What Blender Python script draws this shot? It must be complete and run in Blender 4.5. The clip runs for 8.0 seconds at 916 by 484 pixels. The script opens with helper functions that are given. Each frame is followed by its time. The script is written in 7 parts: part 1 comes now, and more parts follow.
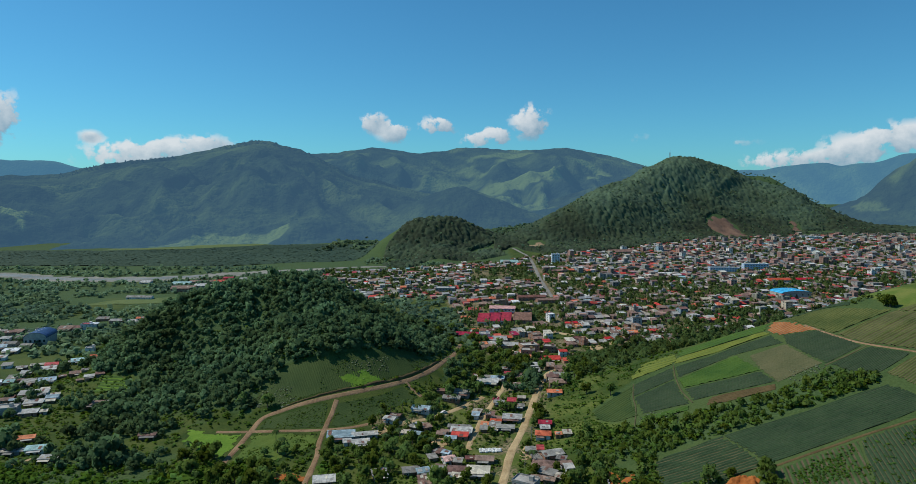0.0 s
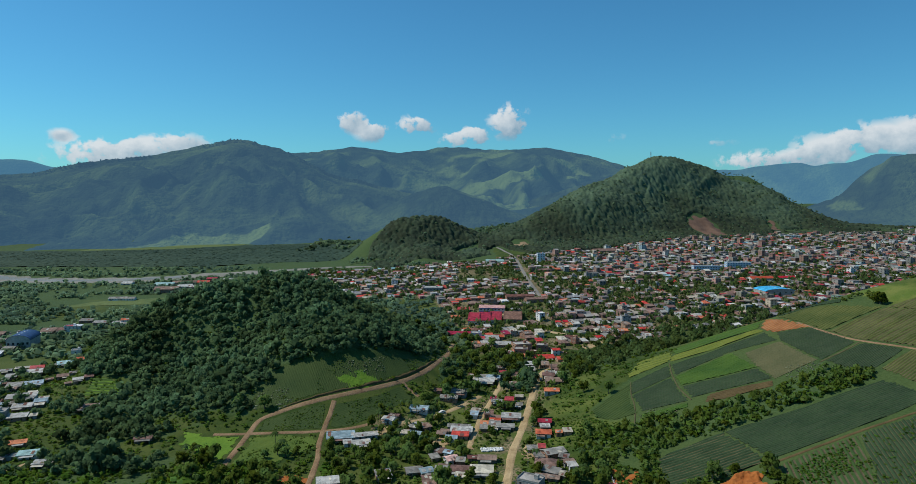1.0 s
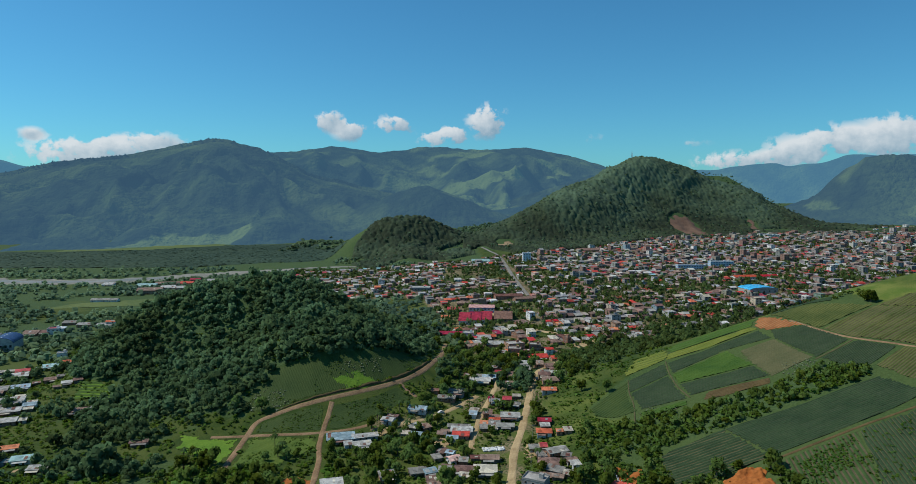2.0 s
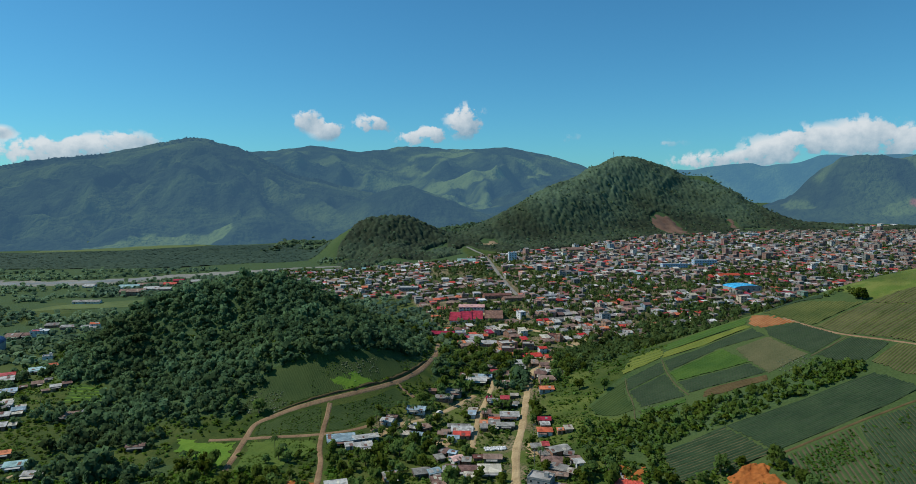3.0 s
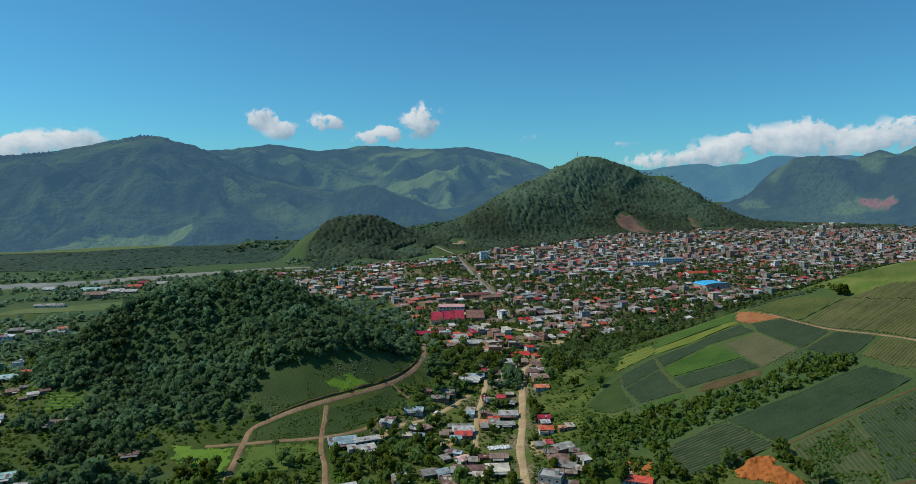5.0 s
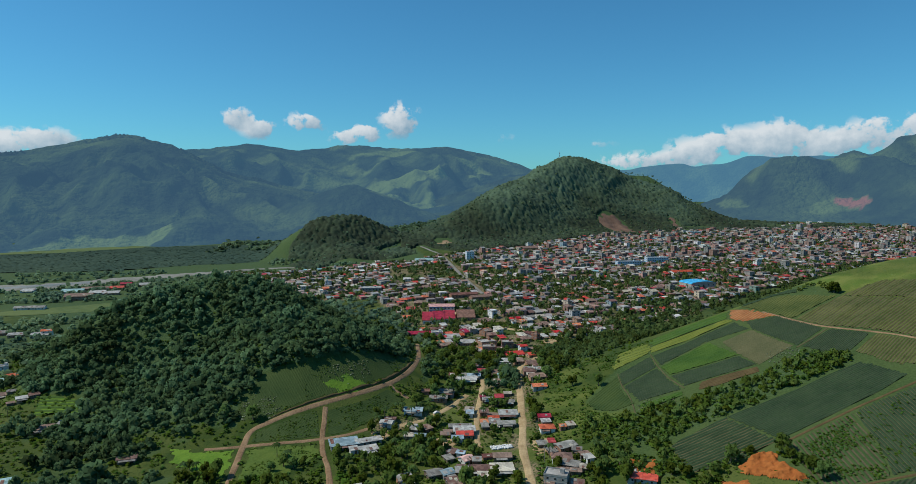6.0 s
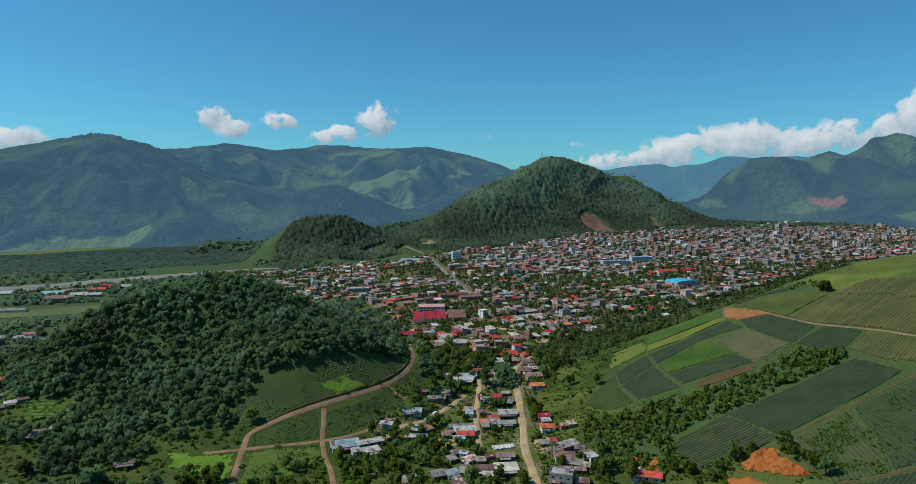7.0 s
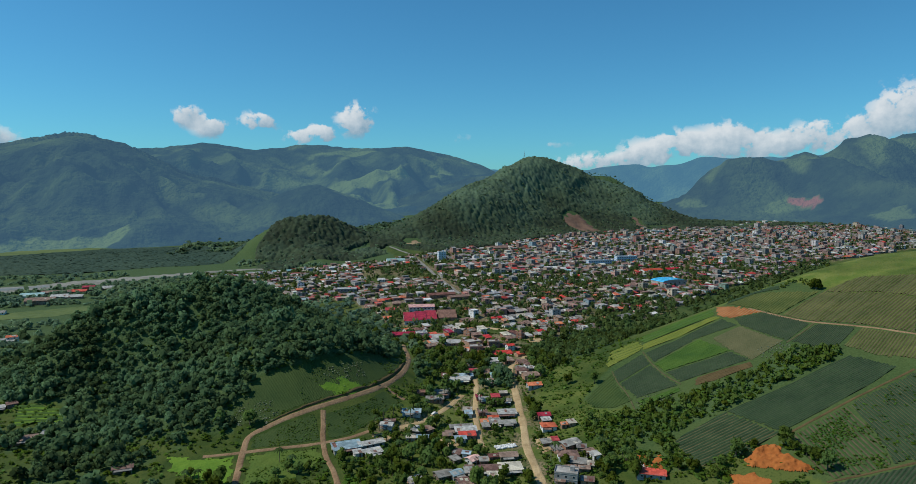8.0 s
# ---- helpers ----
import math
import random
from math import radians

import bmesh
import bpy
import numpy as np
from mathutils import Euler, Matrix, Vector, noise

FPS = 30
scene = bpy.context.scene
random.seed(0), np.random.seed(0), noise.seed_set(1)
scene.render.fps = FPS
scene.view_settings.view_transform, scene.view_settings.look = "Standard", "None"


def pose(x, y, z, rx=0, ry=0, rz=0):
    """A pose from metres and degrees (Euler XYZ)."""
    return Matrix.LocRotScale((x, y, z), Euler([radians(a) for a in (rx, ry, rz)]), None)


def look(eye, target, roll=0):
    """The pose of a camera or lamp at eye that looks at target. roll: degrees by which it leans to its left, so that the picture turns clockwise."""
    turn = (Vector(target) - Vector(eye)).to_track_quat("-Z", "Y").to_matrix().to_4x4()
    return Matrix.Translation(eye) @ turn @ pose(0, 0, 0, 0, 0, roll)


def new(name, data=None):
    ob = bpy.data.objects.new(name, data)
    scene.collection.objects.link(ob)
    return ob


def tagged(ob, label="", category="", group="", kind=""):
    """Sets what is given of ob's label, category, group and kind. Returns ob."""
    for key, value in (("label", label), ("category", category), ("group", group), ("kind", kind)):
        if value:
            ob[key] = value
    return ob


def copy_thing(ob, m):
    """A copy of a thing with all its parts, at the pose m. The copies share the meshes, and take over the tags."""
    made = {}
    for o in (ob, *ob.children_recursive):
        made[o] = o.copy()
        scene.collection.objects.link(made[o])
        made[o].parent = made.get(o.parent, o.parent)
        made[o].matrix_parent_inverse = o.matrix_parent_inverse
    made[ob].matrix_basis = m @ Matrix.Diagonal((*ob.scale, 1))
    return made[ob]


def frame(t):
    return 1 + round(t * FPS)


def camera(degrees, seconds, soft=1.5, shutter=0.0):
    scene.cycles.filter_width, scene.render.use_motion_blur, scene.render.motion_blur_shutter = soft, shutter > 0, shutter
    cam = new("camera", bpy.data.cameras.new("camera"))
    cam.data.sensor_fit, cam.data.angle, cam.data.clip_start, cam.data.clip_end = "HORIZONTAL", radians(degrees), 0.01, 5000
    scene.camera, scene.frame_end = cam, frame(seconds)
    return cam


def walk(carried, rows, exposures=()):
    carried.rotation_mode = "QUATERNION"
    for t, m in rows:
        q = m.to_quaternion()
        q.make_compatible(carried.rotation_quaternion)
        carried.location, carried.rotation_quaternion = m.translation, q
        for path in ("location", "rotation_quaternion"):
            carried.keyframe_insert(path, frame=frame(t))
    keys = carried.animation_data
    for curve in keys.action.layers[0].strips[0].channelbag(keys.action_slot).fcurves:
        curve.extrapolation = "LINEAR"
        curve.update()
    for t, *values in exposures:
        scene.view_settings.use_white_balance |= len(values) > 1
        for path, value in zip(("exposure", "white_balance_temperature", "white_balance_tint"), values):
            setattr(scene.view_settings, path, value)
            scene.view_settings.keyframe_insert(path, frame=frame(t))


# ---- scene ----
cam = camera(69.5, 8.0, soft=0.84)
METRES, EYE, TILT, LEAN, TURN = 100.0, 141.0, -4.2, 0.0, 0.0
ROWS = [
    (0.0, 0.0, 0.0, 0.0, 0.0, 0.0, -0.0),
    (0.5, -0.0613, 0.0016, -0.0001, -0.93, -0.01, 0.07),
    (1.0, -0.1224, 0.0044, -0.0004, -1.86, -0.04, 0.14),
    (1.5, -0.1842, 0.0083, 0.0002, -2.79, -0.05, 0.19),
    (3.0, -0.368, 0.028, 0.0018, -5.56, -0.11, 0.41),
    (3.5, -0.4295, 0.0364, 0.0021, -6.48, -0.12, 0.47),
    (4.0, -0.4913, 0.0462, 0.003, -7.41, -0.15, 0.54),
    (4.5, -0.553, 0.0569, 0.0035, -8.34, -0.16, 0.59),
    (6.0, -0.7399, 0.0966, 0.005, -11.14, -0.22, 0.8),
    (6.5, -0.8008, 0.1122, 0.0054, -12.07, -0.23, 0.87),
    (7.0, -0.8615, 0.1285, 0.0059, -12.99, -0.24, 0.93),
    (7.5, -0.9225, 0.1458, 0.0065, -13.92, -0.27, 1.01),
    (8.0, -0.9829, 0.1644, 0.0075, -14.86, -0.27, 1.07),
]
walk(cam, [(t, pose(0, 0, EYE, TILT, LEAN, TURN) @ pose(METRES * x, METRES * y, METRES * z, 90 + pitch, roll, yaw)) for t, x, y, z, yaw, pitch, roll in ROWS],
     exposures=[(0.0, 0.0), (8.0, 0.0)])

# ---------------------------------------------------------------- sky, sun
SUN_BEARING, SUN_HEIGHT = -78.0, 50.0      # degrees: left of the first view's heading, above the horizon


def wire(tree, a, b):
    tree.links.new(a, b)


def build_sky():
    world = bpy.data.worlds.new("sky")
    scene.world = world
    world.use_nodes = True
    nt = world.node_tree
    nt.nodes.clear()
    n = nt.nodes.new

    def maths(op, a, b=None, c=None, clamp=False):
        m = n("ShaderNodeMath")
        m.operation, m.use_clamp = op, clamp
        for k, v in enumerate((a, b, c)):
            if v is None:
                continue
            if isinstance(v, (int, float)):
                m.inputs[k].default_value = v
            else:
                wire(nt, v, m.inputs[k])
        return m.outputs[0]

    sky = n("ShaderNodeTexSky")
    sky.sky_type, sky.sun_disc = "NISHITA", False
    sky.sun_elevation, sky.sun_rotation = radians(SUN_HEIGHT), radians(SUN_BEARING)
    sky.altitude, sky.air_density, sky.dust_density, sky.ozone_density = 700, 1.0, 0.6, 1.6
    coord = n("ShaderNodeTexCoord")
    sep = n("ShaderNodeSeparateXYZ")
    wire(nt, coord.outputs["Generated"], sep.inputs[0])
    deg = 180 / math.pi
    az = maths("MULTIPLY", maths("ARCTAN2", sep.outputs[0], sep.outputs[1]), deg)
    el = maths("MULTIPLY", maths("ARCSINE", sep.outputs[2]), deg)
    flat = n("ShaderNodeCombineXYZ")
    wire(nt, az, flat.inputs[0])
    wire(nt, el, flat.inputs[1])
    # slow and fine billows that bend the outlines
    def billow(scale, detail, rough=0.6):
        t = n("ShaderNodeTexNoise")
        t.inputs["Scale"].default_value, t.inputs["Detail"].default_value = scale, detail
        t.inputs["Roughness"].default_value = rough
        wire(nt, flat.outputs[0], t.inputs["Vector"])
        return t.outputs[0]
    fine = billow(0.9, 6.0)
    puff = billow(0.35, 3.0, 0.5)
    # cloud lobes: bearing, height, half width, half height, fullness
    lobes = CLOUDS_LEFT + CLOUDS_MIDDLE + CLOUDS_RIGHT
    dens, lit = None, None
    for a, e, sa, se, full in lobes:
        sub = n("ShaderNodeVectorMath")
        sub.operation = "SUBTRACT"
        wire(nt, flat.outputs[0], sub.inputs[0])
        sub.inputs[1].default_value = (a, e, 0)
        mul = n("ShaderNodeVectorMath")
        mul.operation = "MULTIPLY"
        wire(nt, sub.outputs[0], mul.inputs[0])
        mul.inputs[1].default_value = (1 / sa, 1 / se, 0)
        ln = n("ShaderNodeVectorMath")
        ln.operation = "LENGTH"
        wire(nt, mul.outputs[0], ln.inputs[0])
        w = maths("MAXIMUM", maths("MULTIPLY", maths("SUBTRACT", 1.0, ln.outputs["Value"]), full), 0.0)
        side = n("ShaderNodeVectorMath")
        side.operation = "DOT_PRODUCT"
        wire(nt, mul.outputs[0], side.inputs[0])
        side.inputs[1].default_value = (-0.45, 0.85, 0)
        s = maths("MULTIPLY", side.outputs["Value"], w)
        dens = w if dens is None else maths("ADD", dens, w)
        lit = s if lit is None else maths("ADD", lit, s)
    rough = maths("ADD", maths("MULTIPLY", maths("SUBTRACT", fine, 0.5), 2.0), maths("MULTIPLY", maths("SUBTRACT", puff, 0.5), 1.6))
    body = maths("ADD", maths("MINIMUM", dens, 0.62), rough)
    alpha = n("ShaderNodeMapRange")
    alpha.interpolation_type = "SMOOTHSTEP"
    wire(nt, body, alpha.inputs[0])
    alpha.inputs[1].default_value, alpha.inputs[2].default_value = 0.2, 0.5
    alpha_in = maths("MULTIPLY", alpha.outputs[0], maths("MULTIPLY_ADD", dens, 2.2, 0.0, True))
    tone = maths("ADD", maths("DIVIDE", lit, maths("ADD", dens, 0.05)), maths("MULTIPLY", maths("SUBTRACT", fine, 0.5), 1.3))
    ramp = n("ShaderNodeMapRange")
    wire(nt, tone, ramp.inputs[0])
    ramp.inputs[1].default_value, ramp.inputs[2].default_value = -0.55, 0.45
    shade = n("ShaderNodeMix")
    shade.data_type = "RGBA"
    wire(nt, ramp.outputs[0], shade.inputs["Factor"])
    shade.inputs["A"].default_value, shade.inputs["B"].default_value = (*CLOUD_DARK, 1), (*CLOUD_LIGHT, 1)
    grade = n("ShaderNodeMix")
    grade.data_type, grade.blend_type = "RGBA", "MULTIPLY"
    grade.inputs["Factor"].default_value = 1.0
    wire(nt, sky.outputs[0], grade.inputs["A"])
    grade.inputs["B"].default_value = (*SKY_TINT, 1)
    mix = n("ShaderNodeMix")
    mix.data_type = "RGBA"
    wire(nt, maths("MULTIPLY", alpha_in, 0.93), mix.inputs["Factor"])
    wire(nt, grade.outputs["Result"], mix.inputs["A"])
    wire(nt, shade.outputs["Result"], mix.inputs["B"])
    bg = n("ShaderNodeBackground")
    bg.inputs["Strength"].default_value = SKY_STRENGTH
    wire(nt, mix.outputs["Result"], bg.inputs["Color"])
    wire(nt, bg.outputs[0], n("ShaderNodeOutputWorld").inputs[0])


SKY_STRENGTH, SKY_TINT = 0.103, (0.315, 0.825, 1.03)
CLOUD_LIGHT, CLOUD_DARK = (6.8, 7.2, 7.5), (2.2, 3.5, 4.6)
CLOUDS_LEFT = [(-35.5, 5.6, 4.0, 2.3, 1.0), (-40, 3.6, 7, 1.8, 1), (-25.5, 3.0, 5.5, 1.7, 1.0), (-21.2, 3.7, 3.8, 1.3, 1.0), (-28.9, 4.3, 1.1, 0.6, 0.8)]
CLOUDS_MIDDLE = [(-7.2, 6.0, 1.6, 1.2, 1.0), (-5.5, 5.2, 1.9, 1.2, 1.0), (-1.7, 5.8, 2.1, 1.1, 1.0), (2.3, 4.7, 2.6, 1.1, 0.9),
                 (3.3, 5.0, 1.5, 1.0, 0.9), (6.2, 6.1, 2.2, 1.9, 1.1)]
CLOUDS_RIGHT = [(26.5, 2.5, 4.6, 1.1, 0.8), (31, 3.2, 3.4, 1.7, 0.95), (33.2, 4.0, 2.4, 1.5, 0.9), (36.8, 4.0, 3.6, 2.2, 1.0), (40.5, 3.6, 3.2, 1.7, 0.85), (43.0, 4.4, 2.4, 1.5, 0.8),
                (45.2, 4.2, 3.0, 2.0, 0.9), (49.0, 5.8, 3.8, 2.7, 1.0), (55, 5.5, 5, 3, 1.0), (22.0, 4.0, 3.0, 0.5, 0.3), (15.0, 4.6, 1.5, 0.45, 0.22)]
build_sky()
sun_data = bpy.data.lights.new("sun", "SUN")
sun_data.energy, sun_data.angle, sun_data.color = 3.5, radians(0.53), (0.97, 0.93, 0.82)
sun = new("sun", sun_data)
_b, _e = radians(SUN_BEARING), radians(SUN_HEIGHT)
sun.matrix_world = look((0, 0, 900), Vector((0, 0, 900)) - Vector((math.sin(_b) * math.cos(_e), math.cos(_b) * math.cos(_e), math.sin(_e))))

# ---------------------------------------------------------------- lie of the land
def lattice(ix, iy, seed):
    h = (ix.astype(np.int64) * 374761393 + iy.astype(np.int64) * 668265263 + seed * 2147483647) & 0xFFFFFFFF
    h = ((h ^ (h >> 13)) * 1274126177) & 0xFFFFFFFF
    return ((h ^ (h >> 16)) & 0xFFFF) / 65535.0


def vnoise(x, y, seed=0):
    """Smooth noise of cell size 1, from -1 to 1."""
    x, y = np.asarray(x, float), np.asarray(y, float)
    ix, iy = np.floor(x), np.floor(y)
    u, v = x - ix, y - iy
    u, v = u * u * u * (u * (6 * u - 15) + 10), v * v * v * (v * (6 * v - 15) + 10)
    ix, iy = ix.astype(np.int64), iy.astype(np.int64)
    a, b = lattice(ix, iy, seed), lattice(ix + 1, iy, seed)
    c, d = lattice(ix, iy + 1, seed), lattice(ix + 1, iy + 1, seed)
    return 2 * ((a * (1 - u) + b * u) * (1 - v) + (c * (1 - u) + d * u) * v) - 1


def fbm(x, y, octaves=4, seed=0, ridged=False):
    total, amp = 0.0, 1.0
    x, y = np.asarray(x, float), np.asarray(y, float)
    for k in range(octaves):
        n = vnoise(x * 2 ** k + 17.3 * k, y * 2 ** k - 9.1 * k, seed + k)
        total = total + amp * ((1 - 2 * np.abs(n)) if ridged else n)
        amp *= 0.5
    return total / (2 - 0.5 ** (octaves - 1))


def ease(a, b, x):
    t = np.clip((np.asarray(x, float) - a) / (b - a), 0, 1)
    return t * t * (3 - 2 * t)


def swell(x, y, cx, cy, sx, sy, turn, h):
    c, s = math.cos(turn), math.sin(turn)
    u, v = (x - cx) * c + (y - cy) * s, -(x - cx) * s + (y - cy) * c
    return h * np.exp(-0.5 * ((u / sx) ** 2 + (v / sy) ** 2))


def spur_noise(x, y, size, seed):
    """Winding spurs and gullies."""
    wx = x + 0.45 * size * fbm(x / (1.6 * size), y / (1.6 * size), 3, seed + 5)
    wy = y + 0.45 * size * fbm(x / (1.6 * size) + 31, y / (1.6 * size), 3, seed + 6)
    return 0.6 * fbm(wx / size, wy / (1.5 * size), 2, seed + 1, True) + 0.55 * fbm(wx / (0.4 * size), wy / (0.55 * size), 4, seed + 2, True)


def forest_hill(x, y):
    return (swell(x, y, -121, 562, 65.7, 57.8, -1.23, 43.9) + swell(x, y, -84.5, 465.5, 33.4, 51.1, -1.14, 30.0)
            + swell(x, y, -223, 570, 90.8, 38.8, 0.49, 42.0)) * ease(-305, -245, x)


def farm_hill(x, y):
    up = 0.346 * (x - 47.5 + 0.187 * (y - 380))
    up = np.where(up > 60, up, 6 * np.log1p(np.exp(np.clip(up, -200, 60) / 6)))
    cap = 97.0
    up = up - 10 * np.log1p(np.exp(np.clip((up - cap) / 10, -60, 60)))
    off = np.where(y < 328, (y - 328) / 159.0, np.where(y > 411, (y - 411) / (62.0 + 0.016 * np.clip(x - 150, 0, 300)), 0.0))
    return up * np.exp(-0.5 * off ** 2)


def mast_hill(x, y):
    m = (swell(x, y, 620.7, 1840.7, 147.5, 148.8, 0.13, 135.8) + swell(x, y, 882.9, 1818, 103.7, 132.4, 0.09, 92.2)
         + swell(x, y, 440.5, 1657.8, 207.7, 83.9, 0.52, 123.0) + swell(x, y, 303.3, 1485.9, 118.4, 46.3, 0.32, 46.8))
    return 6 * np.log1p(np.exp(np.clip((m - 14) / 6, -50, 50))) - 0.555


def knoll(x, y):
    m = swell(x, y, -90, 1415.5, 71, 56, 0.0, 76.9) + swell(x, y, 8, 1456, 50, 41, 0.14, 48.1) + swell(x, y, -37, 1266, 27.5, 66.9, 0, 21.2)
    return 6 * np.log1p(np.exp(np.clip((m - 6) / 6, -50, 50))) - 1.88


def side_hills(x, y):
    return (swell(x, y, 1330, 1871, 108, 140, 1.15, 172) + swell(x, y, 1595, 1762, 107, 382, -0.18, 153)
            + swell(x, y, 1997, 2025, 198, 171, 0.75, 249) + swell(x, y, 2446, 2130, 200, 166, 0.05, 281))


def fan_plain(x, y):
    fan = ease(-120, 160, x)
    return np.clip(y - 450, 0, 950 + 550 * ease(150, 420, x)) * (0.005 + 0.029 * fan) + 0.018 * np.clip(x - 150, 0, 1400) * ease(500, 1100, y)


def height(x, y):
    x, y = np.asarray(x, float), np.asarray(y, float)
    z = fan_plain(x, y)
    hills = mast_hill(x, y) + knoll(x, y)
    z = z + forest_hill(x, y) + farm_hill(x, y) + hills
    z = z + (0.17 * mast_hill(x, y) + 0.06 * knoll(x, y)) * (1 - 0.75 * ease(110, 175, hills)) * (spur_noise(x, y, 190, 3) - 0.5) * ease(10, 60, hills) + 0.6 * fbm(x / 40, y / 40, 3, 5)
    z = z + 0.05 * forest_hill(x, y) * fbm(x / 45, y / 45, 3, 8)
    return z


# crest heights of the chains, by bearing
MAIN_CHAIN = [(-75, 240), (-34.6, 230), (-27.6, 260), (-20, 330), (-14, 390), (-11.6, 398), (-7.2, 441), (-3.2, 407), (0.8, 445), (5.8, 425), (9.3, 441), (13.2, 378), (15.5, 320), (19, 200), (22, 110), (26, 40), (40, 40), (60, 200), (88, 330)]
MASSIF = [(-75, 230), (-45, 212), (-34.6, 214), (-30.7, 225), (-27.6, 276), (-24.3, 301), (-20.9, 338), (-16.8, 398), (-14, 367), (-11.6, 305), (-9.3, 236), (-4.2, 166), (0.8, 92), (4.8, 0), (6, -60), (88, -80)]
MIDDLE_RIDGE = [(-75, -80), (-1, -60), (3, -20), (4.4, 10), (6.9, 92), (10.8, 158), (14.7, 212), (18, 200), (22, 90), (30, -60), (88, -60)]
BACK_CHAIN = [(-75, 330), (-34.6, 346), (-31.4, 346), (-29.2, 312), (-25, 280), (0, 300), (18, 300), (24.4, 292), (26.1, 315), (28.4, 338), (30.4, 312), (34.6, 383), (42, 370), (55, 420), (88, 380)]


def crest(t, a):
    t = np.array(t, float)
    u = np.linspace(-75, 88, 653)
    v = np.interp(u, t[:, 0], t[:, 1])
    k = np.exp(-0.5 * (np.arange(-6, 7) / 2.2) ** 2)
    v = np.convolve(np.pad(v, 6, "edge"), k / k.sum(), "valid")
    return np.interp(a, u, v)


def chain(x, y, r, b, t, foot, top, fall, seed, steep=0.75, spurs=0.34, size=700):
    """One mountain chain: it climbs from its foot to its crest and falls behind it."""
    h = crest(t, b)
    s = np.clip((r - foot) / (top - foot), 0, 1)
    gully = spur_noise(x, y, size, seed)
    z = h * s ** steep + np.abs(h) * spurs * (gully - 0.5) * np.clip(4 * s * (1 - s), 0, 1)
    sight = 141 + (h - 141) * r / top - 0.03 * (top - r)
    over = (z - sight) / 22
    z = np.where(s < 1, sight + 22 * np.where(over > 30, 0, over) - 22 * np.log1p(np.exp(np.clip(over, -30, 30))), z)
    z = np.where(r < foot, -99, z)
    drop = np.clip((r - top) / fall, 0, 1)
    return np.where(r > top, h * (1 - drop * drop * (3 - 2 * drop)) - 30 * drop, z)


def back_height(x, y):
    """The main chain behind the front massif."""
    r, b = np.hypot(x, y), np.degrees(np.arctan2(x, y))
    z = chain(x, y, r, b, MAIN_CHAIN, 2350, 4400, 900, 41, 0.85, 0.42, 760)
    return z + 3.2 * fbm(x / 24, y / 24, 2, 43) + 8 * fbm(x / 80, y / 80, 3, 44) - 16 * (1 - ease(0, 50, z))


def range_height(x, y):
    """The near mountains across the valley: front massif, middle ridge and the hills beside the town."""
    x, y = np.asarray(x, float), np.asarray(y, float)
    r, b = np.hypot(x, y), np.degrees(np.arctan2(x, y))
    z = chain(x, y, r, b, MASSIF, 1780, 3300, 800, 51, 0.85, 0.52, 560)
    z = np.maximum(z, chain(x, y, r, b, MIDDLE_RIDGE, 1900, 2900, 600, 61, 0.9, 0.3, 420))
    flank = side_hills(x, y) * (1.05 + 0.24 * (spur_noise(x, y, 330, 71) - 0.5) * (1 - ease(100, 165, side_hills(x, y))))
    flank = flank + ease(20, 70, flank) * (16 * (spur_noise(x, y, 130, 75) - 0.5) + 5 * fbm(x / 22, y / 22, 2, 76))
    z = np.maximum(z, np.where(flank > 4, fan_plain(x, y) + flank - 6, -99))
    z = np.maximum(z, 8 + swell(x, y, 25, 2320, 128, 150, 0.2, 112) + swell(x, y, -120, 2260, 150, 120, -0.3, 60) + swell(x, y, 230, 2350, 110, 140, 0.1, 45))
    rise = ease(0, 50, z)
    return z + 2.6 * fbm(x / 20, y / 20, 2, 43) * rise + 7 * fbm(x / 75, y / 75, 3, 44) * rise - 16 * (1 - rise)

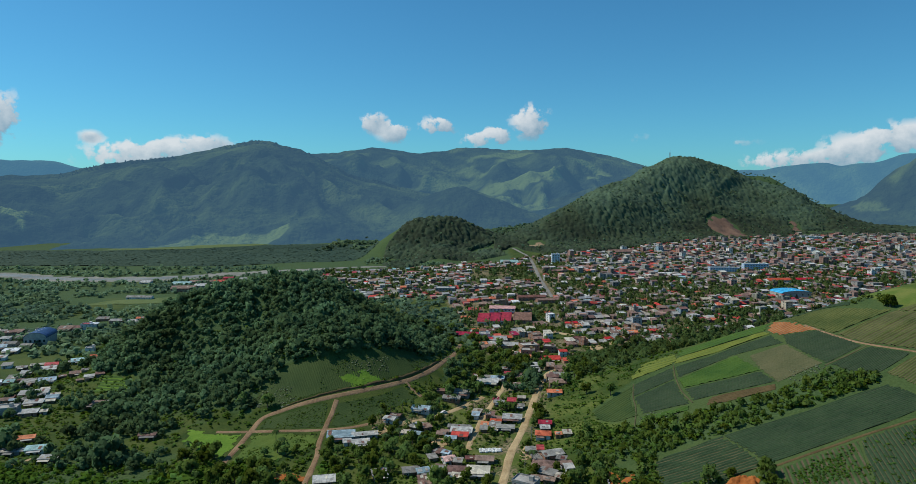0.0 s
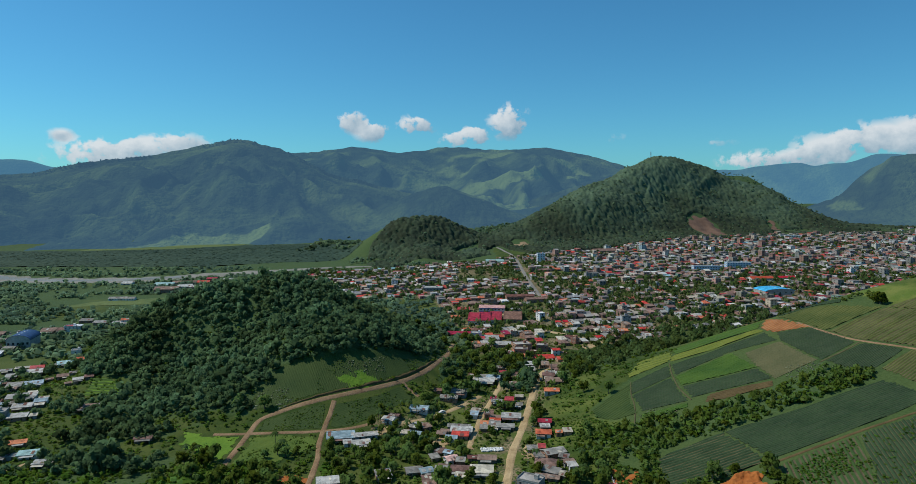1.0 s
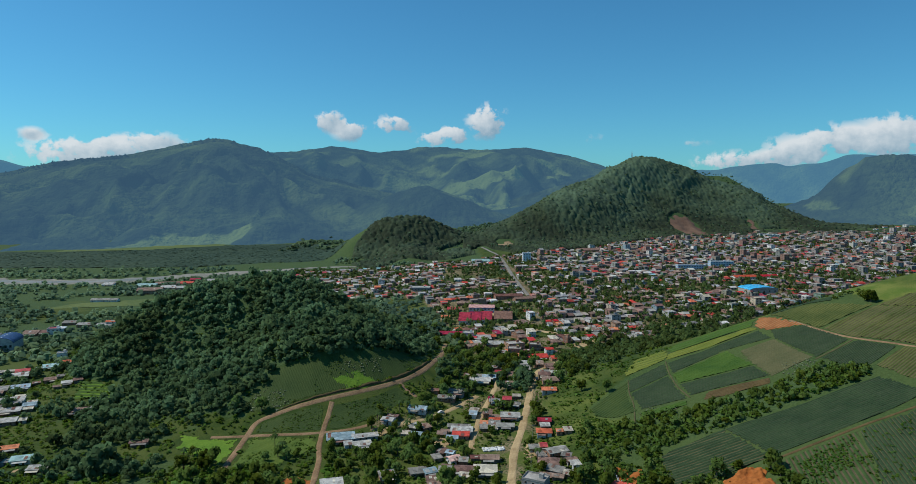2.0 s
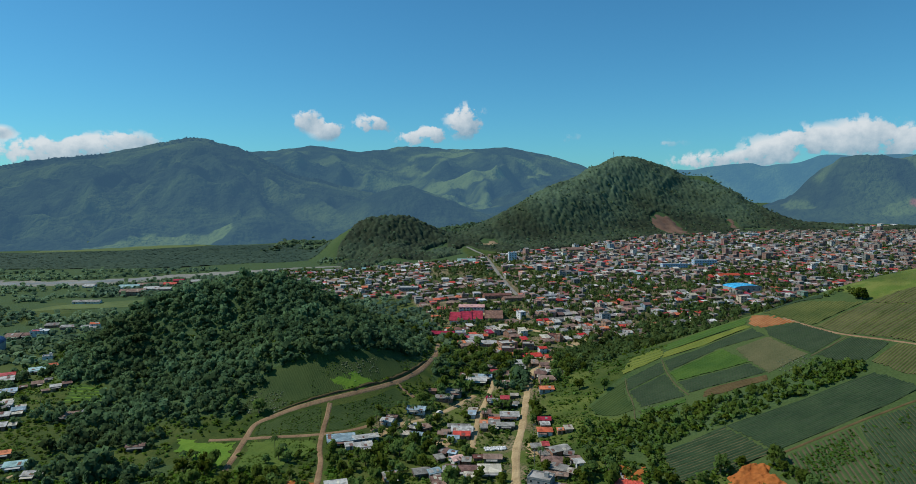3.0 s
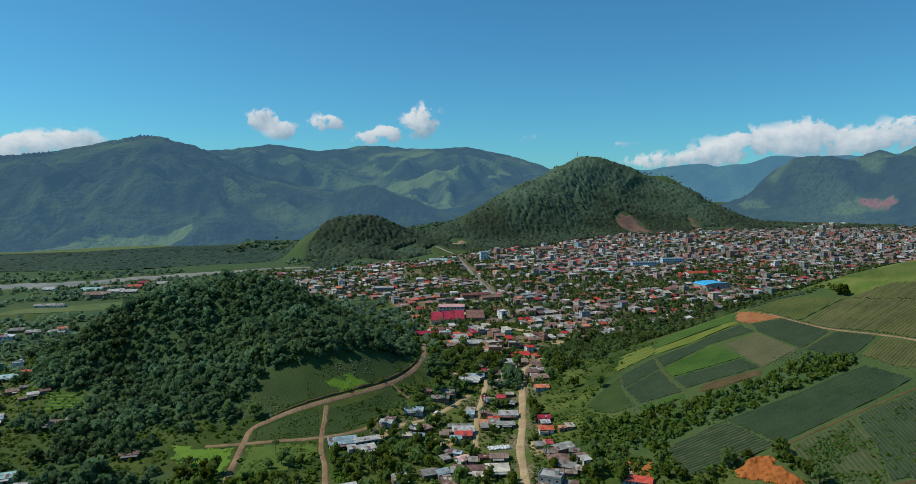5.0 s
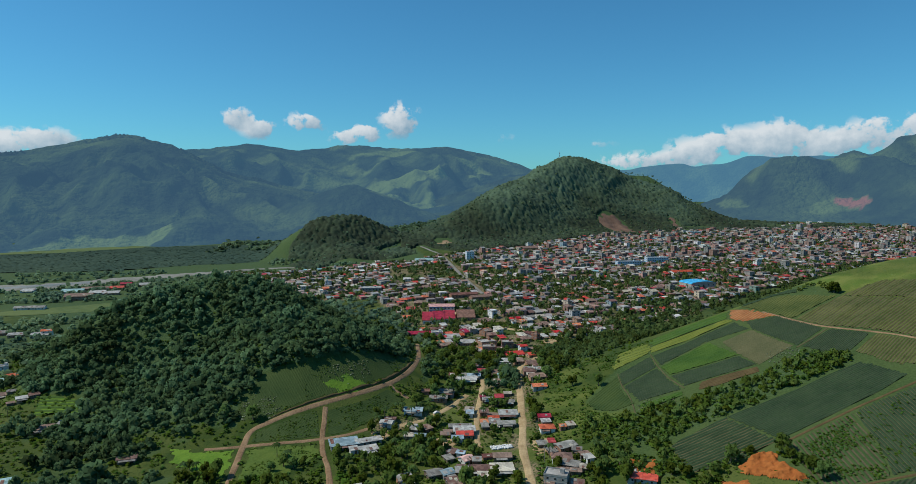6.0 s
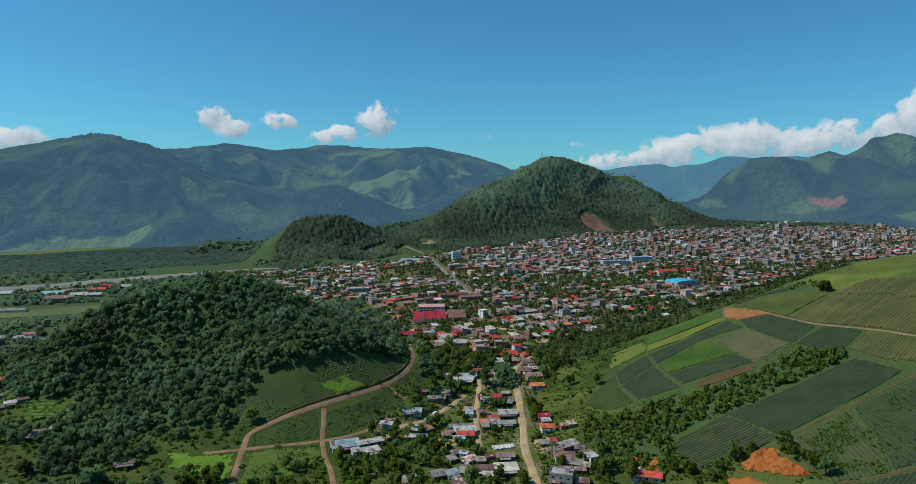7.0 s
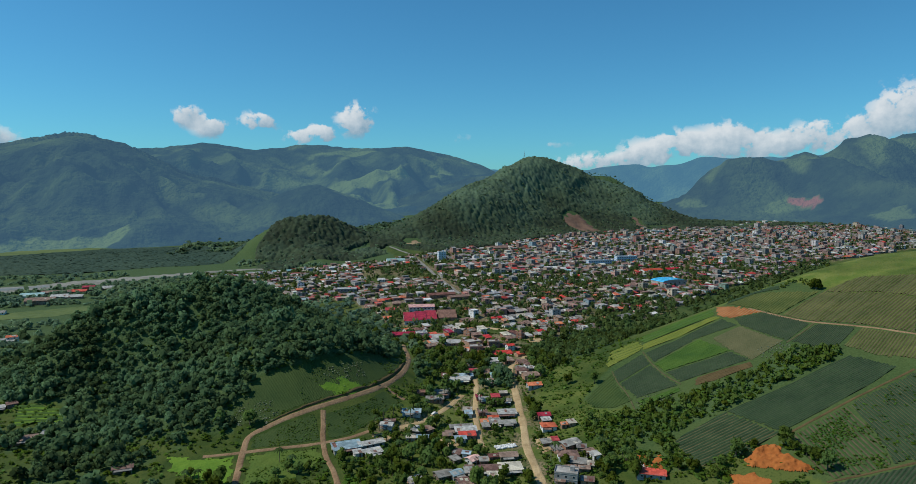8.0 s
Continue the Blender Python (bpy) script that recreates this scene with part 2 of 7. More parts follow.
# ---------------------------------------------------------------- materials
def surface(name, a, b, scale=0.5, fine=6.0, rough=0.85, bump=0.3, metal=0.0, vary=0.0, attr="", spread=0.5, third=None, sheets=0.0):
    """A node material: two colours mixed by noise at two scales. vary: how much it changes from object to object;
    attr: a mesh attribute (0 to 1) that shifts it in the same way."""
    m = bpy.data.materials.new(name)
    m.use_nodes = True
    nt = m.node_tree
    n = nt.nodes.new
    bsdf = nt.nodes["Principled BSDF"]
    geo = n("ShaderNodeNewGeometry")
    big, small = n("ShaderNodeTexNoise"), n("ShaderNodeTexNoise")
    for t, s, d in ((big, scale, 4), (small, fine, 3)):
        t.inputs["Scale"].default_value, t.inputs["Detail"].default_value = s, d
        wire(nt, geo.outputs["Position"], t.inputs["Vector"])
    add = n("ShaderNodeMath")
    add.operation = "MULTIPLY_ADD"
    wire(nt, small.outputs[0], add.inputs[0])
    add.inputs[1].default_value = 0.55
    wire(nt, big.outputs[0], add.inputs[2])
    ramp = n("ShaderNodeValToRGB")
    e = ramp.color_ramp.elements
    e[0].position, e[0].color = 0.78 - spread * 0.45, (*a, 1)
    e[1].position, e[1].color = 0.78 + spread * 0.45, (*b, 1)
    if third:
        mid = e.new(0.78)
        mid.color = (*third, 1)
    wire(nt, add.outputs[0], ramp.inputs[0])
    out = ramp.outputs[0]
    if vary or attr:
        hsv = n("ShaderNodeHueSaturation")
        if attr:
            src = n("ShaderNodeAttribute")
            src.attribute_name = attr
            val = src.outputs["Fac"]
        else:
            val = n("ShaderNodeObjectInfo").outputs["Random"]
        amount = vary or 0.5
        for key, lo, hi in (("Value", 1 - amount, 1 + amount), ("Hue", 0.5 - 0.06 * amount, 0.5 + 0.06 * amount), ("Saturation", 1 + 0.3 * amount, 1 - 0.3 * amount)):
            mr = n("ShaderNodeMapRange")
            wire(nt, val, mr.inputs[0])
            mr.inputs[3].default_value, mr.inputs[4].default_value = lo, hi
            wire(nt, mr.outputs[0], hsv.inputs[key])
        wire(nt, out, hsv.inputs["Color"])
        out = hsv.outputs[0]
    if sheets:
        cell = n("ShaderNodeTexVoronoi")
        cell.inputs["Scale"].default_value = 0.55
        wire(nt, geo.outputs["Position"], cell.inputs["Vector"])
        grey = n("ShaderNodeSeparateColor")
        wire(nt, cell.outputs["Color"], grey.inputs[0])
        mr = n("ShaderNodeMapRange")
        wire(nt, grey.outputs[0], mr.inputs[0])
        mr.inputs[3].default_value, mr.inputs[4].default_value = 1 - sheets, 1 + sheets
        sc = n("ShaderNodeVectorMath")
        sc.operation = "SCALE"
        wire(nt, out, sc.inputs[0])
        wire(nt, mr.outputs[0], sc.inputs["Scale"])
        out = sc.outputs[0]
    wire(nt, out, bsdf.inputs["Base Color"])
    bsdf.inputs["Roughness"].default_value, bsdf.inputs["Metallic"].default_value = rough, metal
    bsdf.inputs["Specular IOR Level"].default_value = 0.25
    if bump:
        bp = n("ShaderNodeBump")
        bp.inputs["Strength"].default_value, bp.inputs["Distance"].default_value = bump, 0.6 / fine
        wire(nt, small.outputs[0], bp.inputs["Height"])
        wire(nt, bp.outputs[0], bsdf.inputs["Normal"])
    return m


def land_material():
    """Open ground: grass, bright sward, bare soil and woodland floor by the land attribute."""
    m = bpy.data.materials.new("land_cover")
    m.use_nodes = True
    nt = m.node_tree
    n = nt.nodes.new
    bsdf = nt.nodes["Principled BSDF"]
    geo = n("ShaderNodeNewGeometry")
    noises = []
    for s, d in ((0.012, 5), (0.09, 4), (0.8, 3)):
        t = n("ShaderNodeTexNoise")
        t.inputs["Scale"].default_value, t.inputs["Detail"].default_value = s, d
        wire(nt, geo.outputs["Position"], t.inputs["Vector"])
        noises.append(t.outputs[0])

    def mixed(fac, a, b):
        x = n("ShaderNodeMix")
        x.data_type = "RGBA"
        wire(nt, fac, x.inputs["Factor"])
        for v, key in ((a, "A"), (b, "B")):
            if isinstance(v, tuple):
                x.inputs[key].default_value = (*v, 1)
            else:
                wire(nt, v, x.inputs[key])
        return x.outputs["Result"]

    def steep(v, lo, hi):
        mr = n("ShaderNodeMapRange")
        mr.interpolation_type = "SMOOTHSTEP"
        wire(nt, v, mr.inputs[0])
        mr.inputs[1].default_value, mr.inputs[2].default_value = lo, hi
        return mr.outputs[0]

    land = n("ShaderNodeAttribute")
    land.attribute_name = "land"
    sep = n("ShaderNodeSeparateColor")
    wire(nt, land.outputs["Color"], sep.inputs[0])
    grass = mixed(steep(noises[1], 0.35, 0.65), (0.032, 0.060, 0.011), (0.064, 0.088, 0.017))
    grass = mixed(steep(noises[0], 0.40, 0.62), grass, (0.090, 0.112, 0.026))
    grass = mixed(steep(noises[2], 0.52, 0.75), grass, (0.034, 0.060, 0.011))
    sward = mixed(steep(noises[1], 0.35, 0.65), (0.105, 0.155, 0.026), (0.175, 0.196, 0.046))
    sward = mixed(steep(noises[2], 0.55, 0.8), sward, (0.075, 0.12, 0.022))
    soil = mixed(steep(noises[1], 0.35, 0.65), (0.20, 0.14, 0.085), (0.32, 0.23, 0.15))
    soil = mixed(steep(noises[2], 0.45, 0.6), soil, (0.07, 0.085, 0.03))
    wood = mixed(steep(noises[2], 0.35, 0.7), (0.042, 0.078, 0.028), (0.078, 0.122, 0.044))
    c = mixed(sep.outputs[1], grass, sward)
    c = mixed(sep.outputs[2], c, wood)
    c = mixed(sep.outputs[0], c, soil)
    wire(nt, c, bsdf.inputs["Base Color"])
    bsdf.inputs["Roughness"].default_value, bsdf.inputs["Specular IOR Level"].default_value = 0.95, 0.15
    bp = n("ShaderNodeBump")
    bp.inputs["Strength"].default_value, bp.inputs["Distance"].default_value = 0.7, 0.6
    wire(nt, noises[2], bp.inputs["Height"])
    wire(nt, bp.outputs[0], bsdf.inputs["Normal"])
    return m


def range_material(name, haze):
    """The far mountain range: woods, clearings, and bluish distance haze added as emission."""
    m = bpy.data.materials.new(name)
    m.use_nodes = True
    nt = m.node_tree
    n = nt.nodes.new
    bsdf = nt.nodes["Principled BSDF"]
    geo = n("ShaderNodeNewGeometry")
    fac = []
    for s, d, lo, hi in ((0.0032, 5, 0.50, 0.66), (0.016, 5, 0.35, 0.65), (0.06, 3, 0.3, 0.7)):
        t = n("ShaderNodeTexNoise")
        t.inputs["Scale"].default_value, t.inputs["Detail"].default_value = s, d
        wire(nt, geo.outputs["Position"], t.inputs["Vector"])
        mr = n("ShaderNodeMapRange")
        mr.interpolation_type = "SMOOTHSTEP"
        wire(nt, t.outputs[0], mr.inputs[0])
        mr.inputs[1].default_value, mr.inputs[2].default_value = lo, hi
        fac.append(mr.outputs[0])
    cols = [RANGE_DARK, RANGE_MID, RANGE_CLEAR]
    def mixed(f, a, b):
        x = n("ShaderNodeMix")
        x.data_type = "RGBA"
        wire(nt, f, x.inputs["Factor"])
        for v, key in ((a, "A"), (b, "B")):
            if isinstance(v, tuple):
                x.inputs[key].default_value = (*v, 1)
            else:
                wire(nt, v, x.inputs[key])
        return x.outputs["Result"]
    soft = n("ShaderNodeMath")
    soft.operation = "MULTIPLY"
    wire(nt, fac[2], soft.inputs[0])
    soft.inputs[1].default_value = 0.4
    c = mixed(fac[1], cols[0], cols[1])
    c = mixed(fac[0], c, cols[2])
    c = mixed(soft.outputs[0], c, cols[0])
    cover = n("ShaderNodeAttribute")
    cover.attribute_name = "cover"
    part_of = n("ShaderNodeSeparateColor")
    wire(nt, cover.outputs["Color"], part_of.inputs[0])
    c = mixed(part_of.outputs[0], c, (0.105, 0.140, 0.040))
    c = mixed(part_of.outputs[1], c, (0.19, 0.075, 0.05))
    wire(nt, c, bsdf.inputs["Base Color"])
    bsdf.inputs["Roughness"].default_value, bsdf.inputs["Specular IOR Level"].default_value = 1.0, 0.0
    bp = n("ShaderNodeBump")
    bp.inputs["Strength"].default_value, bp.inputs["Distance"].default_value = 0.55, 9.0
    wire(nt, fac[2], bp.inputs["Height"])
    wire(nt, bp.outputs[0], bsdf.inputs["Normal"])
    # Haze put in as an even glow; the slopes themselves emit nothing.
    bsdf.inputs["Emission Color"].default_value = (*haze, 1)
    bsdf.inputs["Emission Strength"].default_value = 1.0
    return m


RANGE_DARK, RANGE_MID, RANGE_CLEAR = (0.012, 0.020, 0.013), (0.024, 0.038, 0.018), (0.050, 0.072, 0.025)
# Emission colour of each chain, standing in for the haze before it.
RANGE_HAZE, BACK_HAZE, FAR_HAZE = (0.036, 0.083, 0.139), (0.037, 0.089, 0.150), (0.060, 0.165, 0.270)
def leafy(name, a, b, scale, fine, vary, attr="tint", thin=0.35, spread=0.6, clump=0.32):
    """Foliage: matt leaves that let some light through, each clump a little different."""
    m = surface(name, a, b, scale, fine, 0.9, 0, vary=vary, attr=attr, spread=spread)
    nt = m.node_tree
    n = nt.nodes.new
    bsdf = nt.nodes["Principled BSDF"]
    bsdf.inputs["Specular IOR Level"].default_value = 0.08
    src = bsdf.inputs["Base Color"].links[0].from_socket
    geo = n("ShaderNodeNewGeometry")
    mr = n("ShaderNodeMapRange")
    wire(nt, geo.outputs["Random Per Island"], mr.inputs[0])
    mr.inputs[3].default_value, mr.inputs[4].default_value = 1 - clump, 1 + clump
    sc = n("ShaderNodeVectorMath")
    sc.operation = "SCALE"
    wire(nt, src, sc.inputs[0])
    wire(nt, mr.outputs[0], sc.inputs["Scale"])
    wire(nt, sc.outputs[0], bsdf.inputs["Base Color"])
    tr = n("ShaderNodeBsdfTranslucent")
    wire(nt, sc.outputs[0], tr.inputs["Color"])
    mix = n("ShaderNodeMixShader")
    mix.inputs[0].default_value = thin
    wire(nt, bsdf.outputs[0], mix.inputs[1])
    wire(nt, tr.outputs[0], mix.inputs[2])
    wire(nt, mix.outputs[0], nt.nodes["Material Output"].inputs[0])
    return m


LAND = land_material()
RANGE = range_material("far_range", RANGE_HAZE)
BACK_RANGE = range_material("main_chain", BACK_HAZE)
FAR_RANGE = range_material("farthest_range", FAR_HAZE)
# Extra blue in these leaves stands for haze over the forest hill.
LEAF_WOOD = leafy("leaf_wood", (0.078, 0.148, 0.070), (0.132, 0.212, 0.092), 0.04, 0.6, 0.55, thin=0.6, clump=0.1)
# Far leaves paler and bluer: distance haze put into their base colour.
LEAF_HAZED = leafy("leaf_far_hazed", (0.074, 0.142, 0.088), (0.168, 0.242, 0.122), 0.011, 0.2, 0.42, thin=0.6, spread=0.42, clump=0.08)
LEAF_TOWN = leafy("leaf_town", (0.058, 0.104, 0.032), (0.118, 0.168, 0.048), 0.05, 0.6, 0.4, thin=0.5, clump=0.22)
LEAF_TREE = leafy("leaf_garden", (0.086, 0.148, 0.032), (0.160, 0.226, 0.046), 0.15, 1.5, 0.4, thin=0.55, clump=0.25)
BARK = surface("bark", (0.07, 0.055, 0.04), (0.16, 0.13, 0.10), 1.0, 8.0, 0.9, 0.5)
DIRT = surface("dirt_road", (0.31, 0.212, 0.105), (0.51, 0.375, 0.205), 0.10, 0.8, 0.95, 0.6, spread=0.55)
RED_DIRT = surface("red_earth_track", (0.180, 0.108, 0.056), (0.33, 0.212, 0.118), 0.12, 0.9, 0.95, 0.7, spread=0.55)
STREET = surface("paved_street", (0.17, 0.16, 0.14), (0.27, 0.25, 0.22), 0.05, 0.6, 0.9, 0.2)
ORANGE_CLAY = surface("orange_clay", (0.25, 0.070, 0.014), (0.41, 0.135, 0.032), 0.12, 0.9, 0.95, 0.6, spread=0.7)
WATER = surface("river_water", (0.16, 0.17, 0.15), (0.26, 0.26, 0.23), 0.02, 0.2, 0.55, 0.05)
GRAVEL = surface("river_gravel", (0.14, 0.14, 0.115), (0.30, 0.285, 0.24), 0.03, 0.4, 0.95, 0.3)
TEAL_CROP = surface("pineapple_leaves", (0.017, 0.039, 0.016), (0.040, 0.070, 0.028), 0.07, 0.8, 0.9, 0.8, spread=0.75)
TEAL_SOIL = surface("mulched_soil", (0.034, 0.046, 0.025), (0.064, 0.074, 0.041), 0.2, 1.6, 0.95, 0.4)
OLIVE_CROP = surface("olive_crop", (0.046, 0.070, 0.014), (0.120, 0.130, 0.034), 0.06, 0.8, 0.85, 0.4, spread=0.7)
OLIVE_SOIL = surface("dry_soil_between_rows", (0.066, 0.062, 0.027), (0.122, 0.104, 0.050), 0.2, 1.6, 0.95, 0.4)
GREEN_CROP = surface("bright_green_crop", (0.032, 0.082, 0.010), (0.072, 0.132, 0.018), 0.07, 0.8, 0.85, 0.4, spread=0.7)
YELLOW_CROP = surface("yellow_green_crop", (0.090, 0.128, 0.016), (0.170, 0.190, 0.032), 0.07, 0.8, 0.85, 0.4, spread=0.7)
TAN_CROP = surface("tan_stubble", (0.074, 0.086, 0.034), (0.130, 0.122, 0.054), 0.07, 0.8, 0.9, 0.4, spread=0.6)
ROW_SOIL = surface("shaded_row_soil", (0.066, 0.054, 0.028), (0.120, 0.096, 0.052), 0.2, 1.6, 0.95, 0.4)
BROWN_SOIL = surface("ploughed_soil", (0.080, 0.056, 0.023), (0.132, 0.092, 0.038), 0.15, 1.2, 0.95, 0.5)
CROP_GREEN = surface("low_green_crop", (0.023, 0.050, 0.009), (0.052, 0.081, 0.017), 0.07, 0.9, 0.85, 0.5, spread=0.7)
MEADOW = surface("vivid_meadow_grass", (0.062, 0.150, 0.011), (0.140, 0.235, 0.020), 0.06, 0.7, 0.9, 0.4, spread=0.8)
YOUNG_CROP = surface("young_yellow_green_crop", (0.050, 0.100, 0.013), (0.105, 0.150, 0.022), 0.08, 0.8, 0.9, 0.5, spread=0.8)
DARK_CROP = surface("leafy_bean_rows", (0.026, 0.062, 0.014), (0.056, 0.096, 0.024), 0.15, 1.4, 0.85, 0.4, spread=0.7)
LEAF_PALM = leafy("leaf_palm", (0.040, 0.080, 0.022), (0.085, 0.130, 0.040), 0.2, 1.5, 0.3, attr="")
SACK = surface("white_woven_sack", (0.55, 0.55, 0.52), (0.75, 0.75, 0.72), 0.8, 5.0, 0.8, 0.3, vary=0.15)
STEEL = surface("galvanised_steel", (0.30, 0.31, 0.32), (0.45, 0.46, 0.47), 0.5, 4.0, 0.5, 0.1, 0.5)
LANDSLIP = surface("landslip_earth", (0.090, 0.052, 0.036), (0.19, 0.115, 0.078), 0.05, 0.35, 0.95, 0.6, spread=0.8)
TAN_EARTH = surface("tan_earth", (0.20, 0.135, 0.075), (0.32, 0.23, 0.135), 0.03, 0.25, 0.95, 0.5, spread=0.8)
LEAF_SCRUB = leafy("leaf_scrub", (0.086, 0.152, 0.030), (0.164, 0.226, 0.048), 0.08, 0.9, 0.4, thin=0.55, clump=0.24)
LEAF_SHRUB = leafy("leaf_shrub", (0.062, 0.126, 0.016), (0.124, 0.196, 0.030), 0.07, 0.9, 0.35, thin=0.45)
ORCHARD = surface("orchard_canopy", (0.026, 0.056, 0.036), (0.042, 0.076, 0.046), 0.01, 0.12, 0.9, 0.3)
PLAIN_GRASS = surface("plain_pasture", (0.070, 0.110, 0.028), (0.12, 0.155, 0.045), 0.01, 0.12, 0.9, 0.3)

# ---------------------------------------------------------------- mesh helpers
def mesh_from(name, verts, faces, mat, attrs=(), smooth=False, normals=None):
    """A mesh from arrays; faces all have the same number of corners. attrs: (name, per-vertex values or colours)."""
    verts, faces = np.asarray(verts, np.float32), np.asarray(faces, np.int32)
    me = bpy.data.meshes.new(name)
    k = faces.shape[1]
    me.vertices.add(len(verts))
    me.vertices.foreach_set("co", verts.ravel())
    me.loops.add(faces.size)
    me.loops.foreach_set("vertex_index", faces.ravel())
    me.polygons.add(len(faces))
    me.polygons.foreach_set("loop_start", np.arange(0, faces.size, k, dtype=np.int32))
    me.polygons.foreach_set("loop_total", np.full(len(faces), k, np.int32))
    me.polygons.foreach_set("use_smooth", np.full(len(faces), bool(smooth)))
    for key, values in attrs:
        values = np.asarray(values, np.float32)
        if values.ndim == 1:
            me.attributes.new(key, "FLOAT", "POINT").data.foreach_set("value", values)
        else:
            full = np.ones((len(verts), 4), np.float32)
            full[:, :3] = values
            me.attributes.new(key, "FLOAT_COLOR", "POINT").data.foreach_set("color", full.ravel())
    me.update(calc_edges=True)
    if normals is not None:
        me.polygons.foreach_set("use_smooth", np.ones(len(faces), bool))
        me.normals_split_custom_set_from_vertices(np.asarray(normals, np.float32).tolist())
    if isinstance(mat, (list, tuple)):
        for x in mat:
            me.materials.append(x)
    else:
        me.materials.append(mat)
    return me


def grid_faces(rows, cols):
    i = (np.arange(rows - 1)[:, None] * cols + np.arange(cols - 1)[None, :]).ravel()
    return np.stack([i, i + 1, i + cols + 1, i + cols], 1)


def inside(poly, x, y):
    """Whether points lie in a polygon."""
    x, y = np.asarray(x, float), np.asarray(y, float)
    hit = np.zeros(np.broadcast(x, y).shape, bool)
    for (x0, y0), (x1, y1) in zip(poly, poly[1:] + poly[:1]):
        cross = (y0 > y) != (y1 > y)
        hit ^= cross & (x < (x1 - x0) * (y - y0) / ((y1 - y0) or 1e-9) + x0)
    return hit


def along(line, step):
    """Points at even steps along a smoothed line."""
    p = np.array(line, float)
    for _ in range(3):
        q = np.empty((2 * len(p) - 2, 2))
        q[0::2], q[1::2] = 0.75 * p[:-1] + 0.25 * p[1:], 0.25 * p[:-1] + 0.75 * p[1:]
        p = np.vstack([p[:1], q, p[-1:]])
    d = np.r_[0, np.cumsum(np.hypot(*np.diff(p, axis=0).T))]
    s = np.linspace(0, d[-1], max(3, int(d[-1] / step)))
    return np.stack([np.interp(s, d, p[:, 0]), np.interp(s, d, p[:, 1])], 1)


def near_line(line, x, y):
    """Distance from points to a line."""
    best = np.full(np.shape(x), 1e9)
    for (x0, y0), (x1, y1) in zip(line[:-1], line[1:]):
        dx, dy = x1 - x0, y1 - y0
        t = np.clip(((x - x0) * dx + (y - y0) * dy) / (dx * dx + dy * dy + 1e-9), 0, 1)
        best = np.minimum(best, np.hypot(x - x0 - t * dx, y - y0 - t * dy))
    return best


# ---------------------------------------------------------------- plan
MAIN_ROAD = [(12, 262), (17, 288), (20, 305), (23, 317), (25, 329), (27, 340), (30, 353), (34, 365), (38, 378), (42, 393), (46, 409), (50, 424), (54, 441), (60, 464), (66, 481), (74, 492), (82, 497), (90, 512)]
TOWN_LANE = [(90, 512), (87, 560), (93, 610), (103, 670), (111, 750), (118, 825)]
TOWN_STREET = [(118, 818), (119, 944), (126, 1080), (131, 1205), (122, 1285), (112, 1345)]
CROSS_STREET = [(50, 752), (65, 715), (77, 685), (86, 659), (97, 634), (113, 624), (128, 600)]
FARM_TRACK = [(-123, 330), (-123, 342), (-122, 361), (-121, 378), (-119, 393), (-108, 399), (-96, 405), (-74, 415), (-51, 427), (-34, 441), (-20, 460), (-10, 488), (-3, 530), (2, 580)]
LOW_TRACK = [(-141, 376), (-125, 376), (-101, 377), (-81, 379), (-63, 384), (-51, 391)]
NORTH_TRACK = [(-74, 300), (-75, 323), (-75, 339), (-78, 360), (-79, 378), (-78, 394), (-77, 410)]
SPUR_TRACK = [(-36, 440), (-31, 435), (-24, 429)]
HOUSE_LANE = [(-44, 391), (-32, 394), (-22, 398), (-11, 406), (-1, 417), (8, 427), (17, 439)]
SIDE_LANE = [(6, 352), (6, 361), (11, 382), (15, 401), (24, 430), (32, 455), (38, 485), (41, 501)]
FIELD_PATHS = [[(215, 405), (218, 379), (223, 355), (233, 332), (243, 302)], [(196, 347), (209, 349.5), (222, 354)], [(136, 410), (131, 391), (128, 370), (128.5, 354)], [(109, 402), (103.5, 384), (102, 369), (95, 347)], [(134, 277.5), (161, 279), (183, 280), (216, 280)], [(126, 242), (142, 237), (162, 231.5)]]
RIVER = [(-1500, 1230), (-1100, 1190), (-807, 1130), (-690, 1072), (-589, 1046), (-500, 1058), (-425, 1092), (-343, 1145), (-261, 1192), (-200, 1222), (-150, 1232), (-95, 1222)]
TOWN = [(-215, 1000), (-109, 850), (-18, 850), (9, 643), (25, 551), (59, 560), (116, 560), (161, 588), (207, 602), (300, 650), (480, 768), (750, 900), (960, 970), (1400, 1100), (1420, 1380), (960, 1450), (798, 1461), (660, 1441),
        (521, 1411), (442, 1362), (371, 1321), (309, 1262), (237, 1236), (166, 1225), (88, 1160), (-88, 1180), (-230, 1160)]
CROP_UPPER = [(-129, 401), (-127, 418), (-120, 427), (-117, 434), (-98, 437), (-78, 446), (-51, 459), (-26, 482), (-19, 472), (-37, 445), (-54, 431), (-76, 419), (-97, 410), (-110, 404)]
CROP_LOWER = [(-117.5, 380), (-115, 391), (-106, 395.5), (-82, 407), (-80.5, 383), (-102, 380)]
CROP_EAST = [(-75.5, 407), (-51, 420), (-37, 434), (-26, 427), (-38, 414), (-52, 398), (-63, 388), (-75.5, 384)]
MEADOW_BRIGHT = [(-159, 381), (-141, 373), (-125, 373), (-126, 342), (-155, 362)]
MEADOW_EAST = [(-118, 373), (-83, 374), (-81, 361), (-100, 336), (-119, 338)]
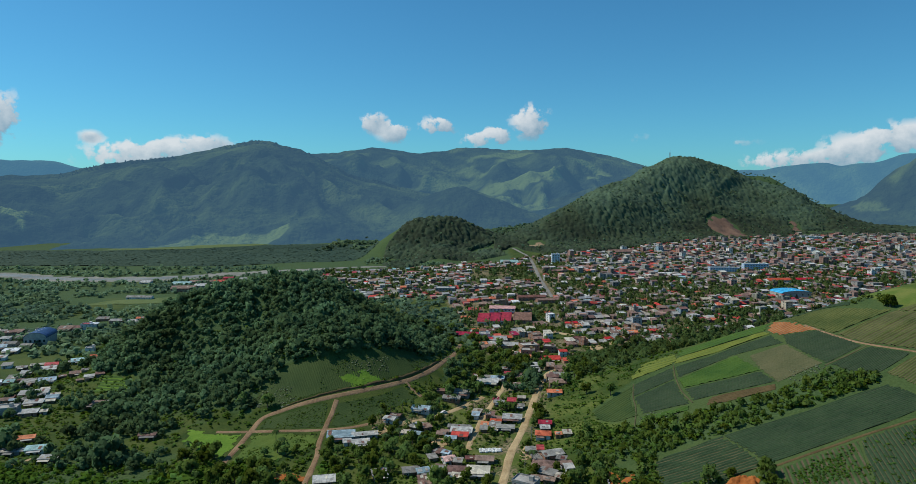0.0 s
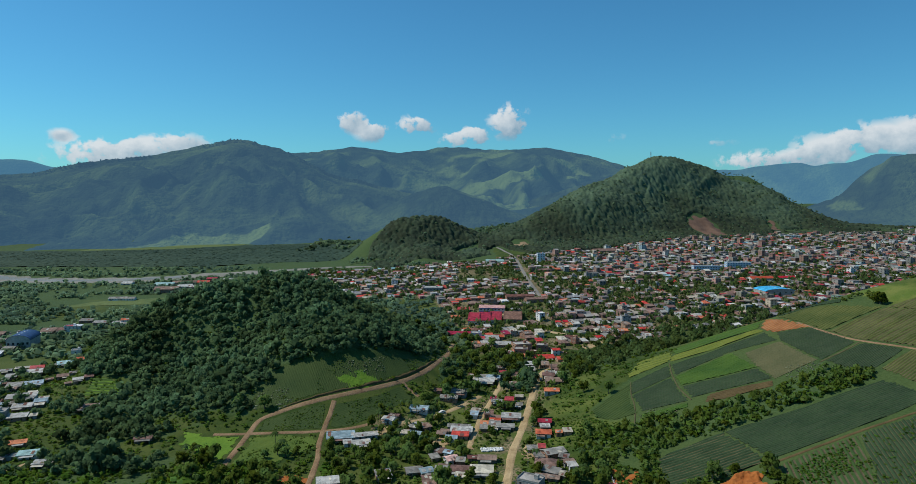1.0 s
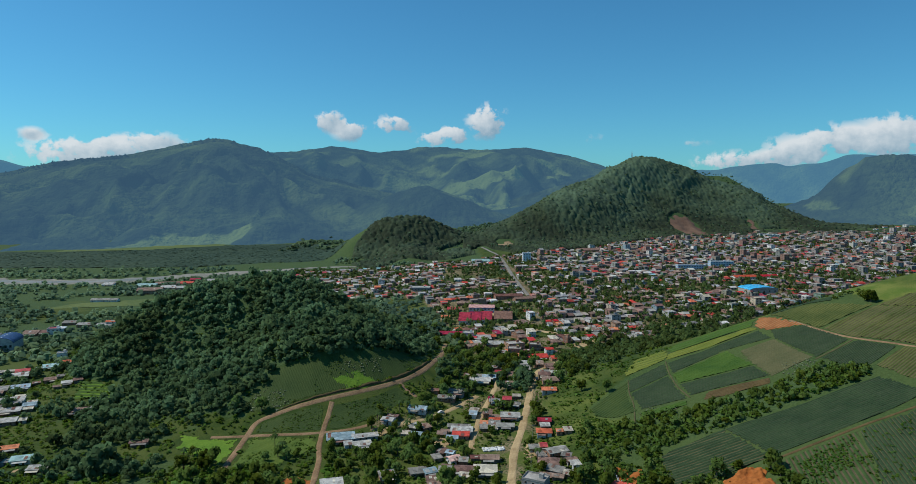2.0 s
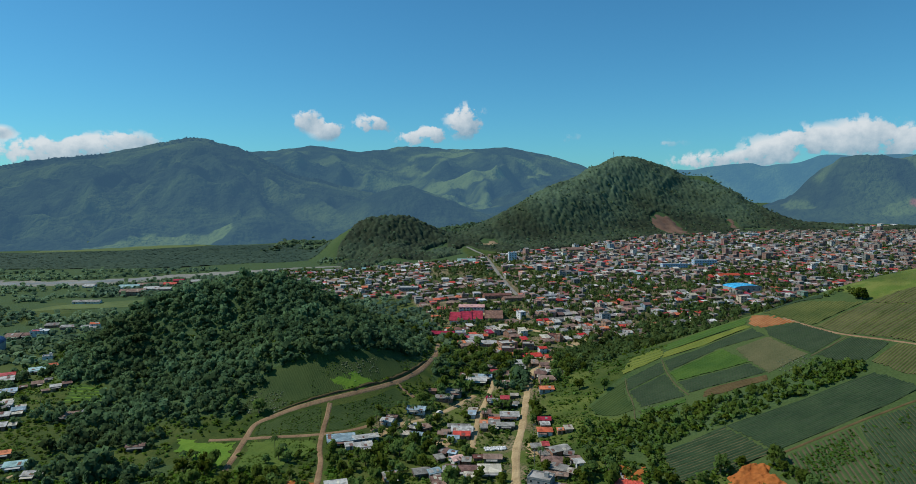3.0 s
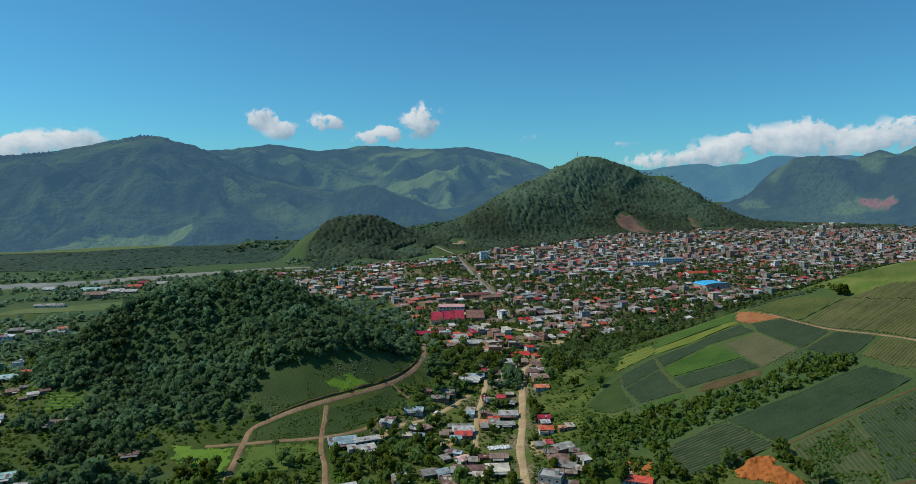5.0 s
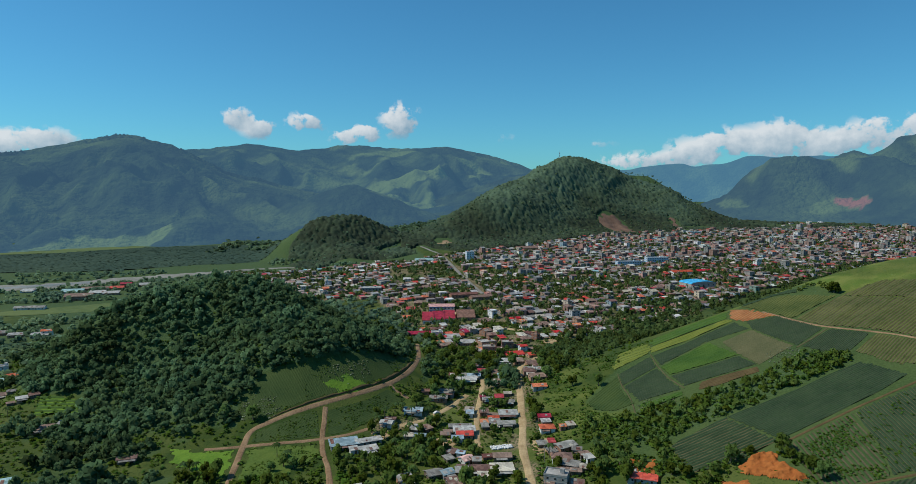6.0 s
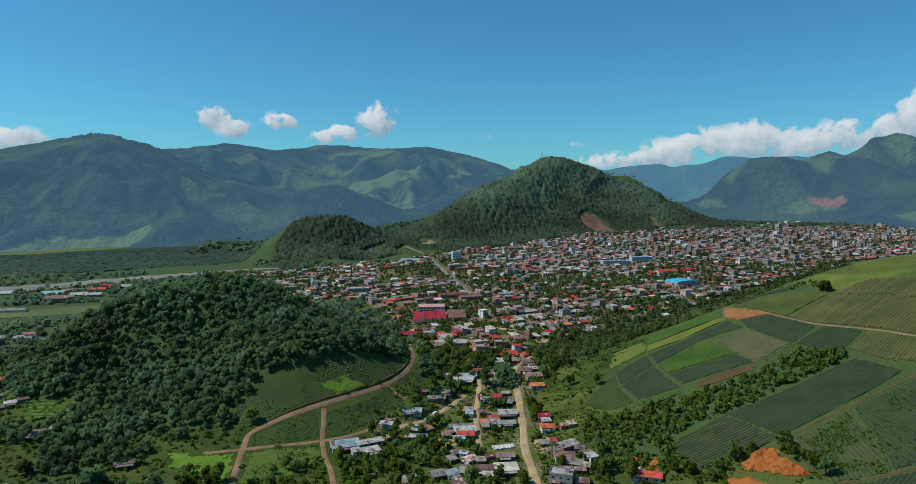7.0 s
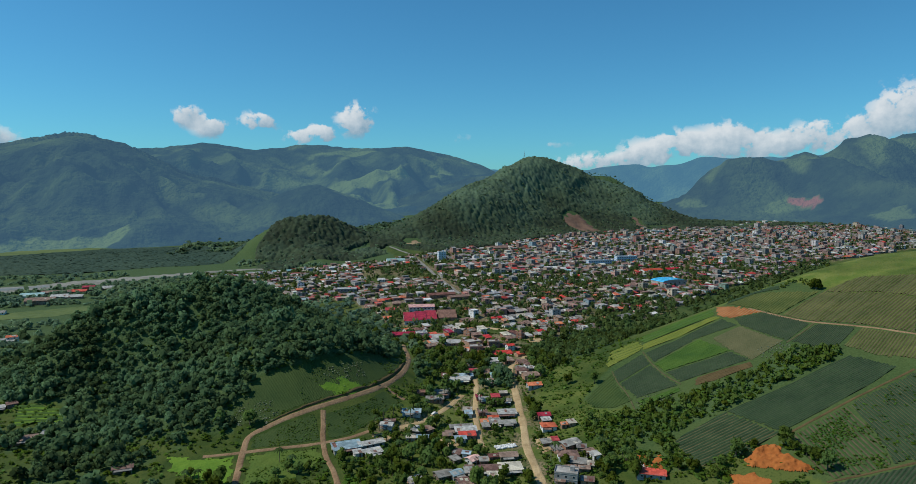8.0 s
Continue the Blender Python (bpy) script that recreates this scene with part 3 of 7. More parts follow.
YELLOW_SPOT = [(-80, 427), (-71, 435), (-60, 438), (-49, 434), (-56, 425.5), (-69, 422)]
HEDGE = [(83, 327), (96, 350), (120, 343), (153, 336), (167, 338), (191, 339), (208, 322), (205, 313), (169, 313.5), (129, 315), (101, 316), (91, 311)]
KNOLL_FACE = [(-215, 1345), (-203, 1320), (-155, 1298), (-152, 1360), (-134, 1385), (-122, 1402), (-130, 1440), (-215, 1440)]
KNOLL_FRONT = [(-150, 1262), (-125, 1195), (-95, 1185), (-60, 1225), (40, 1215), (95, 1250), (85, 1330), (-60, 1330)]
EAST_EDGE = [(118, 560), (150, 600), (300, 672), (480, 775), (750, 905), (760, 880), (500, 740), (320, 610), (150, 520)]
EAST_MEADOW = [(57, 420), (78, 430), (91, 446), (95, 414), (78, 383), (66, 352), (55, 349), (50, 393)]
SADDLE = [(60, 1300), (112, 1340), (140, 1275), (165, 1235), (240, 1246), (312, 1272), (375, 1331), (446, 1372), (525, 1420), (700, 1450), (600, 1600), (0, 1600)]
SLIP_BROAD = [(597, 1575), (618, 1596), (641, 1587), (656, 1564), (654, 1513), (650, 1455), (621, 1450), (595, 1455), (594, 1508), (585, 1546)]
SLIP_NARROW = [(807, 1611), (819, 1593), (802, 1536), (781, 1523), (794, 1570)]
QUARRY = [(148, 1385), (178, 1385), (180, 1360), (171, 1341), (150, 1335)]
TERRACE = [(-264, 480), (-236, 476), (-222, 448), (-258, 446)]
THICKET = [(66, 360), (93, 352), (95, 316), (88, 285), (66, 290)]
WEST_VILLAGE = [(-345, 330), (-205, 330), (-215, 380), (-250, 420), (-262, 470), (-282, 500), (-290, 570), (-335, 620), (-450, 720), (-500, 560)]
FARMLAND = [(95, 312), (96, 352), (80, 366), (80, 384), (110, 408), (142, 424), (205, 432), (290, 430), (330, 390), (300, 300), (230, 235), (130, 225), (118, 272)]


# ---------------------------------------------------------------- ground
def wooded(x, y):
    """How densely trees stand, 0 to 1."""
    f = forest_hill(x, y)
    w = ease(5, 9, f + 4 * fbm(x / 30, y / 30, 3, 21))
    w = np.maximum(w, ease(0.0, 0.3, fbm(x / 30, y / 30, 3, 22) + 0.32) * ((x < -150) & (y < 470) | (x < -205) & (y < 700)) * 0.75)
    w = w * (1 - 0.72 * inside(WEST_VILLAGE, x, y))
    for poly in (CROP_UPPER, CROP_LOWER, CROP_EAST, MEADOW_BRIGHT, MEADOW_EAST, TERRACE):
        w = w * ~inside(poly, x, y)
    w = w * ~((x > -135) & (x < -10) & (y < 400 + 0.55 * (x + 125)))
    for line in (FARM_TRACK, LOW_TRACK, NORTH_TRACK):
        w = w * (near_line(line, x, y) > 7)
    far = mast_hill(x, y) + knoll(x, y)
    w = np.maximum(w, ease(2.5, 7, far + 3 * fbm(x / 60, y / 60, 3, 23)) * (y > 1290))
    w = np.maximum(w, inside(SADDLE, x, y))
    w = w * ~inside(KNOLL_FACE, x, y)
    w = np.maximum(w, (0.6 - 0.25 * ease(180, 260, x)) * inside(EAST_EDGE, x, y))
    w = np.maximum(w, 0.85 * ease(1380, 1450, y) * (x > 60))
    w = np.maximum(w, np.maximum(0.9 * inside(HEDGE, x, y), 0.6 * inside(THICKET, x, y)))
    # the far side of the farm hill, down to the town
    w = np.maximum(w, (0.85 - 0.5 * ease(160, 220, x)) * ease(440, 465, y - 0.16 * (x - 120)) * ease(2.5, 6, farm_hill(x, y)) * (y < 640))
    return w


def build_ground():
    bear = np.radians(np.r_[np.arange(-50, 64, 0.19), np.linspace(64, 310, 62)[:-1], 310])
    dist = np.r_[np.geomspace(120, 2600, 330), np.geomspace(2700, 5600, 20)]
    r, b = np.meshgrid(dist, bear, indexing="ij")
    x, y = r * np.sin(b) - 40, r * np.cos(b)
    z = height(x, y)
    w = wooded(x, y)
    # canopy relief where woods are far off
    z = z + w * (np.hypot(x, y) > 900) * (1.5 * fbm(x / 40, y / 40, 2, 31))
    soil = 0.85 * inside(TOWN, x, y) * ease(-0.35, 0.3, fbm(x / 25, y / 25, 3, 33))
    soil = np.maximum(soil, 0.9 * ease(0.55, 0.7, -fbm(x / 70, y / 90, 3, 36)) * (np.hypot(x - 640, y - 1560) < 130))
    trodden = np.maximum(ease(17, 4, near_line(MAIN_ROAD, x, y)), 0.9 * ease(15, 3, np.minimum(near_line(HOUSE_LANE, x, y), near_line(SIDE_LANE, x, y))))
    soil = np.maximum(soil, 0.8 * trodden * ease(-0.35, 0.25, fbm(x / 9, y / 9, 3, 39)))
    bright = 0.85 * ease(34, 60, farm_hill(x, y)) * ease(385, 395, y + 0.25 * (x - 250)) * ease(-0.4, 0.2, fbm(x / 40, y / 40, 3, 37) + 0.3)
    bright = np.maximum(bright, 0.4 * ease(0.1, 0.4, fbm(x / 90, y / 60, 3, 34)) * (y < 520))
    bright = np.maximum(bright, 0.3 * ease(0.05, 0.35, fbm(x / 260, y / 130, 3, 35)) * (x < -150) * (y > 700) * (y < 1300))
    plots = inside(FARMLAND, x, y) & (y < 432) & (x < 262)
    bright = np.where(plots, 0.12 * bright, bright)
    w = np.maximum(w, 0.8 * ease(1250, 1330, y + 0.05 * x) * (x < 60))
    w = np.maximum(w, 0.92 * ease(-60, -180, x) * ease(560, 660, y) * ease(-0.7, -0.1, fbm(x / 110, y / 70, 3, 38)))
    w = np.maximum(w, 0.85 * ease(1060, 1120, y) * ~inside(TOWN, x, y) * (x < 100))
    bright = np.maximum(bright, 0.45 * inside(KNOLL_FACE, x, y))
    bright = np.maximum(bright, 0.45 * ease(-0.3, 0.3, fbm(x / 14, y / 14, 3, 106)) * inside([(-20, 300), (-20, 480), (95, 480), (95, 300)], x, y))
    w = np.maximum(w, 0.6 * plots)
    verts = np.stack([x, y, z], -1).reshape(-1, 3)
    faces = grid_faces(*x.shape)
    n = len(bear)
    hub = len(verts)
    verts = np.vstack([verts, [[-40, 0, height(-40.0, 0.0)]]])
    land = np.stack([soil, bright, w], -1).reshape(-1, 3)
    land = np.vstack([land, [[0, 0, 0]]])
    cap = np.stack([np.full(n - 1, hub), np.arange(1, n), np.arange(0, n - 1), np.full(n - 1, hub)], 1)[:, :4]
    me = mesh_from("ground", verts, faces, LAND, [("land", land)], smooth=True)
    ob = new("ground", me)
    tagged(ob, "green valley floor with grass, woods and bare soil", "ground", kind="structure")
    disc = mesh_from("ground_near", verts[np.r_[0:n, hub]], np.stack([np.full(n - 1, n), np.arange(1, n), np.arange(0, n - 1)], 1), LAND, [("land", np.zeros((n + 1, 3)))], smooth=True)
    tagged(new("ground_near", disc), "grassy ground below the viewpoint", "ground", kind="structure")


CLEARINGS = [[(-802, 1654), (-719, 1735), (-683, 1832), (-586, 1846), (-485, 1887), (-466, 1833), (-520, 1754), (-645, 1715)], [(-1383, 1960), (-1349, 2066), (-1172, 1779)], [(1124, 1885), (1165, 1840), (1165, 1785), (1105, 1831)],
             [(71, 2235), (240, 2600), (300, 2500), (150, 2250)], [(1240, 1690), (1366, 1705), (1440, 1640), (1417, 1590), (1374, 1605), (1300, 1645)], [(1375, 1400), (1449, 1356), (1392, 1265), (1360, 1321)]]
RED_SLOPE = [(1359, 1680), (1404, 1674), (1431, 1640), (1412, 1594), (1387, 1590), (1369, 1641)]


def build_range():
    """The mountain range that closes the valley, and the farther chain behind it."""
    bear = np.radians(np.arange(-62, 80, 0.24))
    r, b = np.meshgrid(np.linspace(1450, 3700, 190), bear, indexing="ij")
    x, y = r * np.sin(b), r * np.cos(b)
    clear = (0.30 + 0.25 * ease(-100, 300, x)) * ease(0.1, 0.45, fbm(x / 150, y / 150, 4, 92)) * ease(-0.1, 0.5, spur_noise(x, y, 560, 51)) * ease(1900, 2300, r)
    warp = 30 * fbm(x / 60, y / 60, 3, 93)
    for poly in CLEARINGS:
        clear = np.maximum(clear, (0.85 if poly[0][0] < 0 else 0.5) * inside(poly, x + 0.6 * warp, y - 0.6 * warp))
    red = 1.0 * inside(RED_SLOPE, x + warp * 0.5, y + warp * 0.5)
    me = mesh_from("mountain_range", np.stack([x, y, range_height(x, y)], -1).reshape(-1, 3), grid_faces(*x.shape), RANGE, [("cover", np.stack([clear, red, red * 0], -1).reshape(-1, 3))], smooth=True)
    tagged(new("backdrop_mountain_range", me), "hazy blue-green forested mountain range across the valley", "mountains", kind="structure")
    bear = np.radians(np.arange(-50, 62, 0.26))
    r, b = np.meshgrid(np.linspace(2300, 4560, 150), bear, indexing="ij")
    x, y = r * np.sin(b), r * np.cos(b)
    clear = (0.38 + 0.4 * ease(-4, 4, np.degrees(b))) * ease(0.06, 0.34, fbm(x / 200, y / 200, 4, 95))
    z = back_height(x, y)
    behind = ease(0, 150, crest(MASSIF, np.degrees(b))) * (1 - ease(3300, 3700, r))
    z = z - behind * np.maximum(z - range_height(x, y) + 25, 0)
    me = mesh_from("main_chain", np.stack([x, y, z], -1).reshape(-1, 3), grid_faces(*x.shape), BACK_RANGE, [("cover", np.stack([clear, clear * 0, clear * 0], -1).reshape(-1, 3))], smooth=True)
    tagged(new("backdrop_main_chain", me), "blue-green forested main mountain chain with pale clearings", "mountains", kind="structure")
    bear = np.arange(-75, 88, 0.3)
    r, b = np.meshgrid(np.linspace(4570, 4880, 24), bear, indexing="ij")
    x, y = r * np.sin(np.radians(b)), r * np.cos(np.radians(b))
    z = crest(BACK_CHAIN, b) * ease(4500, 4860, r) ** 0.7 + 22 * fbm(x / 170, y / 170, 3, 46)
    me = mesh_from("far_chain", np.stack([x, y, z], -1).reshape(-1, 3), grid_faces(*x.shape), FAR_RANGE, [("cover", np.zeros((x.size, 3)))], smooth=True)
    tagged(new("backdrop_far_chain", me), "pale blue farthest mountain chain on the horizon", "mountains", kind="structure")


build_ground()
build_range()


def strip(name, line, width, mat, label, lift=0.35, wander=0.15, seed=0, kind="structure", category="road", taper=1.0):
    """A road or river bed draped over the ground."""
    p = along(line, 2.0)
    d = np.gradient(p, axis=0)
    d /= np.linalg.norm(d, axis=1)[:, None] + 1e-9
    side = np.stack([d[:, 1], -d[:, 0]], 1)
    k = np.arange(len(p))
    cols = np.linspace(-0.5, 0.5, 7)
    thin = width * (1 + (taper - 1) * ease(0.75, 1.0, k / len(p)))
    left = thin * (1 + 1.4 * wander * fbm(k / 6.0, k * 0, 4, seed + 50))
    right = thin * (1 + 1.4 * wander * fbm(k / 6.0, k * 0 + 9, 4, seed + 51))
    reach = np.where(cols[None, :] < 0, left[:, None], right[:, None])
    q = p[:, None] + side[:, None] * (cols[None, :] * reach)[..., None]
    z = height(q[..., 0], q[..., 1]) + lift - (lift - 0.02) * (np.abs(cols) > 0.45) - 0.05 * (np.abs(np.abs(cols) - 0.17) < 0.05)
    me = mesh_from(name, np.concatenate([q, z[..., None]], -1).reshape(-1, 3), grid_faces(len(p), 7)[:, ::-1], mat, smooth=True)
    return tagged(new(name, me), label, category, kind=kind)


strip("road", MAIN_ROAD, 4.4, DIRT, "pale dusty dirt road through the houses", 0.35, 0.18, 1)
strip("road", TOWN_STREET, 5.2, STREET, "pale paved street running through the town", 0.45, 0.1, 2)
strip("road", CROSS_STREET, 6.0, DIRT, "pale dirt street crossing the town edge", 0.4, 0.12, 3)
strip("track", FARM_TRACK, 3.4, RED_DIRT, "reddish brown farm track beside the crops", 0.35, 0.15, 4)
strip("track", LOW_TRACK, 2.8, RED_DIRT, "reddish brown farm track beside the meadow", 0.3, 0.2, 5)
strip("track", NORTH_TRACK, 3.0, RED_DIRT, "reddish brown farm track to the blue-roofed building", 0.4, 0.2, 6)
strip("track", SPUR_TRACK, 3.0, RED_DIRT, "short brown spur track in the crops", 0.3, 0.2, 7)


def cut_bank(line, off, tall):
    """The raw earth cutting on the uphill side of a track."""
    p = along(line, 1.5)
    d = np.gradient(p, axis=0)
    d /= np.linalg.norm(d, axis=1)[:, None] + 1e-9
    side = np.stack([-d[:, 1], d[:, 0]], 1)
    k = np.arange(len(p))
    up = tall * (0.75 + 0.5 * fbm(k / 4.0, k * 0, 3, 66)) * np.sin(np.pi * (k + 0.5) / len(p)) ** 0.4
    rows = []
    for a, b in ((0.0, 0.0), (0.25, 0.6), (0.6, 1.0), (1.6, 0.9), (2.6, 0.0)):
        q = p + side * (off + a * up / tall + 0.2 * fbm(k / 3.0, k * 0 + 5 * a, 2, 67))[:, None]
        rows.append(np.concatenate([q, (height(q[:, 0], q[:, 1]) + 0.1 + b * up)[:, None]], 1))
    v = np.stack(rows, 1)
    me = mesh_from("earth_bank", v.reshape(-1, 3), grid_faces(len(p), 5), BROWN_SOIL)
    tagged(new("earth_bank", me), "dark raw earth cutting along the farm track", "bank", kind="structure")


cut_bank([(-108, 399), (-96, 405), (-74, 415), (-51, 427), (-34, 441), (-20, 460), (-10, 488)], 2.4, 1.1)
strip("lane", HOUSE_LANE, 4.0, DIRT, "pale dirt lane between houses and palms", 0.3, 0.2, 8)
strip("lane", SIDE_LANE, 3.5, DIRT, "narrow dirt lane between the small houses", 0.3, 0.2, 9)
for k, line in enumerate(FIELD_PATHS):
    strip("field_path", line, (1.4, 1.0, 0.7, 0.7, 1.4, 1.2)[k], OLIVE_SOIL if k in (1, 2, 3) else BROWN_SOIL if k > 3 else RED_DIRT, "narrow earth path between the fields", 0.3, 0.35, 12 + k, category="path")
strip("river_bed", RIVER, 56, GRAVEL, "grey gravel river bed on the plain", 0.5, 0.4, 20, category="river", taper=0.2)
strip("water", RIVER[:-5], 26, WATER, "shallow braided river water between gravel bars", 0.9, 0.5, 21, category="river")

# ---------------------------------------------------------------- fields
def field(name, poly, crop, soil, heading, spacing, ridge, label, gaps=0.0, lift=0.12, share=0.6, seed=0):
    """Crop rows as one corrugated sheet, laid over the ground row by row inside a plot."""
    rng = np.random.default_rng(seed)
    a = radians(heading)
    ux, uy = math.cos(a), math.sin(a)
    p = np.array(poly, float)
    s, o = p @ (ux, uy), p @ (-uy, ux)
    verts, faces, mats = [], [], []
    n = len(p)
    def cuts_at(oc):
        out = []
        for i in range(n):
            j = (i + 1) % n
            if (o[i] > oc) != (o[j] > oc):
                out.append(s[i] + (s[j] - s[i]) * (oc - o[i]) / (o[j] - o[i]))
        return sorted(out)

    e = share * spacing / 2
    prof = [(-spacing / 2, 0.0), (-e, 0.1 * ridge), (-e * 0.55, ridge), (e * 0.55, ridge), (e, 0.1 * ridge), (spacing / 2, 0.0)]
    count = max(1, round((o.max() - o.min()) / spacing))
    gap = (o.max() - o.min()) / count
    for k in range(count):
        oc = o.min() + (k + 0.5) * gap
        lo, hi = cuts_at(oc - 0.499 * gap), cuts_at(oc + 0.499 * gap)
        if len(lo) != len(hi) or not lo:
            lo = hi = cuts_at(oc)
        for i0 in range(0, len(lo) - 1, 2):
            j0, j1 = rng.normal(0, 0.35 * spacing ** 0.5, 2)
            ends = [(lo[i0] + j0, hi[i0] + j0), (lo[i0 + 1] + j1, hi[i0 + 1] + j1)]
            m = max(2, int((ends[1][0] - ends[0][0]) / 3.0) + 1)
            b = len(verts)
            weak = 1.0 if rng.random() > gaps else 0.25
            for q in range(m):
                jig = weak * rng.uniform(0.45, 1.4)
                for off, h in prof:
                    f = off / spacing + 0.5
                    t0, t1 = ends[0][0] * (1 - f) + ends[0][1] * f, ends[1][0] * (1 - f) + ends[1][1] * f
                    tt, oo = t0 + (t1 - t0) * q / (m - 1), oc + off * gap / spacing
                    verts.append((ux * tt - uy * oo, uy * tt + ux * oo, h * jig))
            for i in range(m - 1):
                for j in range(5):
                    q = b + i * 6 + j
                    faces.append((q, q + 6, q + 7, q + 1))
                    mats.append(0 if 0 < j < 4 else 1)
    verts = np.array(verts)
    verts[:, 2] += height(verts[:, 0], verts[:, 1]) + lift
    me = mesh_from(name, verts, np.array(faces)[:, ::-1], [crop, soil], smooth=True)
    me.polygons.foreach_set("material_index", np.array(mats, np.int32))
    return tagged(new(name, me), label, "field", kind="structure")


field("field", [(95.5, 309), (127.5, 312.5), (134.5, 280), (111, 278), (91.5, 281), (91.5, 290)], TEAL_CROP, OLIVE_SOIL, 1, 2.0, 0.5, "blue-green pineapple plot with clear furrows", share=0.62, seed=31)
field("field", [(129, 312.5), (155, 311), (181, 310.5), (205, 310.5), (212, 287), (186, 283), (163, 282), (136, 280.5)], TEAL_CROP, TEAL_SOIL, 1, 1.3, 0.32, "blue-green pineapple field in straight rows", share=0.75, seed=1)
field("field", [(134, 275), (172, 277), (163, 252), (154, 236), (142, 238.5), (129, 243.5), (130, 255)], DARK_CROP, ROW_SOIL, 76, 2.2, 0.3, "patchy green crop rows on tan soil", 0.2, share=0.62, seed=2)
field("field", [(173, 277), (214, 277.5), (236, 250), (190, 228), (162, 233), (155, 236), (164, 252)], TEAL_CROP, OLIVE_SOIL, 76, 1.6, 0.35, "blue-green pineapple rows on dry soil", 0.1, share=0.8, seed=32)
field("field", [(127, 240), (142, 235), (162, 229.5), (200, 215), (150, 195), (125, 220)], TEAL_CROP, TEAL_SOIL, 20, 1.6, 0.35, "blue-green crop rows at the slope's foot", seed=3)
field("field", [(220, 379), (257, 385), (273, 359), (280, 335), (244, 304), (235, 334), (225, 357)], OLIVE_CROP, ROW_SOIL, 18, 2.1, 0.5, "yellow-green rowed crop on the upper slope", 0.25, share=0.6, seed=4)
field("field", [(258, 385), (290, 386), (330, 330), (300, 290), (281, 336), (274, 360)], OLIVE_CROP, ROW_SOIL, 18, 2.1, 0.5, "yellow-green rowed crop below the grassy top", 0.25, share=0.6, seed=5)
field("field", [(214, 427), (234, 424), (256, 387), (219.5, 381), (216, 401)], OLIVE_CROP, CROP_GREEN, 20, 2.0, 0.4, "olive green low crop beside bare earth", share=0.8, seed=6)
field("field", [(215, 429), (235, 426), (247, 413), (252, 420), (240, 436), (222, 436)], TEAL_CROP, CROP_GREEN, 20, 1.8, 0.3, "narrow blue-green strip along the ridge", share=0.8, seed=41)
field("field", [(199, 346), (222, 352), (231, 331), (210, 322.5), (201, 332)], TEAL_CROP, TEAL_SOIL, 18, 1.2, 0.3, "small blue-green pineapple plot", seed=7)
field("field", [(232, 329), (241, 301), (262, 278), (224, 285), (214, 302), (211.5, 320)], OLIVE_CROP, OLIVE_SOIL, 25, 1.7, 0.35, "yellow-green crop rows below the path", 0.2, seed=8)
field("field", [(200, 401), (216.5, 391), (221, 356), (198, 349), (196, 388)], TEAL_CROP, TEAL_SOIL, 8, 1.2, 0.2, "blue-green pineapple plot on the slope", seed=9)
field("field", [(174, 388), (194.5, 388), (196.5, 350), (171, 346), (171, 367)], TAN_CROP, OLIVE_SOIL, 8, 1.1, 0.15, "tan harvested plot with thin stubble", share=0.8, seed=10)
field("field", [(136.5, 407), (159, 406.5), (194.5, 407), (194.5, 391), (167, 397), (133, 391.5)], TEAL_CROP, TEAL_SOIL, 2, 1.2, 0.2, "long blue-green pineapple strip along the slope", seed=11)
field("field", [(109.5, 401), (134, 407), (130.5, 391.5), (104.5, 385)], TEAL_CROP, TEAL_SOIL, 2, 1.2, 0.2, "blue-green pineapple plot at the strip's end", seed=42)
field("field", [(132, 389), (168, 394.5), (170, 365), (131, 375)], GREEN_CROP, GREEN_CROP, 4, 1.3, 0.35, "bright green leafy crop plot", share=0.85, seed=12)
field("field", [(131, 373), (169, 363.5), (170, 347.5), (138, 355), (130, 356)], TEAL_CROP, TEAL_SOIL, -4, 1.2, 0.2, "blue-green pineapple plot beside the ploughed strip", seed=13)
field("field", [(132, 347), (139, 353), (169, 345.5), (166, 338.5), (143, 343)], BROWN_SOIL, BROWN_SOIL, -12, 1.6, 0.3, "brown ploughed strip of bare soil", seed=14)
field("field", [(104.5, 383), (129.5, 389), (127, 370), (127, 354.5), (103.5, 360)], TEAL_CROP, TEAL_SOIL, 4, 1.2, 0.2, "blue-green pineapple plot at the slope's edge", seed=15)
field("field", [(81, 382), (108, 400), (101.5, 382), (100, 360), (88, 360), (79, 370)], CROP_GREEN, CROP_GREEN, 30, 2.0, 0.25, "low grey-green grass plot at the slope's foot", share=0.7, seed=43)
field("field", [(99.5, 356), (126, 352.5), (124, 348), (104, 348)], GREEN_CROP, GREEN_CROP, 4, 1.8, 0.4, "bright green grass beside the ploughed strip", share=0.8, seed=44)
field("field", [(141, 420), (165, 418), (196, 414.5), (195, 408.5), (163, 409), (137, 411)], YELLOW_CROP, YELLOW_CROP, -3, 1.8, 0.5, "bright yellow-green crop strip on the ridge", share=0.85, seed=16)
field("field", [(109, 409), (137, 413), (142, 422), (143, 434), (122, 430)], YELLOW_CROP, CROP_GREEN, -8, 2.0, 0.5, "rough yellow-green grass strip by the yellow crop", 0.4, share=0.8, seed=17)
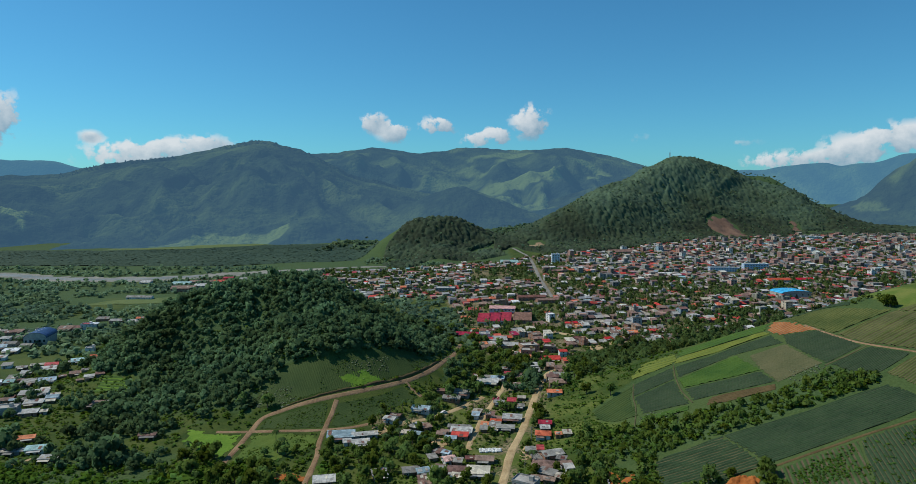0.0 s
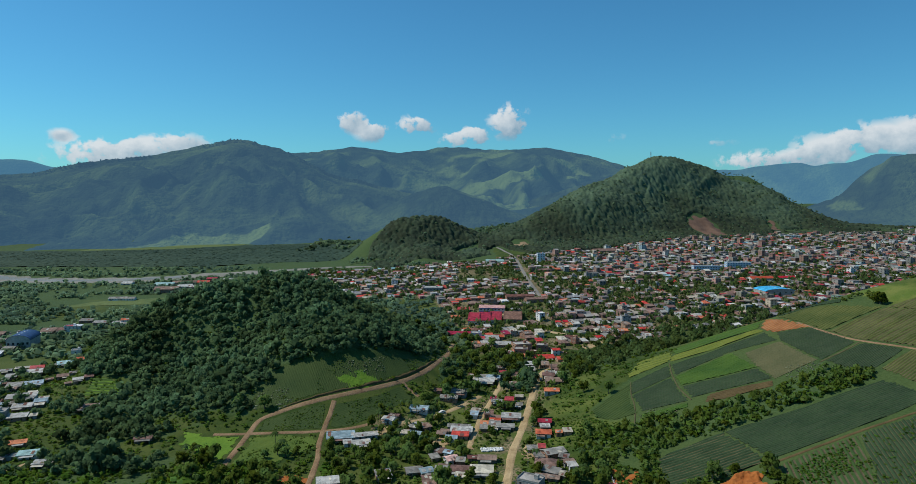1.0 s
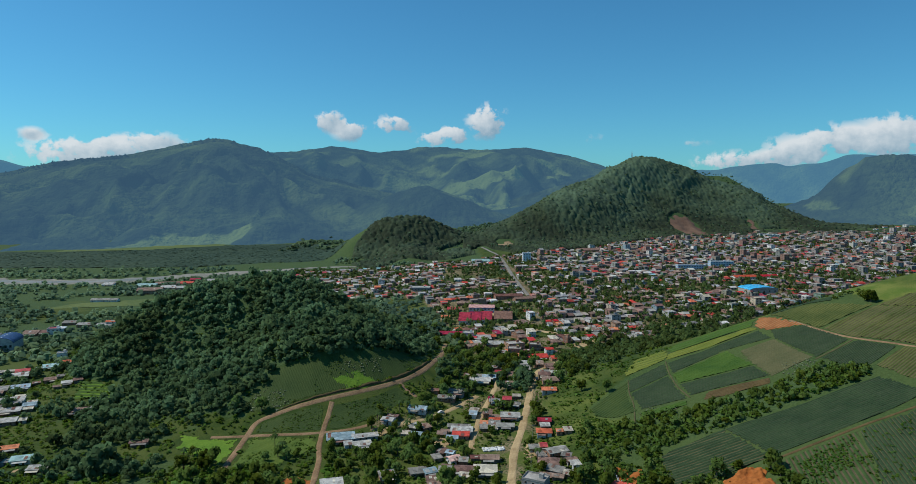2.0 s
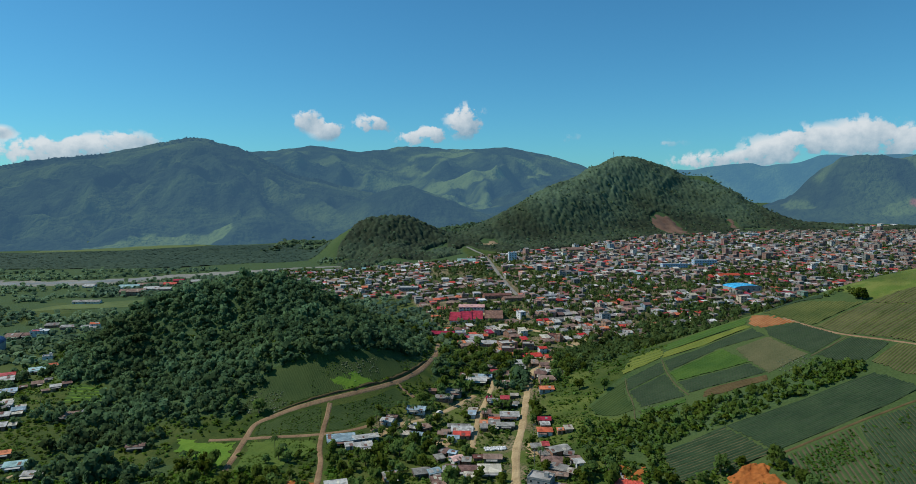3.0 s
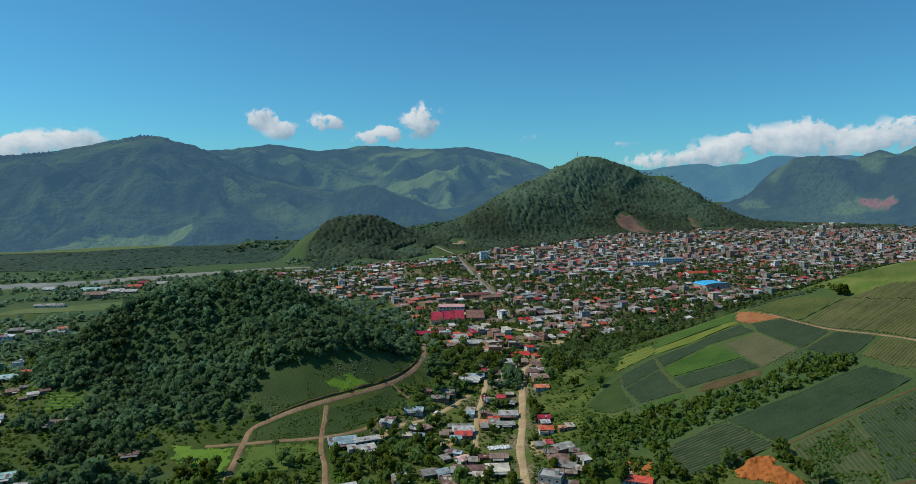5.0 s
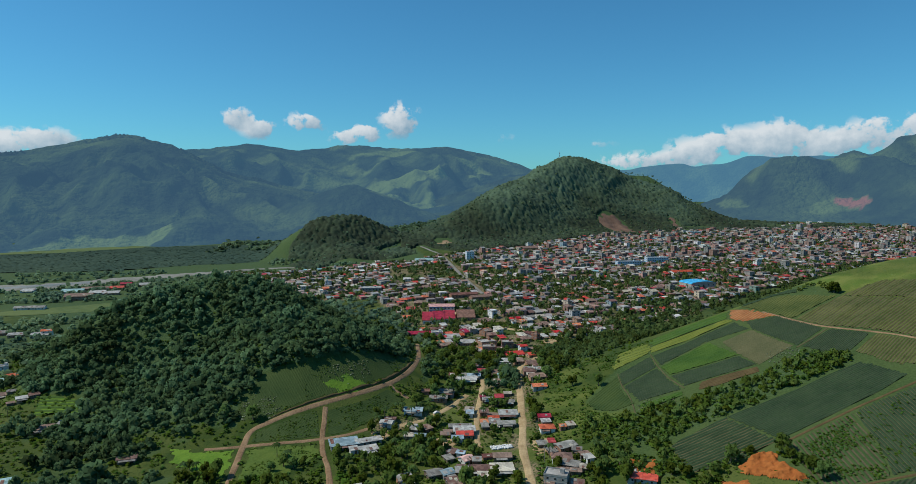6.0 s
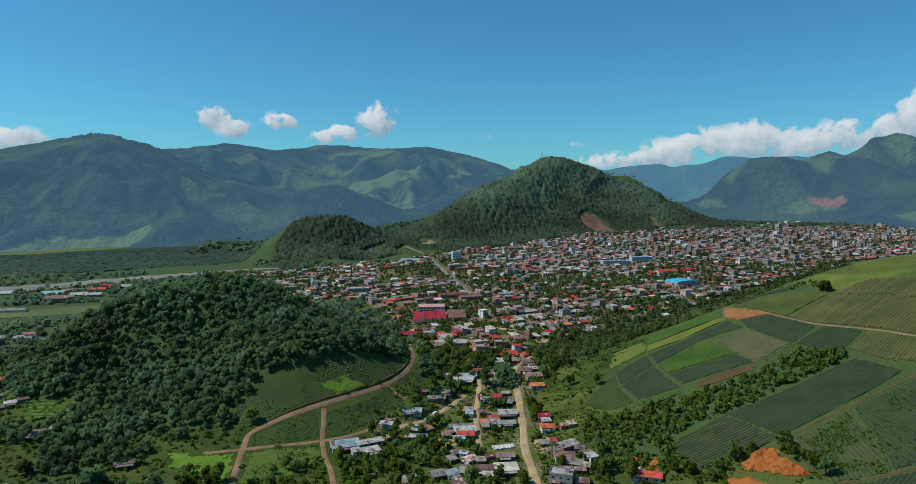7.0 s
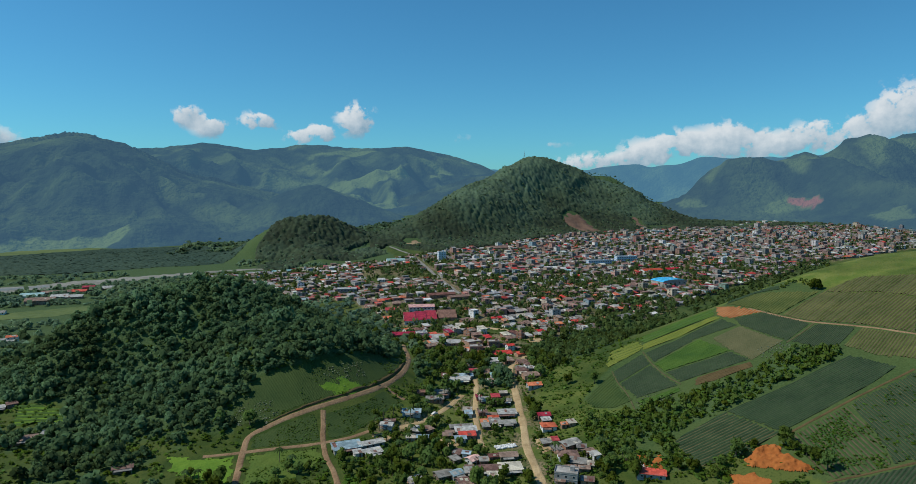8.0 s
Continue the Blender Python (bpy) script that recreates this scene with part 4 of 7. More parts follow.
field("field", [(144, 422), (196, 416.5), (205, 431), (180, 437), (146, 436)], GREEN_CROP, CROP_GREEN, -4, 2.0, 0.4, "green grass strip behind the yellow crop", 0.2, share=0.8, seed=45)
field("field", [(197, 414), (209, 432), (214, 403), (216.5, 393), (199, 403)], ORANGE_CLAY, RED_DIRT, 15, 2.4, 0.15, "bare orange earth plot on the ridge", seed=18)
field("field", CROP_UPPER, CROP_GREEN, CROP_GREEN, 118, 1.4, 0.09, "green crop plot below the forest edge", 0.1, share=0.7, seed=19)
field("field", CROP_LOWER, CROP_GREEN, CROP_GREEN, 60, 1.4, 0.06, "green bean plot between two tracks", 0.1, share=0.7, seed=21)
field("field", CROP_EAST, CROP_GREEN, CROP_GREEN, 40, 1.4, 0.06, "green crop plot beside the reddish track", 0.1, share=0.7, seed=22)
field("plain_field", [(-850, 1575), (-860, 1740), (-600, 1850), (-506, 1752), (-668, 1610)], PLAIN_GRASS, PLAIN_GRASS, 8, 20, 0.3, "pale green pasture strip beyond the orchard", seed=26)
# Dark green ridged ground that fills the gaps between the orchard crowns.
field("orchard_ground", [(-1300, 1250), (-672, 1243), (-434, 1243), (-318, 1308), (-212, 1323), (-168, 1402), (-255, 1762), (-400, 1762), (-500, 1735), (-664, 1602), (-850, 1562), (-1300, 1562)], ORCHARD, ORCHARD, 14, 9.0, 1.3, "dark green orchard ground in long rows", share=0.7, seed=46)
field("plain_field", [(-470, 812), (-345, 838), (-300, 880), (-330, 900), (-450, 850)], PLAIN_GRASS, PLAIN_GRASS, 8, 8, 0.2, "light green playing field on the plain", seed=27)


# ---------------------------------------------------------------- bare patches
def patch(name, poly, mat, label, cell=1.0, relief=0.4, lift=0.3, seed=0):
    """Bare earth with a ragged rim, laid over the ground."""
    p = np.array(poly, float)
    x0, y0 = p.min(0) - 3 * cell
    x1, y1 = p.max(0) + 3 * cell
    gx, gy = np.meshgrid(np.arange(x0, x1, cell), np.arange(y0, y1, cell), indexing="ij")
    wx, wy = gx + 2.2 * cell * vnoise(gx / (4 * cell), gy / (4 * cell), seed), gy + 2.2 * cell * vnoise(gx / (4 * cell), gy / (4 * cell), seed + 1)
    ok = inside(poly, wx, wy)
    rim = ease(0, 4 * cell, near_line(list(poly) + [poly[0]], wx, wy))
    z = height(gx, gy) + 0.14 + rim * (lift + relief * np.maximum(fbm(gx / (5 * cell), gy / (5 * cell), 4, seed + 2), -0.6))
    f = grid_faces(*gx.shape)
    f = f[ok.ravel()[f].all(1)][:, ::-1]
    used, inv = np.unique(f, return_inverse=True)
    v = np.stack([gx.ravel(), gy.ravel(), z.ravel()], 1)[used]
    return tagged(new(name, mesh_from(name, v, inv.reshape(-1, 4), mat, smooth=True)), label, "bare earth", kind="structure")


patch("bare_earth", [(110, 274), (118, 278), (128, 275), (126, 268), (129, 252), (125, 250), (115, 262), (108, 268)], ORANGE_CLAY, "freshly cut orange clay bank below the crops", 0.5, 2.0, 1.3, 1)
patch("bare_earth", [(98, 270), (107, 265), (110, 254), (100, 252), (94, 263)], ORANGE_CLAY, "bare orange clay ground below the field", 0.6, 0.3, 0.4, 2)
patch("bare_earth", [(70, 310), (76, 309), (84, 299), (80, 293), (76, 284), (66, 287), (66, 300)], ORANGE_CLAY, "orange earth yard beside the red-roofed shed", 0.9, 0.5, 0.4, 3)
patch("meadow", MEADOW_BRIGHT, MEADOW, "bright green meadow beside the farm track", 0.8, 0.35, 0.1, 23)
patch("meadow", MEADOW_EAST, YOUNG_CROP, "green grassy paddock by the palm trees", 0.8, 0.35, 0.1, 24)
patch("bare_earth", [(-98, 320), (-89, 324), (-80, 323), (-72, 318), (-79, 312), (-93, 314)], ORANGE_CLAY, "bare orange clay patch beside the farm track", 0.7, 0.3, 0.3, 25)
patch("yellow_patch", YELLOW_SPOT, MEADOW, "lighter yellow-green patch of young crop", 0.9, 0.5, 0.2, 20)
patch("landslip", SLIP_BROAD, LANDSLIP, "reddish brown landslip scar on the wooded hill", 4, 4.0, 2.5, 4)
patch("landslip", SLIP_NARROW, LANDSLIP, "narrow reddish landslip scar on the wooded hill", 4, 3.0, 2.5, 5)
patch("quarry", QUARRY, TAN_EARTH, "small tan quarry at the foot of the hill", 4, 2.0, 2.0, 6)
patch("yard", [(-19, 371), (-5, 378), (-6, 357), (-18, 357)], DIRT, "bare earth yard beside the houses", 0.8, 0.2, 0.3, 7)
patch("yard", [(36, 356), (47, 353), (43, 336), (32, 335)], DIRT, "bare brown yard beside the road", 0.8, 0.2, 0.3, 8)
patch("yard", [(-52, 384), (-42, 388), (-38, 378), (-50, 374)], DIRT, "bare earth yard behind the farm building", 0.8, 0.2, 0.3, 9)
patch("yard", [(44, 540), (56, 556), (48, 575), (36, 560)], DIRT, "bare earth lot at the town edge", 0.9, 0.2, 0.3, 10)
patch("yard", [(118, 560), (150, 590), (140, 602), (112, 580)], DIRT, "bare earth lot below the wooded slope", 0.9, 0.3, 0.3, 11)
patch("yard", [(150, 606), (200, 618), (196, 630), (150, 620)], ORANGE_CLAY, "orange earth lot at the town edge", 1.0, 0.3, 0.3, 12)
patch("yard", [(-250, 330), (-224, 344), (-226, 338), (-246, 322)], DIRT, "pale dirt lane by the western village", 0.8, 0.2, 0.3, 13)
field("terrace", [(-260, 477), (-236, 472), (-227, 450), (-254, 452)], GREEN_CROP, MEADOW, -6, 4.2, 1.1, "low green terraces with hedge rows", share=0.4, seed=40)

# ---------------------------------------------------------------- trees
def crown_points(rng, leaves, leaf, lobes=7, core=True):
    """A crown of leaf clumps round several lobes, about 1 wide and 1 high, base at 0. Returns quads."""
    c = np.zeros((lobes, 3))
    a = rng.uniform(0, 2 * np.pi, lobes)
    rad = rng.uniform(0.1, 0.62, lobes)
    c[:, 0], c[:, 1], c[:, 2] = rad * np.cos(a), rad * np.sin(a), rng.uniform(0.35, 1.05, lobes) - 0.3 * rad
    size = rng.uniform(0.28, 0.48, lobes)
    pick = rng.integers(0, lobes, leaves)
    d = rng.normal(size=(leaves, 3))
    d[:, 2] = np.abs(d[:, 2]) * 1.1 - 0.35
    d /= np.linalg.norm(d, axis=1)[:, None]
    p = c[pick] + d * size[pick, None] * rng.uniform(0.75, 1.1, (leaves, 1))
    n = d + rng.normal(scale=0.45, size=(leaves, 3))
    n /= np.linalg.norm(n, axis=1)[:, None]
    t = np.cross(n, rng.normal(size=(leaves, 3)))
    t /= np.linalg.norm(t, axis=1)[:, None]
    u = np.cross(n, t)
    s = leaf * rng.uniform(0.6, 1.35, (leaves, 1))
    q = np.stack([p - t * s - u * s * 0.7, p + t * s * 0.8 - u * s, p + t * s + u * s * 0.8, p - t * s * 0.7 + u * s], 1)
    verts = q.reshape(-1, 3)
    faces = np.arange(len(verts)).reshape(-1, 4)
    soft = d + 0.55 * (p - np.array((0, 0, 0.35))) + rng.normal(scale=0.22, size=(leaves, 3))
    norm = np.repeat(soft / np.linalg.norm(soft, axis=1)[:, None], 4, 0)
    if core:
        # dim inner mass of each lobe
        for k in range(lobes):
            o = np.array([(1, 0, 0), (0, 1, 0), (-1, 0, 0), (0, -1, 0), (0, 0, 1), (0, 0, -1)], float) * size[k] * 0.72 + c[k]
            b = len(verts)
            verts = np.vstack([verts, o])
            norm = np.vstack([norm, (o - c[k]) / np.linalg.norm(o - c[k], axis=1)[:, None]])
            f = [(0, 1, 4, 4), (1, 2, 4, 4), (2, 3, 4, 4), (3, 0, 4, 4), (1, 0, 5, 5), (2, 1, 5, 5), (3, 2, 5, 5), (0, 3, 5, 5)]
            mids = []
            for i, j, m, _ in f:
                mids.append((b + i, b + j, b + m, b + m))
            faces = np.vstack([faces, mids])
    return verts, faces, norm


def as_triangles(faces):
    """Quads as triangles; a repeated last corner means a triangle."""
    tri = faces[:, :3]
    quad = faces[faces[:, 2] != faces[:, 3]]
    return np.vstack([tri, quad[:, [0, 2, 3]]])


def woods(name, x, y, wide, tall, kinds, mat, label, seed, category="trees", sink=0.0, ground=height, stands=None):
    """Many trees as one joined mesh."""
    rng = np.random.default_rng(seed)
    allv, allf, allt, alln = [], [], [], []
    base = 0
    z = ground(x, y) - sink
    pick = rng.integers(0, len(kinds), len(x))
    turn = rng.uniform(0, 2 * np.pi, len(x))
    tint = np.clip(rng.normal(0.5, 0.22, len(x)) if stands is None else stands(x, y) + rng.normal(0, 0.13, len(x)), 0, 1)
    for k, (v, f, nv) in enumerate(kinds):
        m = np.nonzero(pick == k)[0]
        if not len(m):
            continue
        c, s = np.cos(turn[m])[:, None], np.sin(turn[m])[:, None]
        px = (v[None, :, 0] * c - v[None, :, 1] * s) * wide[m, None] + x[m, None]
        py = (v[None, :, 0] * s + v[None, :, 1] * c) * wide[m, None] + y[m, None]
        pz = v[None, :, 2] * tall[m, None] + z[m, None]
        allv.append(np.stack([px, py, pz], -1).reshape(-1, 3))
        alln.append(np.stack([nv[None, :, 0] * c - nv[None, :, 1] * s, nv[None, :, 0] * s + nv[None, :, 1] * c, np.broadcast_to(nv[None, :, 2], px.shape)], -1).reshape(-1, 3))
        tri = as_triangles(f)
        allf.append((tri[None] + (base + np.arange(len(m)) * len(v))[:, None, None]).reshape(-1, 3))
        allt.append(np.repeat(tint[m], len(v)))
        base += len(m) * len(v)
    me = mesh_from(name, np.vstack(allv), np.vstack(allf), mat, [("tint", np.concatenate(allt))], normals=np.vstack(alln))
    return tagged(new(name, me), label, category, kind="stuff")


def sow(rng, box, spacing, density):
    """Points on a jittered lattice, kept by a density function."""
    x0, x1, y0, y1 = box
    gx, gy = np.meshgrid(np.arange(x0, x1, spacing), np.arange(y0, y1, spacing))
    x = (gx + rng.uniform(-0.5, 0.5, gx.shape) * spacing).ravel()
    y = (gy + rng.uniform(-0.5, 0.5, gy.shape) * spacing).ravel()
    keep = rng.random(len(x)) < density(x, y)
    return x[keep], y[keep]


_r = np.random.default_rng(5)
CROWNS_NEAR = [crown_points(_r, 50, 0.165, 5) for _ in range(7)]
CROWNS_HEDGE = [crown_points(_r, 46, 0.18, 6, False) for _ in range(6)]
CROWNS_MID = [crown_points(_r, 30, 0.22, 5, False) for _ in range(6)]
CROWNS_SOFT = [crown_points(_r, 11, 0.34, 3, False) for _ in range(6)]


def top_lit(kinds, up):
    """Crowns with shading normals bent upward for brighter tops; the leaves keep their tilt."""
    return [(v, f, (n + (0, 0, up)) / np.linalg.norm(n + (0, 0, up), axis=1)[:, None]) for v, f, n in kinds]


CROWNS_NEAR, CROWNS_SOFT = top_lit(CROWNS_NEAR, 0.45), top_lit(CROWNS_SOFT, 1.2)
CROWNS_HEDGE, CROWNS_MID = top_lit(CROWNS_HEDGE, 0.5), top_lit(CROWNS_MID, 0.4)


def in_view(x, y, margin=0.0):
    """The part of the land that lies ahead of the viewpoint."""
    b = np.degrees(np.arctan2(x + 40, y))
    return (b > -46 - margin) & (b < 58 + margin)


def forest_density(x, y):
    return wooded(x, y) * in_view(x, y)


_x, _y = sow(_r, (-330, 60, 330, 790), 5.2, lambda x, y: forest_density(x, y))
_s = _r.uniform(0.62, 1.2, len(_x)) * np.where(_r.random(len(_x)) < 0.12, 1.5, 1.0) * (1 + 0.22 * fbm(_x / 25, _y / 25, 2, 102))


def forest_stands(x, y):
    """Kinds of tree change from stand to stand."""
    return 0.47 + 0.42 * fbm(x / 38, y / 38, 4, 103) + 0.12 * ease(20, 45, forest_hill(x, y))


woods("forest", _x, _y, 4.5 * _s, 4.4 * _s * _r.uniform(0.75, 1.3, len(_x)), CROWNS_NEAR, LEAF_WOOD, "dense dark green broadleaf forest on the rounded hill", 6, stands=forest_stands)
_x, _y = sow(_r, (60, 420, 270, 440), 4.6, lambda x, y: forest_density(x, y))
_s = _r.uniform(0.5, 1.1, len(_x))
woods("hedge_trees", _x, _y, 3.3 * _s, 3.9 * _s, CROWNS_HEDGE, LEAF_SCRUB, "bushy green trees in the gully between fields", 7)
_x, _y = sow(_r, (90, 780, 440, 920), 6.0, lambda x, y: forest_density(x, y) * (y < 640 + 0.5 * (x - 200)))
_s = _r.uniform(0.6, 1.25, len(_x))
woods("slope_trees", _x, _y, 4.3 * _s, 4.8 * _s, CROWNS_HEDGE, LEAF_TOWN, "green trees on the slope between fields and town", 18)
def hill_stands(x, y):
    """Low scrub on the upper flank, tall forest on the lower slopes."""
    return 0.36 + 0.5 * fbm(x / 120, y / 120, 4, 104) + 0.42 * ease(70, 150, mast_hill(x, y) + 0.08 * (620 - x)) - 0.2 * ease(45, 15, mast_hill(x, y))


def hill_trees(x, y):
    bare = (np.hypot(x - 592, y - 1790) < 16) | (x > 760) & (fbm(x / 70, y / 45, 3, 28) < -0.15) & (mast_hill(x, y) < 4) | inside(SLIP_BROAD, x, y) | inside(SLIP_NARROW, x, y) | inside(QUARRY, x, y)
    on = (mast_hill(x, y) > 2.5) | inside(SADDLE, x, y) | (x > 760) & (y < 1800) | (x > 300) & (x < 760) & (y > 1375) & (y < 1620)
    return forest_density(x, y) * (near_line(TOWN_STREET, x, y) > 9) * ~bare * on


def knoll_trees(x, y):
    return np.maximum(wooded(x, y), 0.9 * inside(KNOLL_FRONT, x, y)) * in_view(x, y) * ((knoll(x, y) > 4) | inside(KNOLL_FRONT, x, y))


def canopy(name, bears, reach, cell, tall, keep, stands, label, seed):
    """A closed forest canopy: rounded crowns of uneven height, joined into one sheet."""
    r, b = np.meshgrid(np.arange(*reach, 2.4), np.radians(np.arange(*bears, 0.085)), indexing="ij")
    x, y = r * np.sin(b), r * np.cos(b)
    best, top, who = np.full(x.shape, 9.0), np.zeros(x.shape), np.zeros(x.shape)
    u = (0.86 * x - 0.51 * y + 5.0 * fbm(x / 24, y / 24, 2, seed + 5)) / cell
    w = (0.51 * x + 0.86 * y + 5.0 * fbm(x / 24, y / 24, 2, seed + 6)) / cell
    ix, iy = np.floor(u), np.floor(w)
    for dx in (-1, 0, 1):
        for dy in (-1, 0, 1):
            jx, jy = ix + dx, iy + dy
            px, py = jx + lattice(jx, jy, seed), jy + lattice(jx, jy, seed + 1)
            d = np.hypot(u - px, w - py)
            high = 0.45 + 0.75 * lattice(jx, jy, seed + 2)
            dome = high * np.clip(1.0 - (d / 0.85) ** 2, 0.0, 1) ** 0.8
            near = dome > top
            top, who = np.where(near, dome, top), np.where(near, lattice(jx, jy, seed + 3), who)
    z = height(x, y) + 0.4 + tall * top + 0.5 * fbm(x / 3, y / 3, 2, seed + 4)
    f = grid_faces(*x.shape)
    ok = keep(x, y) > 0.35
    inner = ok.copy()
    for axis in (0, 1):
        for step in (-2, -1, 1, 2):
            inner &= np.roll(ok, step, axis)
    z = np.where(inner, z, height(x, y) - 1.5)
    ok = ok.ravel()
    f = f[ok[f].all(1)]
    used, inv = np.unique(f, return_inverse=True)
    v = np.stack([x.ravel(), y.ravel(), z.ravel()], 1)[used]
    tint = np.clip(stands(x, y) + 0.24 * (who - 0.5), 0, 1).ravel()[used]
    tagged(new(name, mesh_from(name, v, inv.reshape(-1, 4)[:, ::-1], LEAF_CANOPY, [("tint", tint)], smooth=True)), label, "trees", kind="stuff")


LEAF_CANOPY = surface("leaf_far_canopy", (0.034, 0.062, 0.038), (0.066, 0.099, 0.050), 0.03, 0.35, 0.95, 0.5, vary=0.6, attr="tint", spread=0.6)
canopy("hill_forest", (3.0, 46.0), (1230, 1960), 7.0, 6.0, hill_trees, hill_stands, "dark green forest on the hill with masts", 8)
canopy("knoll_forest", (-8.0, 4.5), (1170, 1540), 7.5, 7.0, knoll_trees, lambda x, y: 0.25 + 0.4 * fbm(x / 60, y / 60, 3, 107), "dark green forest on the small knoll", 9)
_x, _y = sow(_r, (-140, 1000, 1200, 1900), 12, lambda x, y: np.maximum(hill_trees(x, y), knoll_trees(x, y)) * (0.40 - 0.28 * ease(80, 150, mast_hill(x, y) + 0.08 * (620 - x))))
_s = _r.uniform(0.6, 1.3, len(_x))
woods("crown_trees", _x, _y, 3.2 * _s, 3.9 * _s, CROWNS_MID, LEAF_HAZED, "taller trees standing out of the hill forest", 36, sink=-3.0)


_b = np.radians(_r.uniform(-36, -6, 900))
_d = 3300 + _r.normal(0, 16, 900)
_x, _y = _d * np.sin(_b), _d * np.cos(_b)
_k = fbm(np.degrees(_b) / 1.3, _b * 0, 2, 101) > -0.15
_x, _y = _x[_k], _y[_k]
_s = _r.uniform(0.5, 1.3, len(_x))
# Shares the range's glowing material, so these crowns carry its haze too.
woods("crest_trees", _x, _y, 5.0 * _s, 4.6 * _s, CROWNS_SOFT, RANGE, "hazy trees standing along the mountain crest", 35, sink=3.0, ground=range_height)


LEAF_ORCHARD = leafy("leaf_orchard", (0.034, 0.068, 0.048), (0.056, 0.094, 0.062), 0.02, 0.3, 0.12, thin=0.5, clump=0.1)


def orchard_rows(x, y):
    return 0.92 * inside([(-1300, 1250), (-672, 1245), (-434, 1245), (-318, 1310), (-215, 1325), (-170, 1400), (-255, 1760), (-400, 1760), (-500, 1730), (-664, 1600), (-850, 1560), (-1300, 1560)], x, y) * ease(-0.75, -0.5, fbm(x / 80, y / 80, 3, 26)) * (0.55 + 0.4 * ease(-0.2, 0.3, fbm(x / 160, y / 90, 2, 105)))


_x, _y = sow(_r, (-1300, -160, 1240, 1780), 7.2, orchard_rows)
_s = _r.uniform(0.8, 1.15, len(_x))
woods("orchard", _x, _y, 5.6 * _s, 1.2 * _s, CROWNS_SOFT, LEAF_ORCHARD, "dark green fruit orchard on the river plain", 15)


def scrub(x, y):
    """Bushes and weeds over the rough ground round the village and the fields."""
    d = 0.4 + 0.6 * ease(-0.15, 0.3, fbm(x / 22, y / 22, 3, 91))
    d = np.where(x > 40, 0.12 + 0.8 * ease(0.02, 0.3, fbm(x / 17, y / 17, 3, 91)), d)
    d = np.where(near_line(MAIN_ROAD, x, y) < 40, np.maximum(d, 0.6), d)
    d = d * (height(x, y) < 60) * in_view(x, y) * (1 - 0.6 * wooded(x, y))
    for poly in (CROP_UPPER, CROP_LOWER, CROP_EAST, MEADOW_BRIGHT, MEADOW_EAST):
        d = d * ~inside(poly, x, y)
    for line, gap in ((MAIN_ROAD, 4.5), (FARM_TRACK, 3.5), (LOW_TRACK, 3.5), (NORTH_TRACK, 3.5), (HOUSE_LANE, 3.0), (SIDE_LANE, 2.6), (TOWN_STREET, 5.5)):
        d = d * (near_line(line, x, y) > gap)
    d = d * (np.hypot((x - 18) / 1.3, y - 348) > 7.5) * (1 - 0.8 * inside(EAST_MEADOW, x, y))
    return d * ~inside(PLOTS, x, y) * ~inside(PINES, x, y) * ~inside(LOWER, x, y)


PLOTS = [(94, 345), (80, 366), (80, 384), (109, 411), (142, 431), (210, 433), (300, 425), (330, 300), (205, 322), (165, 338), (104, 354)]
PINES = [(94, 279), (96, 313), (212, 315), (225, 290), (140, 280), (105, 276)]
LOWER = [(133, 279), (222, 288), (245, 240), (180, 200), (138, 234), (133, 260)]
_x, _y = sow(_r, (-330, 150, 262, 660), 3.1, scrub)
_s = _r.uniform(0.45, 1.3, len(_x))
woods("scrub", _x, _y, 1.8 * _s, 1.2 * _s, CROWNS_SOFT, LEAF_SHRUB, "low green bushes and weeds over rough ground", 16)


def low_thicket(x, y):
    """Close bright shrubs on the low ground beside the tracks."""
    d = ease(-0.55, -0.1, fbm(x / 26, y / 18, 3, 97)) * in_view(x, y)
    d = d * (y < 338 + 0.03 * (x + 60)) * (near_line(NORTH_TRACK, x, y) > 4) * (near_line(FARM_TRACK, x, y) > 4)
    for line, gap in ((MAIN_ROAD, 6.0), (HOUSE_LANE, 4.0), (SIDE_LANE, 4.0)):
        d = d * (near_line(line, x, y) > gap)
    return d * (x < -64) * ~((x > -106) & (x < -70) & (y > 308) & (y < 336))


LEAF_LUSH = leafy("leaf_lush", (0.062, 0.146, 0.018), (0.122, 0.216, 0.030), 0.06, 0.8, 0.35, thin=0.5, clump=0.15)
_x, _y = sow(_r, (-330, -60, 232, 345), 2.5, low_thicket)
_s = _r.uniform(0.5, 1.3, len(_x)) * (1 + 0.5 * fbm(_x / 12, _y / 12, 2, 98))
woods("shrubs", _x, _y, 2.3 * _s, 1.8 * _s, CROWNS_SOFT, LEAF_LUSH, "bright green leafy shrubs covering the low ground", 27, "bushes")


def gully_shrubs(x, y):
    return (inside(HEDGE, x, y) | inside(THICKET, x, y) | (x > 62) & (x < 92) & (y > 285) & (y < 345) | (x > 84) & (x < 134) & (y > 246) & (y < 282) & ~inside([(100, 270), (128, 282), (129, 252), (98, 252)], x, y)) * ease(-0.5, 0.1, fbm(x / 14, y / 14, 3, 88)) * (near_line(MAIN_ROAD, x, y) > 12) * 0.9


_x, _y = sow(_r, (50, 225, 244, 425), 2.7, gully_shrubs)
_s = _r.uniform(0.5, 1.3, len(_x))
